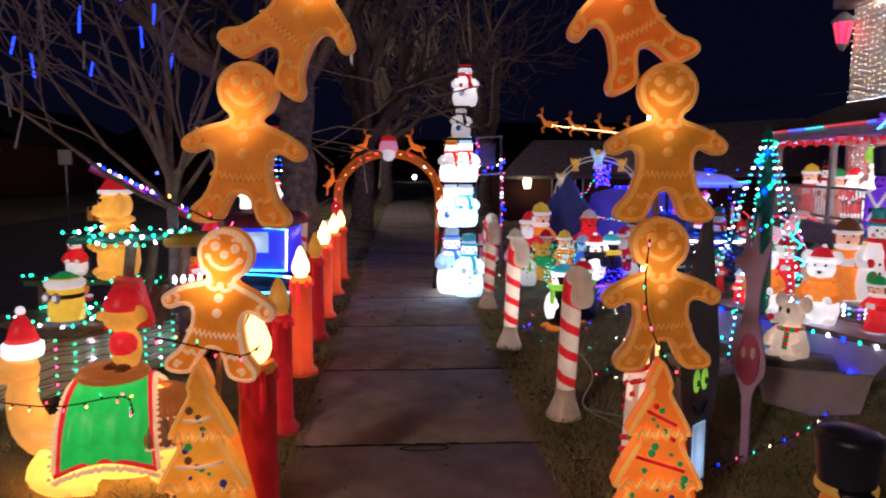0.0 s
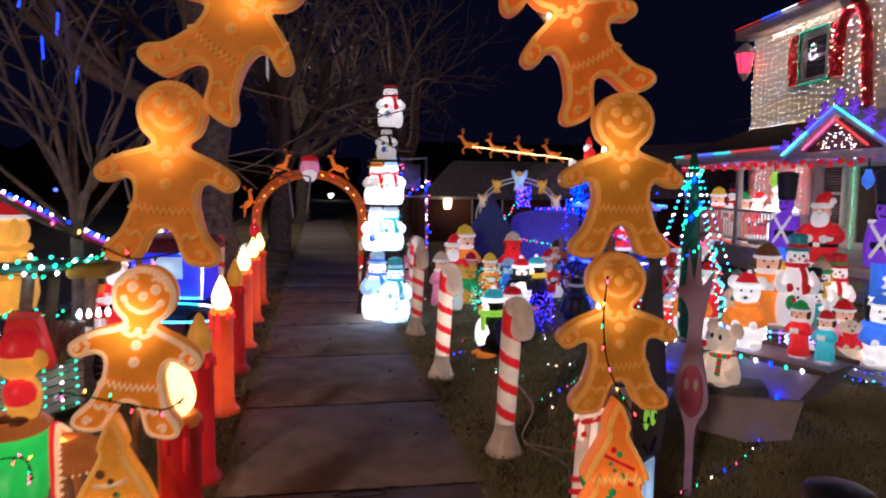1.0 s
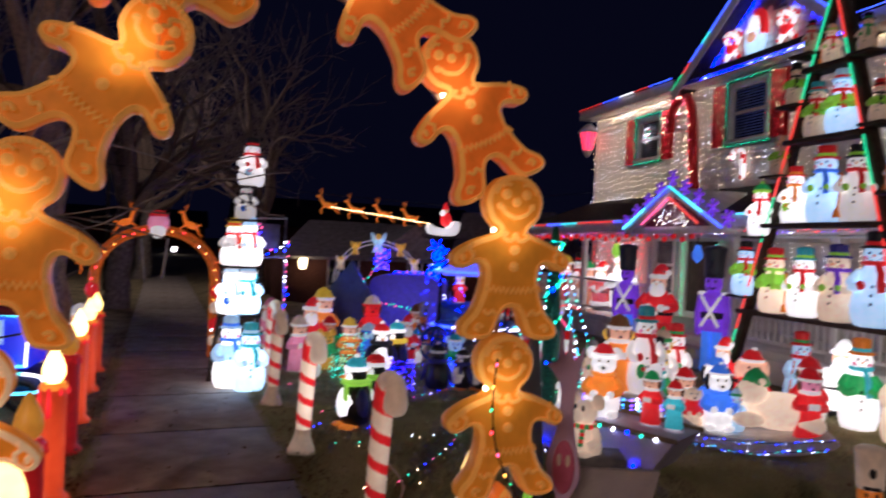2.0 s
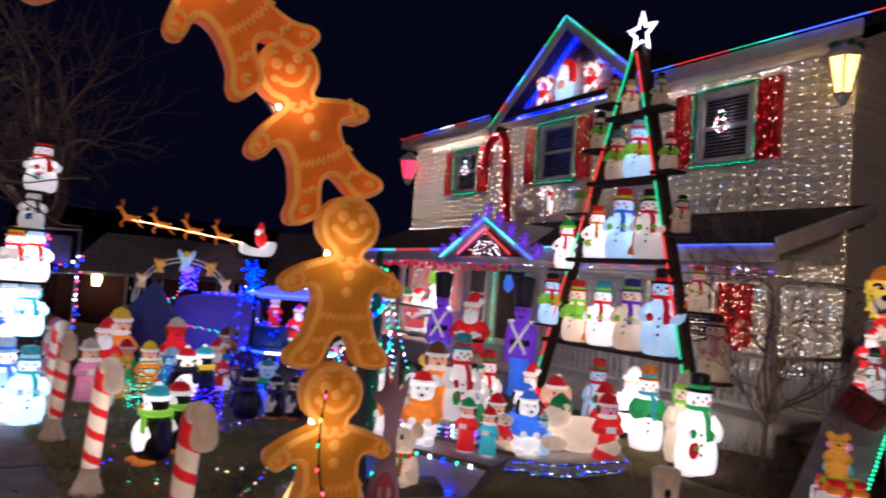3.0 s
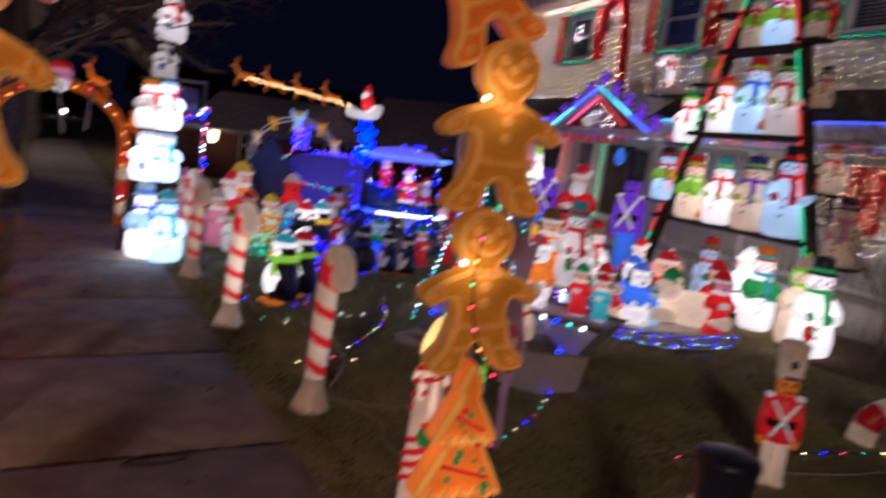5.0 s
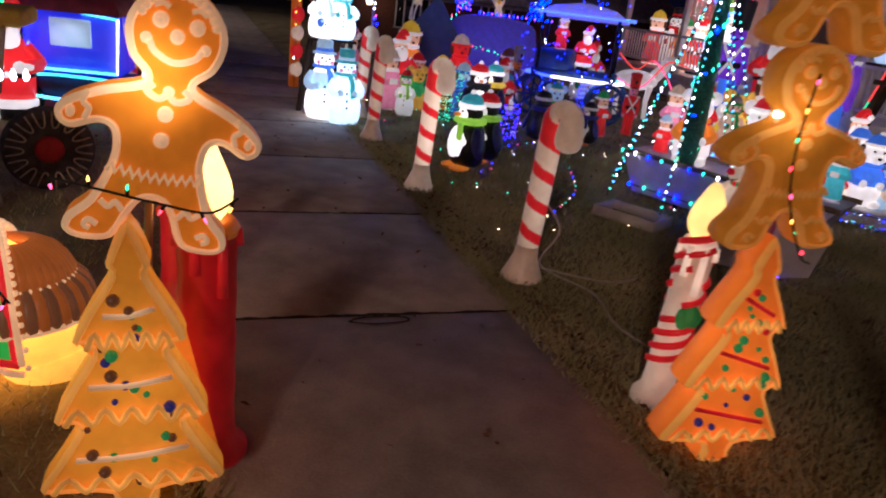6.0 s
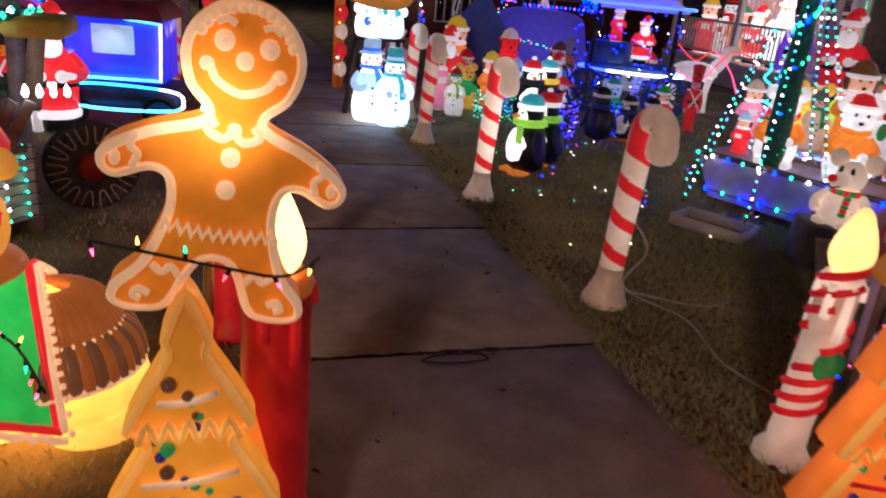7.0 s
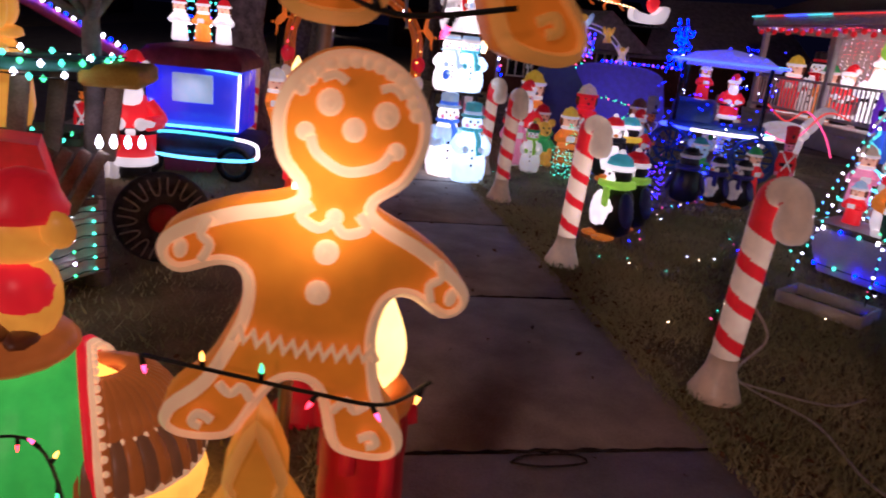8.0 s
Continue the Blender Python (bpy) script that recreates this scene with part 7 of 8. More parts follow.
light_string("arch_lights", [(x - 0.32, 8.13, z) for x, y, z in arc], ["amber", "red", "white", "amber"], "warm and red bulbs along the reindeer arch", 0.011, 0.14, None, 0.004, 3, 0.03)

# ---- reindeer and sleigh strung on a wire ----
for k, (x, z) in enumerate(((3.63, 2.4), (4.35, 2.32), (5.1, 2.26), (5.85, 2.2))):
    bm = bmesh.new()
    deer_mesh(bm, Matrix.Diagonal((-0.85, 0.85, 0.85, 1)))
    bmesh.ops.recalc_face_normals(bm, faces=bm.faces[:])
    finish("flying_reindeer", bm, [plastic("orange", 0.35)], pose(x, 15, z, 0, 0, 0), "lit brown reindeer strung on an overhead wire", "reindeer", "sleigh team")
bm = bmesh.new()
slab(bm, [(p.x, p.z) for p in spline([(-0.42, 0, 0.35), (-0.38, 0, 0.12), (0, 0, 0.06), (0.35, 0, 0.1), (0.45, 0, 0.4), (0.3, 0, 0.45), (0.1, 0, 0.26), (-0.25, 0, 0.28)], 4, True)], -0.16, 0.16, 0)
for s in (-0.15, 0.15):
    tube(bm, spline([(-0.48, s, 0.1), (-0.4, s, -0.02), (0.4, s, -0.02)], 4), 0.018, 1, 5)
ball(bm, (0.08, 0, 0.5), (0.15, 0.14, 0.2), 2)
ball(bm, (0.05, 0, 0.72), (0.09, 0.09, 0.1), 3)
lathe(bm, [(0.09, 0), (0.06, 0.12), (0.01, 0.2)], 2, 10, (0.06, 0, 0.76))
ball(bm, (-0.02, -0.02, 0.66), (0.07, 0.08, 0.09), 0)
finish("flying_sleigh", bm, [plastic("white", 1.1), METAL, plastic("red", 0.9), plastic("skin", 0.6)], pose(6.75, 15, 1.98), "lit white sleigh with red-robed rider on a wire", "sleigh", "sleigh team")
bm = bmesh.new()
tube(bm, [(-1.5, 15.2, 3.3), (3.0, 15, 2.95), (6.7, 15, 2.85), (10.6, 13.2, 3.4)], 0.008, 0, 5)
for x in (3.63, 4.35, 5.1, 5.85, 6.4, 7.05):
    tube(bm, [(x, 15, 2.45), (x, 15, 2.9)], 0.004, 0, 4)
tagged(part("overhead_wire", bm, METAL), "thin black wire carrying the reindeer team", "wire")
light_string("sleigh_reins", line((3.7, 14.93, 2.62), (6.35, 14.93, 2.34), 6), ["warm", "amber"], "warm light string along the reindeer reins", 0.016, 0.05, None, 0.008)

# ---- blue lit carriage, horse, huts ----
cg = empty("lit_carriage", pose(4.2, 7.1, 0, 0, 0, -35), "open carriage covered in deep blue lights", "carriage")
bm = bmesh.new()
box(bm, (0, 0, 0.62), (1.15, 0.6, 0.12), 0, None, 0.03)
box(bm, (-0.3, 0, 0.78), (0.5, 0.56, 0.3), 0, None, 0.04)
part("body", bm, BLUEPAINT, cg)
bm = bmesh.new()
lathe(bm, [(0.6, 1.34), (0.62, 1.38), (0.42, 1.5), (0.05, 1.56)], 0, 16, sy=0.6)
part("roof", bm, plastic("lavender", 0.4), cg)
for x in (-0.5, 0.5):
    for y in (-0.27, 0.27):
        bm = bmesh.new()
        tube(bm, [(x, y, 0.6), (x, y, 1.4)], 0.025, 0, 6)
        part("post", bm, METAL, cg)
        bm = bmesh.new()
        tube(bm, [(x * 1.0 + 0.26 * math.cos(a), y * 1.2, 0.3 + 0.26 * math.sin(a)) for a in (2 * math.pi * k / 16 for k in range(16))], 0.03, 0, 6, True)
        for k in range(4):
            a = math.pi * k / 4
            tube(bm, [(x - 0.25 * math.cos(a), y * 1.2, 0.3 - 0.25 * math.sin(a)), (x + 0.25 * math.cos(a), y * 1.2, 0.3 + 0.25 * math.sin(a))], 0.013, 0, 5)
        part("wheel", bm, BLUEPAINT, cg)
M5 = pose(4.2, 7.1, 0, 0, 0, -35)
for zz, c in ((1.4, ["cyan", "blue"]), (0.58, ["cyan", "blue", "white"])):
    rope_light("carriage_rope_light", [(0.68 * math.cos(a), 0.42 * math.sin(a), zz) for a in (2 * math.pi * k / 32 for k in range(33))], c, 0.02, "cyan rope light round the carriage", M5)
pts = [(rnd.uniform(-0.75, 0.6), rnd.uniform(-0.4, -0.25), rnd.uniform(0.35, 1.6)) for _ in range(130)]
bm = bmesh.new()
bulbs(bm, pts, 0.007, [0, 0, 0, 0, 0, 1], 3)
ob = part("carriage_lights", bm, [BULB["blue"], BULB["white"]], smooth=False)
ob.matrix_basis = M5
tagged(ob, "deep blue lights netted over the carriage", "string lights", "", "stuff")
light_string("carriage_crown_lights", [(-0.6 + 0.05 * math.cos(k), -0.1 + 0.2 * math.sin(k * 1.3), 1.3 + 0.02 * k) for k in range(26)], ["blue"], "blue light garland at the carriage head", 0.014, 0.04, M5, 0.01, 0, 0.08)
santa(M5 @ pose(0.1, -0.05, 0.68, 0, 0, 20), 0.6, 0.7)
caroler(M5 @ pose(-0.25, -0.05, 0.93, 0, 0, 20), 0.45, "red", "white", 0.6)
bm = bmesh.new()
ball(bm, (0, 0, 0.75), (0.45, 0.17, 0.2))
tube(bm, spline([(-0.35, 0, 0.85), (-0.5, 0, 1.05), (-0.52, 0, 1.2)], 4), [0.13, 0.125, 0.12, 0.115, 0.11, 0.105, 0.1, 0.1, 0.09], 0, 8)
ball(bm, (-0.62, 0, 1.2), (0.17, 0.08, 0.09))
for x in (-0.3, 0.3):
    for y in (-0.09, 0.09):
        tube(bm, [(x, y, 0.65), (x + 0.03, y, 0.35), (x, y, 0.0)], [0.07, 0.05, 0.045], 0, 7)
finish("horse_figure", bm, [plastic("white", 0.45)], pose(5.6, 7.7, 0, 0, 0, 145) @ Matrix.Scale(0.75, 4), "white plastic horse drawing the lit carriage", "horse")
rope_light("horse_harness_light", spline([(5.1, 7.5, 0.95), (5.3, 7.3, 0.75), (5.5, 7.2, 0.9), (5.75, 7.1, 0.65), (5.9, 7.05, 0.35)], 6), ["red", "pink"], 0.011, "red rope light harness on the horse", None)
rope_light("horse_harness_light", spline([(5.1, 7.5, 0.6), (5.4, 7.25, 0.5), (5.7, 7.1, 0.9), (6.0, 7.0, 0.85)], 6), ["pink", "red"], 0.011, "pink rope light along the horse", None)
hut = empty("blue_hut", pose(2.85, 9.5, 0, 0, 0, -18), "blue painted plywood hut with steep roof", "hut")
bm = bmesh.new()
slab(bm, [(-0.36, 0), (0.36, 0), (0.36, 0.85), (0.02, 1.38), (-0.36, 0.9)], -0.3, 0.3, 0)
part("front", bm, BLUEPAINT, hut)
bm = bmesh.new()
prism(bm, (-0.42, -0.34, 0.86), (0.02, -0.34, 1.44), (0.02, 0.34, 1.44), (-0.42, 0.34, 0.86), 0.04)
prism(bm, (0.02, -0.34, 1.44), (0.42, -0.34, 0.8), (0.42, 0.34, 0.8), (0.02, 0.34, 1.44), 0.04)
part("roof", bm, BLUEPAINT, hut, "", False)
light_string("hut_lights", line((3.75, 9.4, 0.05), (4.0, 9.1, 0.6), 3) + line((2.85, 9.3, 0.85), (3.25, 9.2, 1.4), 3), ["teal", "pink", "green"], "coloured lights at the hut edge", 0.012, 0.06, None, 0.003, 3, 0.02)
bm = bmesh.new()
slab(bm, [(p.x, p.z) for p in spline([(-0.75, 0, 0.0), (-0.8, 0, 0.9), (-0.6, 0, 1.12), (0, 0, 1.16), (0.6, 0, 1.1), (0.8, 0, 0.85), (0.75, 0, 0.0)], 4, True)], -0.3, 0.3, 0)
# the blue light falling on the cover is put in as its own emission
finish("covered_crate", bm, [plastic("violet", 0.34, 0.5)], pose(4.5, 11.0, 0, 0, 0, -25), "large crate under a violet-blue cover with painted-in glow", "crate")
light_string("crate_lights", line((4.2, 11.1, 1.2), (5.5, 10.6, 1.2), 4), ["blue", "violet"], "blue lights along the covered crate", 0.02, 0.08, None, 0.004)
ag = empty("angel_arch", pose(4.05, 11.9, 0, 0, 0, -18), "thin white hoop with five small angels", "arch")
bm = bmesh.new()
for r in (0.85, 0.93):
    tube(bm, [(r * math.cos(a), 0, 0.9 + r * math.sin(a)) for a in (math.pi * k / 20 for k in range(21))], 0.016, 0, 6)
tube(bm, [(-0.9, 0, 0), (-0.9, 0, 0.95)], 0.02, 0, 6)
tube(bm, [(0.9, 0, 0), (0.9, 0, 0.95)], 0.02, 0, 6)
part("hoop", bm, plastic("white", 0.2), ag)
for k, a in enumerate((150, 122, 90, 58, 30)):
    bm = bmesh.new()
    s = 1.5 if k == 2 else 1.0
    c = (0.9 * math.cos(radians(a)), -0.05, 0.9 + 0.9 * math.sin(radians(a)))
    lathe(bm, [(0.08 * s, -0.16 * s), (0.03 * s, 0.03 * s)], 0, 10, c)
    ball(bm, (c[0], c[1], c[2] + 0.07 * s), 0.045 * s, 1, 8, 6)
    for q in (-1, 1):
        ball(bm, (c[0] + q * 0.07 * s, c[1] + 0.03, c[2] + 0.05 * s), (0.035 * s, 0.015, 0.09 * s), 0, 8, 6, Matrix.Rotation(q * 0.4, 4, "Y"))
    part("angel", bm, [plastic("ice" if k == 2 else "cream" if k % 2 == 0 else "gold", 0.4), plastic("gold", 0.4)], ag)
light_string("angel_lights", [(4.05 + 0.2 * math.cos(k * 2.1), 11.75, 1.2 + 0.02 * k) for k in range(24)], ["violet", "blue"], "violet lights under the angel hoop", 0.016, 0.09, None, 0, 0, 0.03)
gf = empty("tube_frame", pose(1.18, 7.5, 0), "tall grey tubular frame with small blue lights", "frame")
for x in (-0.2, 0.2):
    bm = bmesh.new()
    tube(bm, [(x, 0, 0), (x * 0.9, 0, 2.05)], 0.02, 0, 7)
    part("upright", bm, GALV, gf)
for z in (1.5, 2.05):
    bm = bmesh.new()
    tube(bm, [(-0.2, 0, z), (0.2, 0, z + 0.02)], 0.018, 0, 7)
    part("crossbar", bm, GALV, gf)
bm = bmesh.new()
box(bm, (-0.03, 0.02, 1.8), (0.26, 0.02, 0.36))
part("panel", bm, surface("violet_grey_panel", (0.12, 0.1, 0.2), (0.22, 0.2, 0.34)), gf)
light_string("frame_lights", [(0.97, 7.47, 2.05), (1.05, 7.47, 1.5), (1.38, 7.47, 1.75), (1.39, 7.47, 0.7)], ["blue", "white", "pink"], "small blue lights on the tubular frame", 0.013, 0.07, None, 0.003, 3, 0.03)
# dense background strings between the lawn figures
for k, (x, y, z, c) in enumerate(((2.0, 6.0, 0.6, ["teal", "green"]), (3.2, 5.6, 0.35, ["blue"]), (2.4, 5.2, 0.4, ["blue", "violet"]), (5.0, 8.0, 0.5, ["blue", "cyan"]), (1.95, 6.2, 0.3, ["teal"]))):
    pts = [(x + 0.16 * math.cos(q * 1.1), y + 0.16 * math.sin(q * 1.1), 0.04 + z * q / 40) for q in range(41)]
    light_string("lit_bush", pts, c, "short post wound with %s lights" % c[0], 0.005, 0.05, None, 0.004, 0, 0.03)
for k, (a, b) in enumerate((((1.2, 0.3), (3.0, 1.6)), ((1.4, 2.2), (2.6, 4.0)), ((1.3, 4.4), (3.2, 5.4)), ((2.8, 0.2), (4.6, -0.2)))):
    light_string("lawn_string", spline([(a[0], a[1], 0.05), ((a[0] + b[0]) / 2 + 0.2, (a[1] + b[1]) / 2, 0.04), (b[0], b[1], 0.05)], 8), ["pink", "teal", "warm", "blue"], "coloured fairy light string lying on the lawn", 0.006, 0.16, None, 0.003)
# pale extension cords on the lawn
for pts in ([(1.0, 1.43, 0.5), (1.15, 1.4, 0.3), (1.12, 1.5, 0.05), (1.28, 1.15, 0.02), (1.2, 0.75, 0.02), (1.25, 0.4, 0.02), (1.05, 0.2, 0.03)], [(1.12, 1.5, 0.03), (1.45, 1.3, 0.02), (1.7, 1.35, 0.02)], [(3.2, -0.1, 0.05), (3.8, -0.25, 0.03), (4.4, -0.3, 0.03)]):
    bm = bmesh.new()
    tube(bm, spline(pts, 8), 0.0065, 0, 6)
    tagged(part("extension_cord", bm, GREYCORD), "thin pale extension cord lying on the lawn", "cord")

# ---- verge: camel, tractor, wagon ----
bm = bmesh.new()
M = [plastic("amber", 1.7, 0.35, 2.6), plastic("leafgreen", 0.8), plastic("red", 0.8), plastic("umber", 0.7), plastic("icing", 0.7), plastic("black", 0), plastic("white", 1.8), plastic("glaze", 0.75), plastic("brown", 0.5)]
lathe(bm, [(0.24, 0), (0.33, 0.05), (0.37, 0.14), (0.36, 0.22), (0.3, 0.34), (0.16, 0.44), (0.1, 0.46)], 0, 24, (0.02, 0, 0.04), 0.62)


def cloth(x, w):
    """A point of the draped saddle cloth: x along the back, w from hem to hem."""
    c0 = max(0.0, math.cos(w * math.pi / 2)) ** 0.75
    fold = 0.011 * math.sin(9 * x * 6.28 + 2.2 * w) * abs(w) ** 1.5 + 0.012 * math.sin(7 * w + 14 * x) * (1 - abs(w))
    y = (0.262 + fold) * math.sin(w * math.pi / 2) * (1.0 - 0.1 * (1 - abs(w)))
    return Vector((-0.04 + x * (0.175 + 0.055 * abs(w)), y, 0.185 + 0.385 * c0 - 0.05 * x * x + 0.03 * abs(x) * (1 - abs(w))))


NX, NW = 22, 36
grid = [[bm.verts.new(cloth(-1 + 2 * i / NX, -1 + 2 * j / NW)) for i in range(NX + 1)] for j in range(NW + 1)]
for j in range(NW):
    for i in range(NX):
        bm.faces.new((grid[j][i], grid[j][i + 1], grid[j + 1][i + 1], grid[j + 1][i])).material_index = 1
for x, rad, slot in ((-1.0, 0.014, 2), (1.0, 0.014, 2), (-1.08, 0.012, 4), (1.08, 0.012, 4)):
    tube(bm, [cloth(x, -1 + 2 * k / 40) + Vector((0, 0, 0.004)) for k in range(41)], rad, slot, 6)
for w in (-1.0, 1.0):
    tube(bm, [cloth(-1.05 + 2.1 * k / 20, w) for k in range(21)], 0.013, 2, 6)
    tube(bm, [cloth(-1.1 + 2.2 * k / 30, w) + Vector((0, 0.008 * w, -0.03 - 0.008 * (k % 2))) for k in range(31)], 0.013, 4, 6)
for k in range(34):
    for x in (-1.16, 1.16):
        ball(bm, cloth(x, -1 + 2 * k / 33), (0.011, 0.011, 0.011), 4, 6, 5)
# ribbed pack of overlapping flaps behind the saddle
for z0, z1, r0, r1, slot in ((0.36, 0.48, 0.2, 0.07, 3), (0.23, 0.375, 0.262, 0.185, 8)):
    for k in range(25):
        a0 = math.pi * (k - 12) / 22
        tube(bm, spline([(0.17 + r1 * math.cos(a0), 0.92 * r1 * math.sin(a0), z1), (0.17 + (r0 * 0.6 + r1 * 0.45) * math.cos(a0), 0.92 * (r0 * 0.6 + r1 * 0.45) * math.sin(a0), (z0 + z1) / 2 + 0.02), (0.17 + r0 * math.cos(a0), 0.92 * r0 * math.sin(a0), z0)], 3), [0.014, 0.018, 0.022, 0.025, 0.027, 0.028, 0.024], slot if k % 2 else 3, 6)
    tube(bm, [(0.17 + (r0 + 0.012) * math.cos(q), 0.92 * (r0 + 0.012) * math.sin(q), z0) for q in (math.pi * (k / 12 - 0.5) * 1.15 for k in range(13))], 0.013, 4, 6)
ball(bm, (0.12, 0, 0.3), (0.19, 0.2, 0.16), 3, 18, 12)
ball(bm, (0.21, 0, 0.15), (0.25, 0.25, 0.14), 0, 20, 12)
for s in (-1, 1):
    ball(bm, (-0.26, s * 0.14, 0.05), (0.16, 0.09, 0.06), 0, 12, 7)
    ball(bm, (0.28, s * 0.15, 0.06), (0.15, 0.09, 0.07), 0, 12, 7)
    tube(bm, spline([(-0.34, s * 0.16, 0.2), (-0.4, s * 0.17, 0.1), (-0.3, s * 0.19, 0.04), (-0.12, s * 0.2, 0.035)], 4), 0.05, 0, 8)
lathe(bm, [(0.17, 0), (0.19, 0.02), (0.17, 0.05), (0.12, 0.07)], 3, 16, (-0.05, 0, 0.545))
tube(bm, spline([(-0.3, 0, 0.22), (-0.45, 0, 0.28), (-0.5, 0, 0.45), (-0.48, 0, 0.58)], 5), [0.13, 0.125, 0.12, 0.115, 0.11, 0.1, 0.095, 0.09, 0.085, 0.08, 0.075, 0.075, 0.07, 0.07, 0.07, 0.065], 7, 12)
ball(bm, (-0.54, 0, 0.62), (0.14, 0.085, 0.085), 7, 12, 8)
ball(bm, (-0.65, 0, 0.59), (0.07, 0.06, 0.045), 4, 10, 7)
tube(bm, [(-0.66, -0.055, 0.585), (-0.58, -0.085, 0.58)], 0.008, 5, 5)
lathe(bm, [(0.09, 0), (0.1, 0.02), (0.1, 0.07), (0.08, 0.08)], 6, 12, (-0.48, 0, 0.68))
lathe(bm, [(0.085, 0.07), (0.05, 0.17), (0.012, 0.23)], 2, 12, (-0.48, 0, 0.68))
ball(bm, (-0.48, 0, 0.92), 0.025, 6, 8, 6)
finish("camel_figure", bm, M, pose(-1.58, 0.68, 0, 0, 0, 8), "glowing kneeling camel figure with green saddle cloth", "animal figure", "light-up figures")
bm = bmesh.new()
ball(bm, (0, 0, 0.14), (0.105, 0.1, 0.15), 0)
ball(bm, (0, -0.03, 0.17), (0.1, 0.085, 0.1), 1)
ball(bm, (-0.02, 0, 0.36), (0.13, 0.115, 0.12), 0)
ball(bm, (-0.15, 0, 0.35), (0.06, 0.05, 0.035), 0, 8, 6)
ball(bm, (0.13, -0.05, 0.38), (0.06, 0.025, 0.06), 0, 8, 6)
lathe(bm, [(0.13, 0.4), (0.135, 0.43), (0.1, 0.5), (0.08, 0.53), (0.02, 0.55)], 1, 12)
ball(bm, (-0.07, -0.085, 0.375), 0.012, 2, 6, 5)
for s in (-1, 1):
    ball(bm, (0.04 * s - 0.03, -0.07, 0.02), (0.05, 0.08, 0.035), 2, 8, 6)
finish("elf_figure", bm, [plastic("amber", 0.5), plastic("red", 0.6), plastic("brown", 0.05)], pose(-1.55, 0.66, 0.595, 0, 0, -10) @ Matrix.Diagonal((0.78, 0.78, 0.8, 1)), "small elf figure in red seated on the camel", "christmas figure", "light-up figures")

tr = empty("wooden_tractor", pose(-2.05, 2.1, 0, 0, 0, 0), "homemade wooden tractor draped with green lights", "tractor")
P0, P1 = Vector((-0.75, -0.95, 0)), Vector((0.2, 0.35, 0))
ang = math.atan2((P1 - P0).y, (P1 - P0).x)
PALE = surface("pale_painted_board", (0.55, 0.48, 0.44), (0.75, 0.68, 0.62), 5, 0.7, piece=0.1)
for k in range(4):
    bm = bmesh.new()
    box(bm, ((P0 + P1) / 2 + Vector((0, 0, 0.17 + 0.098 * k))), ((P1 - P0).length, 0.03, 0.092), 0, Matrix.Rotation(ang, 4, "Z"), 0.004)
    part("side_board", bm, PALE, tr)
bm = bmesh.new()
box(bm, (-0.5, 0.25, 0.5), (0.9, 1.1, 0.04), 0, Matrix.Rotation(ang, 4, "Z"))
part("deck", bm, WOOD, tr)
for x, y, z, l in ((0.02, 0.35, 0.9, 0.5), (-0.08, 0.15, 0.85, 0.5), (0.24, 0.45, 0.88, 0.44)):
    bm = bmesh.new()
    box(bm, (x, y, z), (0.075, 0.04, l), 0, Matrix.Rotation(0.14, 4, "Y"))
    part("post", bm, WOOD, tr)
bm = bmesh.new()
box(bm, (-0.12, 0.3, 1.12), (0.75, 0.4, 0.05), 0, Matrix.Rotation(-0.05, 4, "Y"), 0.015)
part("canopy", bm, surface("teal_painted_ply", (0.02, 0.14, 0.12), (0.06, 0.3, 0.25), 6), tr, "teal painted canopy board")
bm = bmesh.new()
box(bm, (0.32, 0.3, 1.1), (0.26, 0.4, 0.09), 0, None, 0.02)
part("canopy_end", bm, surface("yellow_paint", (0.4, 0.28, 0.03), (0.6, 0.45, 0.08), 6), tr, "yellow canopy end")
for k in range(4):
    bm = bmesh.new()
    box(bm, (-0.02 + 0.075 * k, 0.12, 0.62), (0.05, 0.03, 0.34), 0, Matrix.Rotation(0.5, 4, "Y"))
    part("grille_slat", bm, WOOD, tr)
wh = part("wheel", (lambda b: (tube(b, [(0.33 * math.cos(a), 0, 0.33 * math.sin(a)) for a in (2 * math.pi * k / 28 for k in range(28))], 0.075, 0, 10, True), b)[1])(bmesh.new()), TYRE, tr)
wh.location, wh.rotation_euler, wh.scale = (0.39, 0.86, 0.265), (0, 0, 0.3), (0.66, 0.66, 0.66)
bm = bmesh.new()
lathe(bm, [(0.26, -0.02), (0.27, 0.0), (0.26, 0.02)], 0, 24)
bmesh.ops.rotate(bm, verts=bm.verts[:], cent=(0, 0, 0), matrix=Matrix.Rotation(math.pi / 2, 3, "X"))
part("wheel_disc", bm, TYRE, wh)
bm = bmesh.new()
ball(bm, (0, -0.05, 0), (0.13, 0.04, 0.13), 0, 16, 8)
part("hub", bm, surface("red_hub_paint", (0.25, 0.005, 0.008), (0.5, 0.02, 0.02), 8, 0.4), wh, "red hub")
for k in range(14):
    a = 2 * math.pi * k / 14
    bm = bmesh.new()
    tube(bm, spline([(0.37 * math.cos(a - 0.13), -0.07, 0.37 * math.sin(a - 0.13)), (0.25 * math.cos(a - 0.1), -0.085, 0.25 * math.sin(a - 0.1)), (0.22 * math.cos(a), -0.085, 0.22 * math.sin(a)), (0.25 * math.cos(a + 0.1), -0.085, 0.25 * math.sin(a + 0.1)), (0.37 * math.cos(a + 0.13), -0.07, 0.37 * math.sin(a + 0.13))], 5), 0.009, 0, 5)
    part("tread_loop", bm, surface("pale_rope", (0.3, 0.24, 0.18), (0.45, 0.38, 0.3), 20), wh)
bm = bmesh.new()
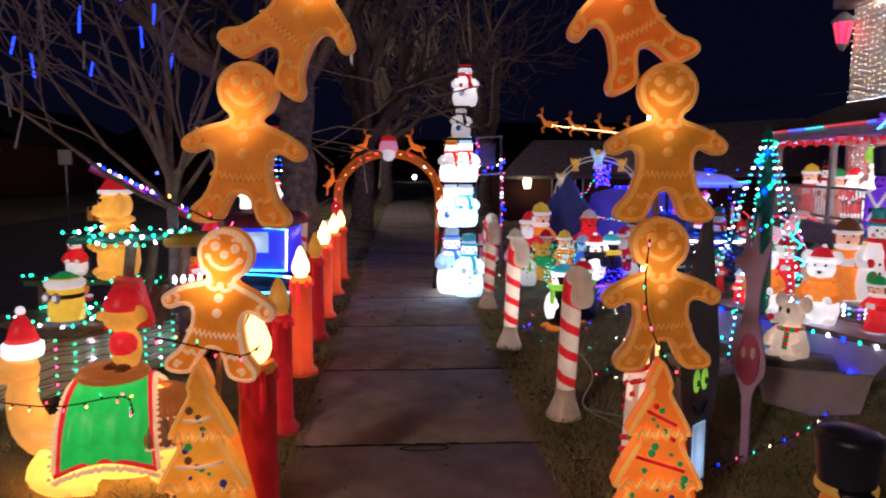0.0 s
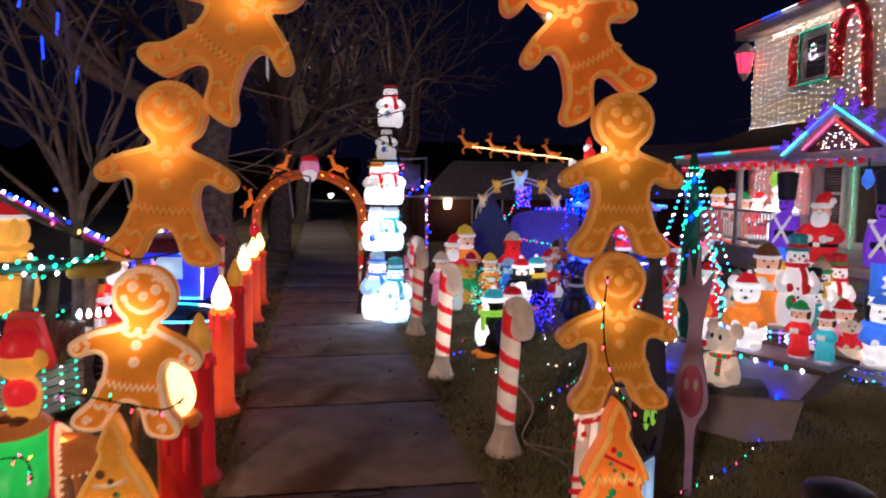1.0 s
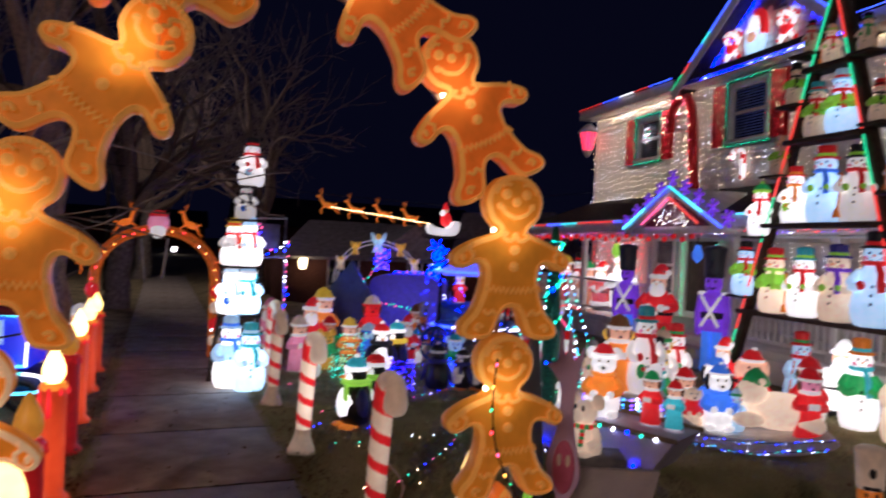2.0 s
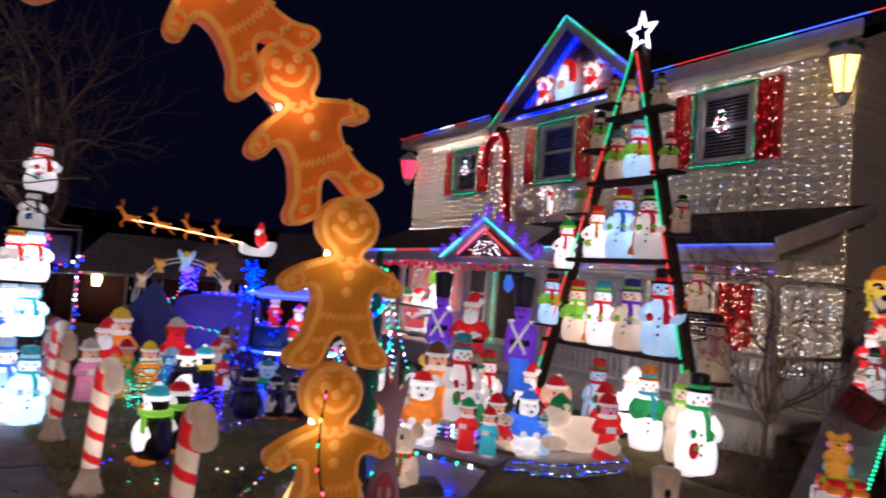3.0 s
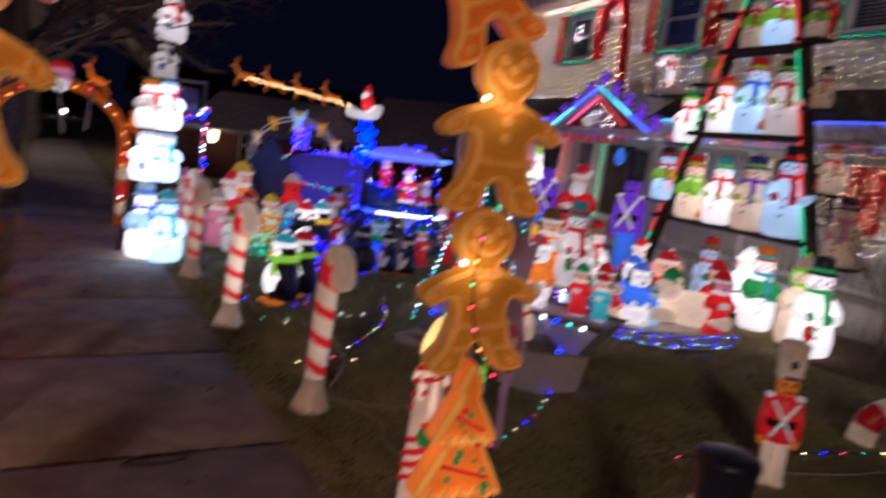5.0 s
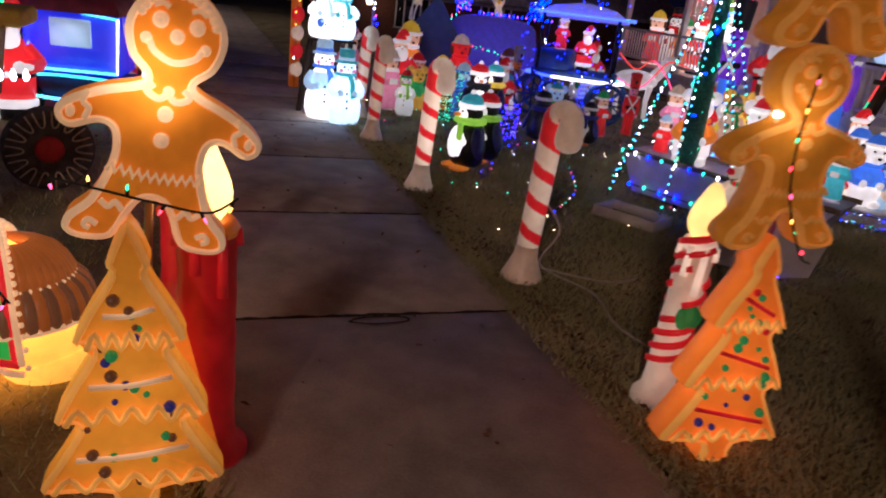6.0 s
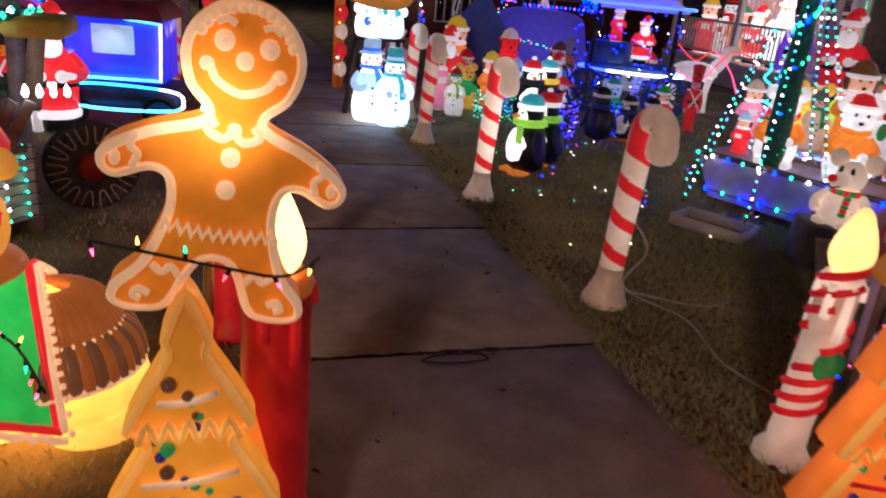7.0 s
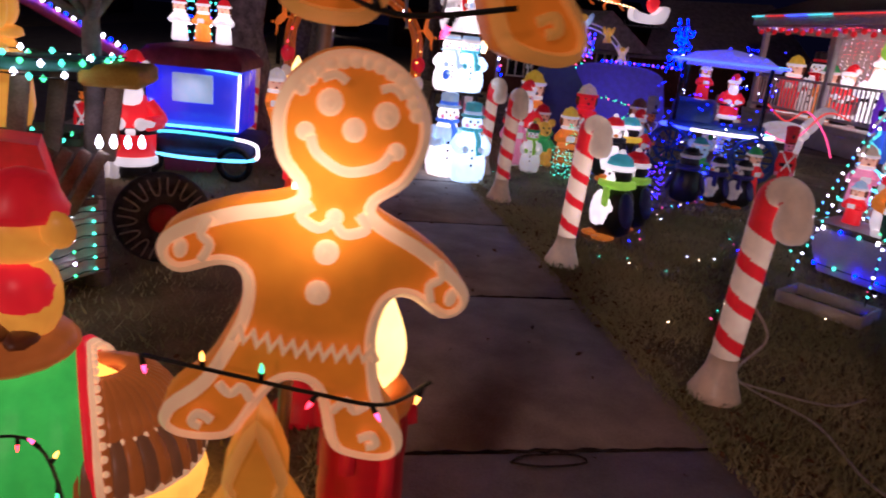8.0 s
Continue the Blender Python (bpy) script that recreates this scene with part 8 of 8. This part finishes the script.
slab(bm, [(-0.17, 0), (0.15, 0), (0.07, 0.32), (-0.1, 0.34)], -0.13, 0.13)
finish("red_seat_box", bm, [plastic("red", 0.5)], pose(-2.02, 1.98, 0.53, 0, 0, 15), "large red moulded box on the tractor deck", "box")
for k in range(4):
    bm = bmesh.new()
    lathe(bm, [(0.008, 0), (0.016, 0.02), (0.012, 0.04), (0.002, 0.06)], 0, 8)
    finish("flame_bulb", bm, [BULB["white"]], pose(-1.78 + 0.055 * k, 2.2 + 0.02 * k, 0.79), "small white flame bulb on the tractor grille", "bulb", "flame bulbs")
TM = pose(-2.05, 2.1, 0)
for k in range(7):
    light_string("tractor_net_lights", [P0.lerp(P1, q / 12) + Vector((0.03, -0.03, 0.14 + 0.06 * k + 0.02 * (q % 2))) for q in range(13)], ["teal", "pink", "green", "white"] if k % 2 else ["teal", "green"], "net of green lights over the tractor side", 0.009, 0.13, TM, 0.003, 0, 0.01)
light_string("tractor_canopy_lights", [(-0.5, 0.05, 1.16), (0.2, 0.08, 1.16), (0.3, 0.5, 1.16), (-0.5, 0.5, 1.16), (-0.3, 0.06, 1.1), (0.2, 0.06, 1.08)], ["teal", "green", "white"], "green lights draped over the canopy", 0.014, 0.07, TM, 0.004, 0, 0.02)
light_string("tractor_deck_lights", [(-0.9, 0.0, 0.55), (-0.4, -0.15, 0.55), (-0.1, 0.2, 0.55), (-0.9, 0.5, 0.56), (-0.2, 0.7, 0.57)], ["teal", "green", "white"], "green lights over the tractor deck", 0.012, 0.06, TM, 0.004, 0, 0.03)
sh = empty("display_shelf", pose(-2.5, 2.75, 0), "low green-lit plank shelf beside the tractor", "shelf")
bm = bmesh.new()
box(bm, (0, 0, 0.74), (1.1, 0.42, 0.04))
part("plank", bm, surface("green_plank", (0.03, 0.1, 0.05), (0.1, 0.2, 0.1), 6), sh)
for s in (-0.45, 0.45):
    bm = bmesh.new()
    box(bm, (s, 0, 0.36), (0.05, 0.3, 0.72))
    part("support", bm, WOOD, sh)
light_string("shelf_garland", line((-3.05, 2.52, 0.78), (-1.95, 2.52, 0.78), 8), ["teal", "green"], "green light garland on the shelf edge", 0.013, 0.05, None, 0.02, 0, 0.03)
beast(pose(-2.36, 2.68, 0.765, 0, 0, -60), 0.8, "amber", "amber", "red", 0.75, "long", "yellow bear figure with red cap, scarf and antlers")
beast(pose(-2.75, 2.8, 0.765, 0, 0, 0), 0.36, "white", "red", "", 0.5, "dark", "white dog figure in red coat on the shelf")
bm = bmesh.new()
lathe(bm, [(0.1, 0), (0.12, 0.04), (0.12, 0.26), (0.1, 0.34), (0.03, 0.38)], [3, 0, 0, 2, 2], 16)
lathe(bm, [(0.122, 0.27), (0.135, 0.285), (0.135, 0.315), (0.115, 0.33)], 1, 16)
for s in (-1, 1):
    ball(bm, (s * 0.045, -0.115, 0.21), (0.04, 0.02, 0.04), 3, 10, 7)
    ball(bm, (s * 0.045, -0.13, 0.21), (0.022, 0.015, 0.022), 1, 8, 6)
lathe(bm, [(0.122, 0.2), (0.125, 0.205), (0.125, 0.225), (0.122, 0.23)], 4, 16)
finish("goggled_figure", bm, [plastic("yellow", 0.7), plastic("white", 0.8), plastic("green", 0.4), plastic("grey", 0.2), plastic("black", 0)], pose(-2.5, 2.05, 0.525, 0, 0, -25), "yellow capsule figure with goggles and green cap", "christmas figure", "light-up figures")
for x, y in ((-2.9, 3.2), (-2.75, 5.5), (-2.45, 5.0)):
    soldier(pose(x, y, 0.0, 0, 0, -20), 0.85, "red", "black", 0.4, "white")
# crane boom with hanging present
cr = empty("toy_crane", pose(-2.9, 5.2, 0), "pink toy crane boom edged with blue lights", "crane")
bm = bmesh.new()
tube(bm, [(1.1, 0.4, 0.6), (-0.6, -0.3, 1.62)], 0.05, 0, 6)
part("boom", bm, surface("pink_boom", (0.4, 0.05, 0.12), (0.6, 0.1, 0.2), 8), cr)
bm = bmesh.new()
box(bm, (1.0, 0.4, 0.3), (0.4, 0.4, 0.6))
part("base", bm, surface("pink_boom", (0.4, 0.05, 0.12), (0.6, 0.1, 0.2), 8), cr)
bm = bmesh.new()
tube(bm, [(-0.55, -0.3, 1.6), (-0.55, -0.3, 1.2)], 0.006, 0, 5)
part("cable", bm, METAL, cr)
bm = bmesh.new()
box(bm, (-0.55, -0.3, 1.12), (0.15, 0.15, 0.15), 0)
box(bm, (-0.55, -0.3, 1.12), (0.03, 0.156, 0.156), 1)
part("hanging_present", bm, [plastic("gold", 0.2), plastic("red", 0.2)], cr, "small gold present with red ribbon")
light_string("crane_lights", line((-1.8, 5.55, 0.68), (-3.5, 4.85, 1.7), 6), ["blue", "white"], "blue lights along the crane boom", 0.018, 0.06, None, 0.004)
# blue lit wagon
wg = empty("blue_train_wagon", pose(-1.8, 5.6, 0, 0, 0, -8), "blue lit toy train wagon with dark red roof", "wagon")
# cabin walls emit blue by themselves; no lamp is inside
BLUEGLOW = bulb_mat("blue_emissive_panel", (0.01, 0.03, 0.9), 0.55)
bm = bmesh.new()
box(bm, (0, 0, 0.66), (0.8, 0.6, 0.55), 0, None, 0.02)
part("cabin", bm, BLUEGLOW, wg)
bm = bmesh.new()
box(bm, (0, -0.31, 0.75), (0.34, 0.02, 0.24), 0, None, 0.01)
part("window", bm, plastic("ice", 1.0), wg, "bright cabin window")
bm = bmesh.new()
lathe(bm, [(0.62, 0.93), (0.62, 0.98), (0.5, 1.08), (0.1, 1.13)], 0, 4, (0, 0, 0))
bmesh.ops.rotate(bm, verts=bm.verts[:], cent=(0, 0, 0), matrix=Matrix.Rotation(math.pi / 4, 3, "Z"))
part("roof", bm, surface("maroon_roof", (0.1, 0.01, 0.03), (0.25, 0.03, 0.07), 7), wg)
bm = bmesh.new()
box(bm, (0.05, -0.1, 0.28), (1.0, 0.75, 0.16), 0, None, 0.04)
part("bumper", bm, surface("dark_blue_ply", (0.01, 0.015, 0.06), (0.03, 0.04, 0.15), 7), wg)
for s in (-0.35, 0.4):
    bm = bmesh.new()
    tube(bm, [(s + 0.13 * math.cos(a), -0.48, 0.16 + 0.13 * math.sin(a)) for a in (2 * math.pi * k / 14 for k in range(14))], 0.03, 0, 6, True)
    part("wheel", bm, METAL, wg)
WM = pose(-1.8, 5.6, 0, 0, 0, -8)
rope_light("wagon_rope_light", spline([(-0.42, -0.5, 0.36), (-0.1, -0.5, 0.4), (0.5, -0.5, 0.37), (0.6, -0.5, 0.28), (0.5, -0.5, 0.2), (-0.1, -0.5, 0.19), (-0.42, -0.5, 0.25), (-0.42, -0.5, 0.36)], 5), ["teal", "white", "cyan", "white"], 0.014, "white and teal rope light round the bumper", WM)
rope_light("wagon_rope_light", [(-0.38, -0.32, 0.42), (0.38, -0.32, 0.42), (0.4, -0.32, 0.9), (0.1, -0.32, 0.93)], ["cyan", "white", "cyan"], 0.013, "cyan rope light framing the wagon", WM)
light_string("wagon_lights", [(-0.42, -0.34, 0.95), (0.42, -0.34, 0.95), (0.42, 0.3, 0.95), (-0.42, -0.34, 0.4), (-0.42, -0.34, 0.95)], ["white", "blue", "blue"], "blue and white lights edging the wagon", 0.016, 0.06, WM, 0.004)
for k, (x, c) in enumerate(((-0.2, "white"), (0.0, "orange"), (0.18, "white"))):
    caroler(WM @ pose(x, 0, 1.12), 0.38, c, "red", 1.6)
santa(pose(-2.3, 5.1, 0, 0, 0, 10), 1.02, 0.8)
mt = empty("mega_light_tree", pose(-2.1, 8.3, 0), "cone tree of blue and white light strands", "light tree")
bm = bmesh.new()
tube(bm, [(0, 0, 0), (0, 0, 2.1)], 0.02, 0, 6)
part("pole", bm, METAL, mt)
bm = bmesh.new()
ball(bm, (0, 0, 2.17), (0.13, 0.1, 0.08), 0, 10, 7)
part("topper", bm, plastic("red", 0.4), mt)
for k in range(14):
    a = 2 * math.pi * k / 14
    light_string("mega_tree_lights", line((0.12 * math.cos(a), 0.12 * math.sin(a), 2.08), (0.5 * math.cos(a), 0.5 * math.sin(a), 0.1), 8), ["cyan", "blue", "white", "teal"], "strand of blue and white lights on the cone", 0.013, 0.09, pose(-2.1, 8.3, 0), 0.003)
# candles and small figures between the wagon and the sidewalk
caroler(pose(-1.25, 7.9, 0), 0.8, "orange", "white", 0.8)

# ---- neighbours and far street ----
NBROOF = surface("pale_grey_shingle", (0.16, 0.15, 0.16), (0.34, 0.32, 0.34), 6, 0.9, bump=0.6)
nb = empty("neighbour_house", pose(-0.07, -0.65, 0.45) @ Matrix.Scale(0.75, 4), "low dark brick neighbour house with shingle roof", "house")
bm = bmesh.new()
box(bm, (10.5, 27.0, 0.0), (13.0, 6.0, 2.5), 0, None, 0)
part("wall", bm, BRICK, nb)
bm = bmesh.new()
prism(bm, (3.6, 23.6, 1.15), (10.6, 23.6, 1.15), (10.6, 27.0, 2.6), (5.5, 27.0, 2.6), 0.12)
prism(bm, (10.4, 23.4, 1.15), (17.3, 23.4, 1.3), (17.3, 27.0, 3.6), (12.5, 27.0, 3.3), 0.12)
part("roof", bm, NBROOF, nb, "", False)
bm = bmesh.new()
v = [bm.verts.new(q) for q in ((7.2, 23.3, 1.2), (10.7, 23.3, 1.2), (8.95, 23.3, 2.5), (7.2, 27.0, 1.2), (10.7, 27.0, 1.2), (8.95, 27.0, 2.5))]
for q in ((0, 1, 2), (0, 2, 5, 3), (1, 4, 5, 2), (5, 4, 3), (0, 3, 4, 1)):
    bm.faces.new([v[k] for k in q])
part("front_gable", bm, NBROOF, nb, "", False)
for x in (9.5, 6.3):
    bm = bmesh.new()
    for k in range(5):
        box(bm, (x - 0.6 + 0.3 * k, 23.95, 0.55), (0.05, 0.06, 1.1))
    box(bm, (x, 23.95, 1.08), (1.3, 0.06, 0.06))
    box(bm, (x, 23.95, 0.02), (1.3, 0.06, 0.06))
    w = part("window", bm, WHITEPAINT, nb)
    bm = bmesh.new()
    box(bm, (x, 23.99, 0.55), (1.2, 0.02, 1.05), bevel=0)
    part("pane", bm, DARKGLASS, w)
light_string("neighbour_candles", line((6.6, 17.2, 0.82), (7.5, 17.2, 0.82), 4), ["warm"], "small lights in the neighbour window", 0.016, 0.2, None, 0)
bm = bmesh.new()
lathe(bm, [(0.08, -0.2), (0.12, 0.0), (0.1, 0.1)], 0, 8)
finish("wall_lamp", bm, [bulb_mat("porch_lamp", (1, 0.75, 0.35), 6)], pose(3.4, 16.9, 1.16), "warm wall lamp on the neighbour house", "lamp")
bm = bmesh.new()
box(bm, (3.4, 17.1, 1.16), (0.06, 0.5, 0.06))
tagged(part("lamp_bracket", bm, METAL), "dark bracket of the neighbour wall lamp", "bracket")
sl = empty("street_lamp", pose(-1.75, 20.5, 0), "street lamp with white glow, repeated out of view behind the camera", "street lamp", "street lamps")
bm = bmesh.new()
tube(bm, [(0, 0, 0), (0, 0, 5.8)], 0.06, 0, 8)
part("pole", bm, METAL, sl)
bm = bmesh.new()
ball(bm, (0, -0.05, 5.95), (0.12, 0.12, 0.14))
part("lamp", bm, bulb_mat("street_lamp_glow", (1, 0.85, 0.6), 20), sl, "white glowing lamp head")
# assumed copy out of view, standing beside the added point light
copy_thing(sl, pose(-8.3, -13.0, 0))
for x, y, z in ((0.9, 62, 0.4), (-12, 70, 1.2), (-16, 44, 1.0)):
    bm = bmesh.new()
    ball(bm, (0, 0, 0), 0.22 if x > 0 else 0.12, 0, 8, 6)
    tube(bm, [(0, 0, -z - 0.05), (0, 0, -0.1)], 0.05, 1, 6)
    finish("distant_lamp", bm, [bulb_mat("far_lamp_white" if x > 0 else "far_lamp_blue", (1, 0.9, 0.8) if x > 0 else (0.1, 0.15, 1), 8 if x > 0 else 3), METAL], pose(x, y, z), "far lamp glowing at the street end", "lamp", "far lamps")
sg = empty("road_sign", pose(-8.4, 15.0, 0, 0, 0, 15), "small white road sign on a post", "sign")
bm = bmesh.new()
tube(bm, [(0, 0, 0), (0, 0, 2.0)], 0.025, 0, 6)
part("post", bm, GALV, sg)
bm = bmesh.new()
box(bm, (0, -0.03, 1.8), (0.3, 0.01, 0.36))
part("plate", bm, WHITEPAINT, sg)
for x, y, w in ((-22, 40, 14), (-20, 62, 16), (-26, 18, 14), (14, 52, 18), (-6, 95, 22)):
    e = empty("far_house", pose(x, y, 0, 0, 0, 90 if abs(x) > 16 else 0), "unlit low house along the dark street", "house", "far houses")
    bm = bmesh.new()
    box(bm, (0, 0, 1.4), (w, 7, 2.8), 0, None, 0)
    part("wall", bm, BRICK, e)
    for q in (-1, 1):
        bm = bmesh.new()
        prism(bm, (-w / 2 - 0.4, q * 3.9, 2.7), (w / 2 + 0.4, q * 3.9, 2.7), (w / 2 + 0.4, 0, 4.8), (-w / 2 - 0.4, 0, 4.8), 0.12, 0)
        part("roof", bm, SHINGLE, e)
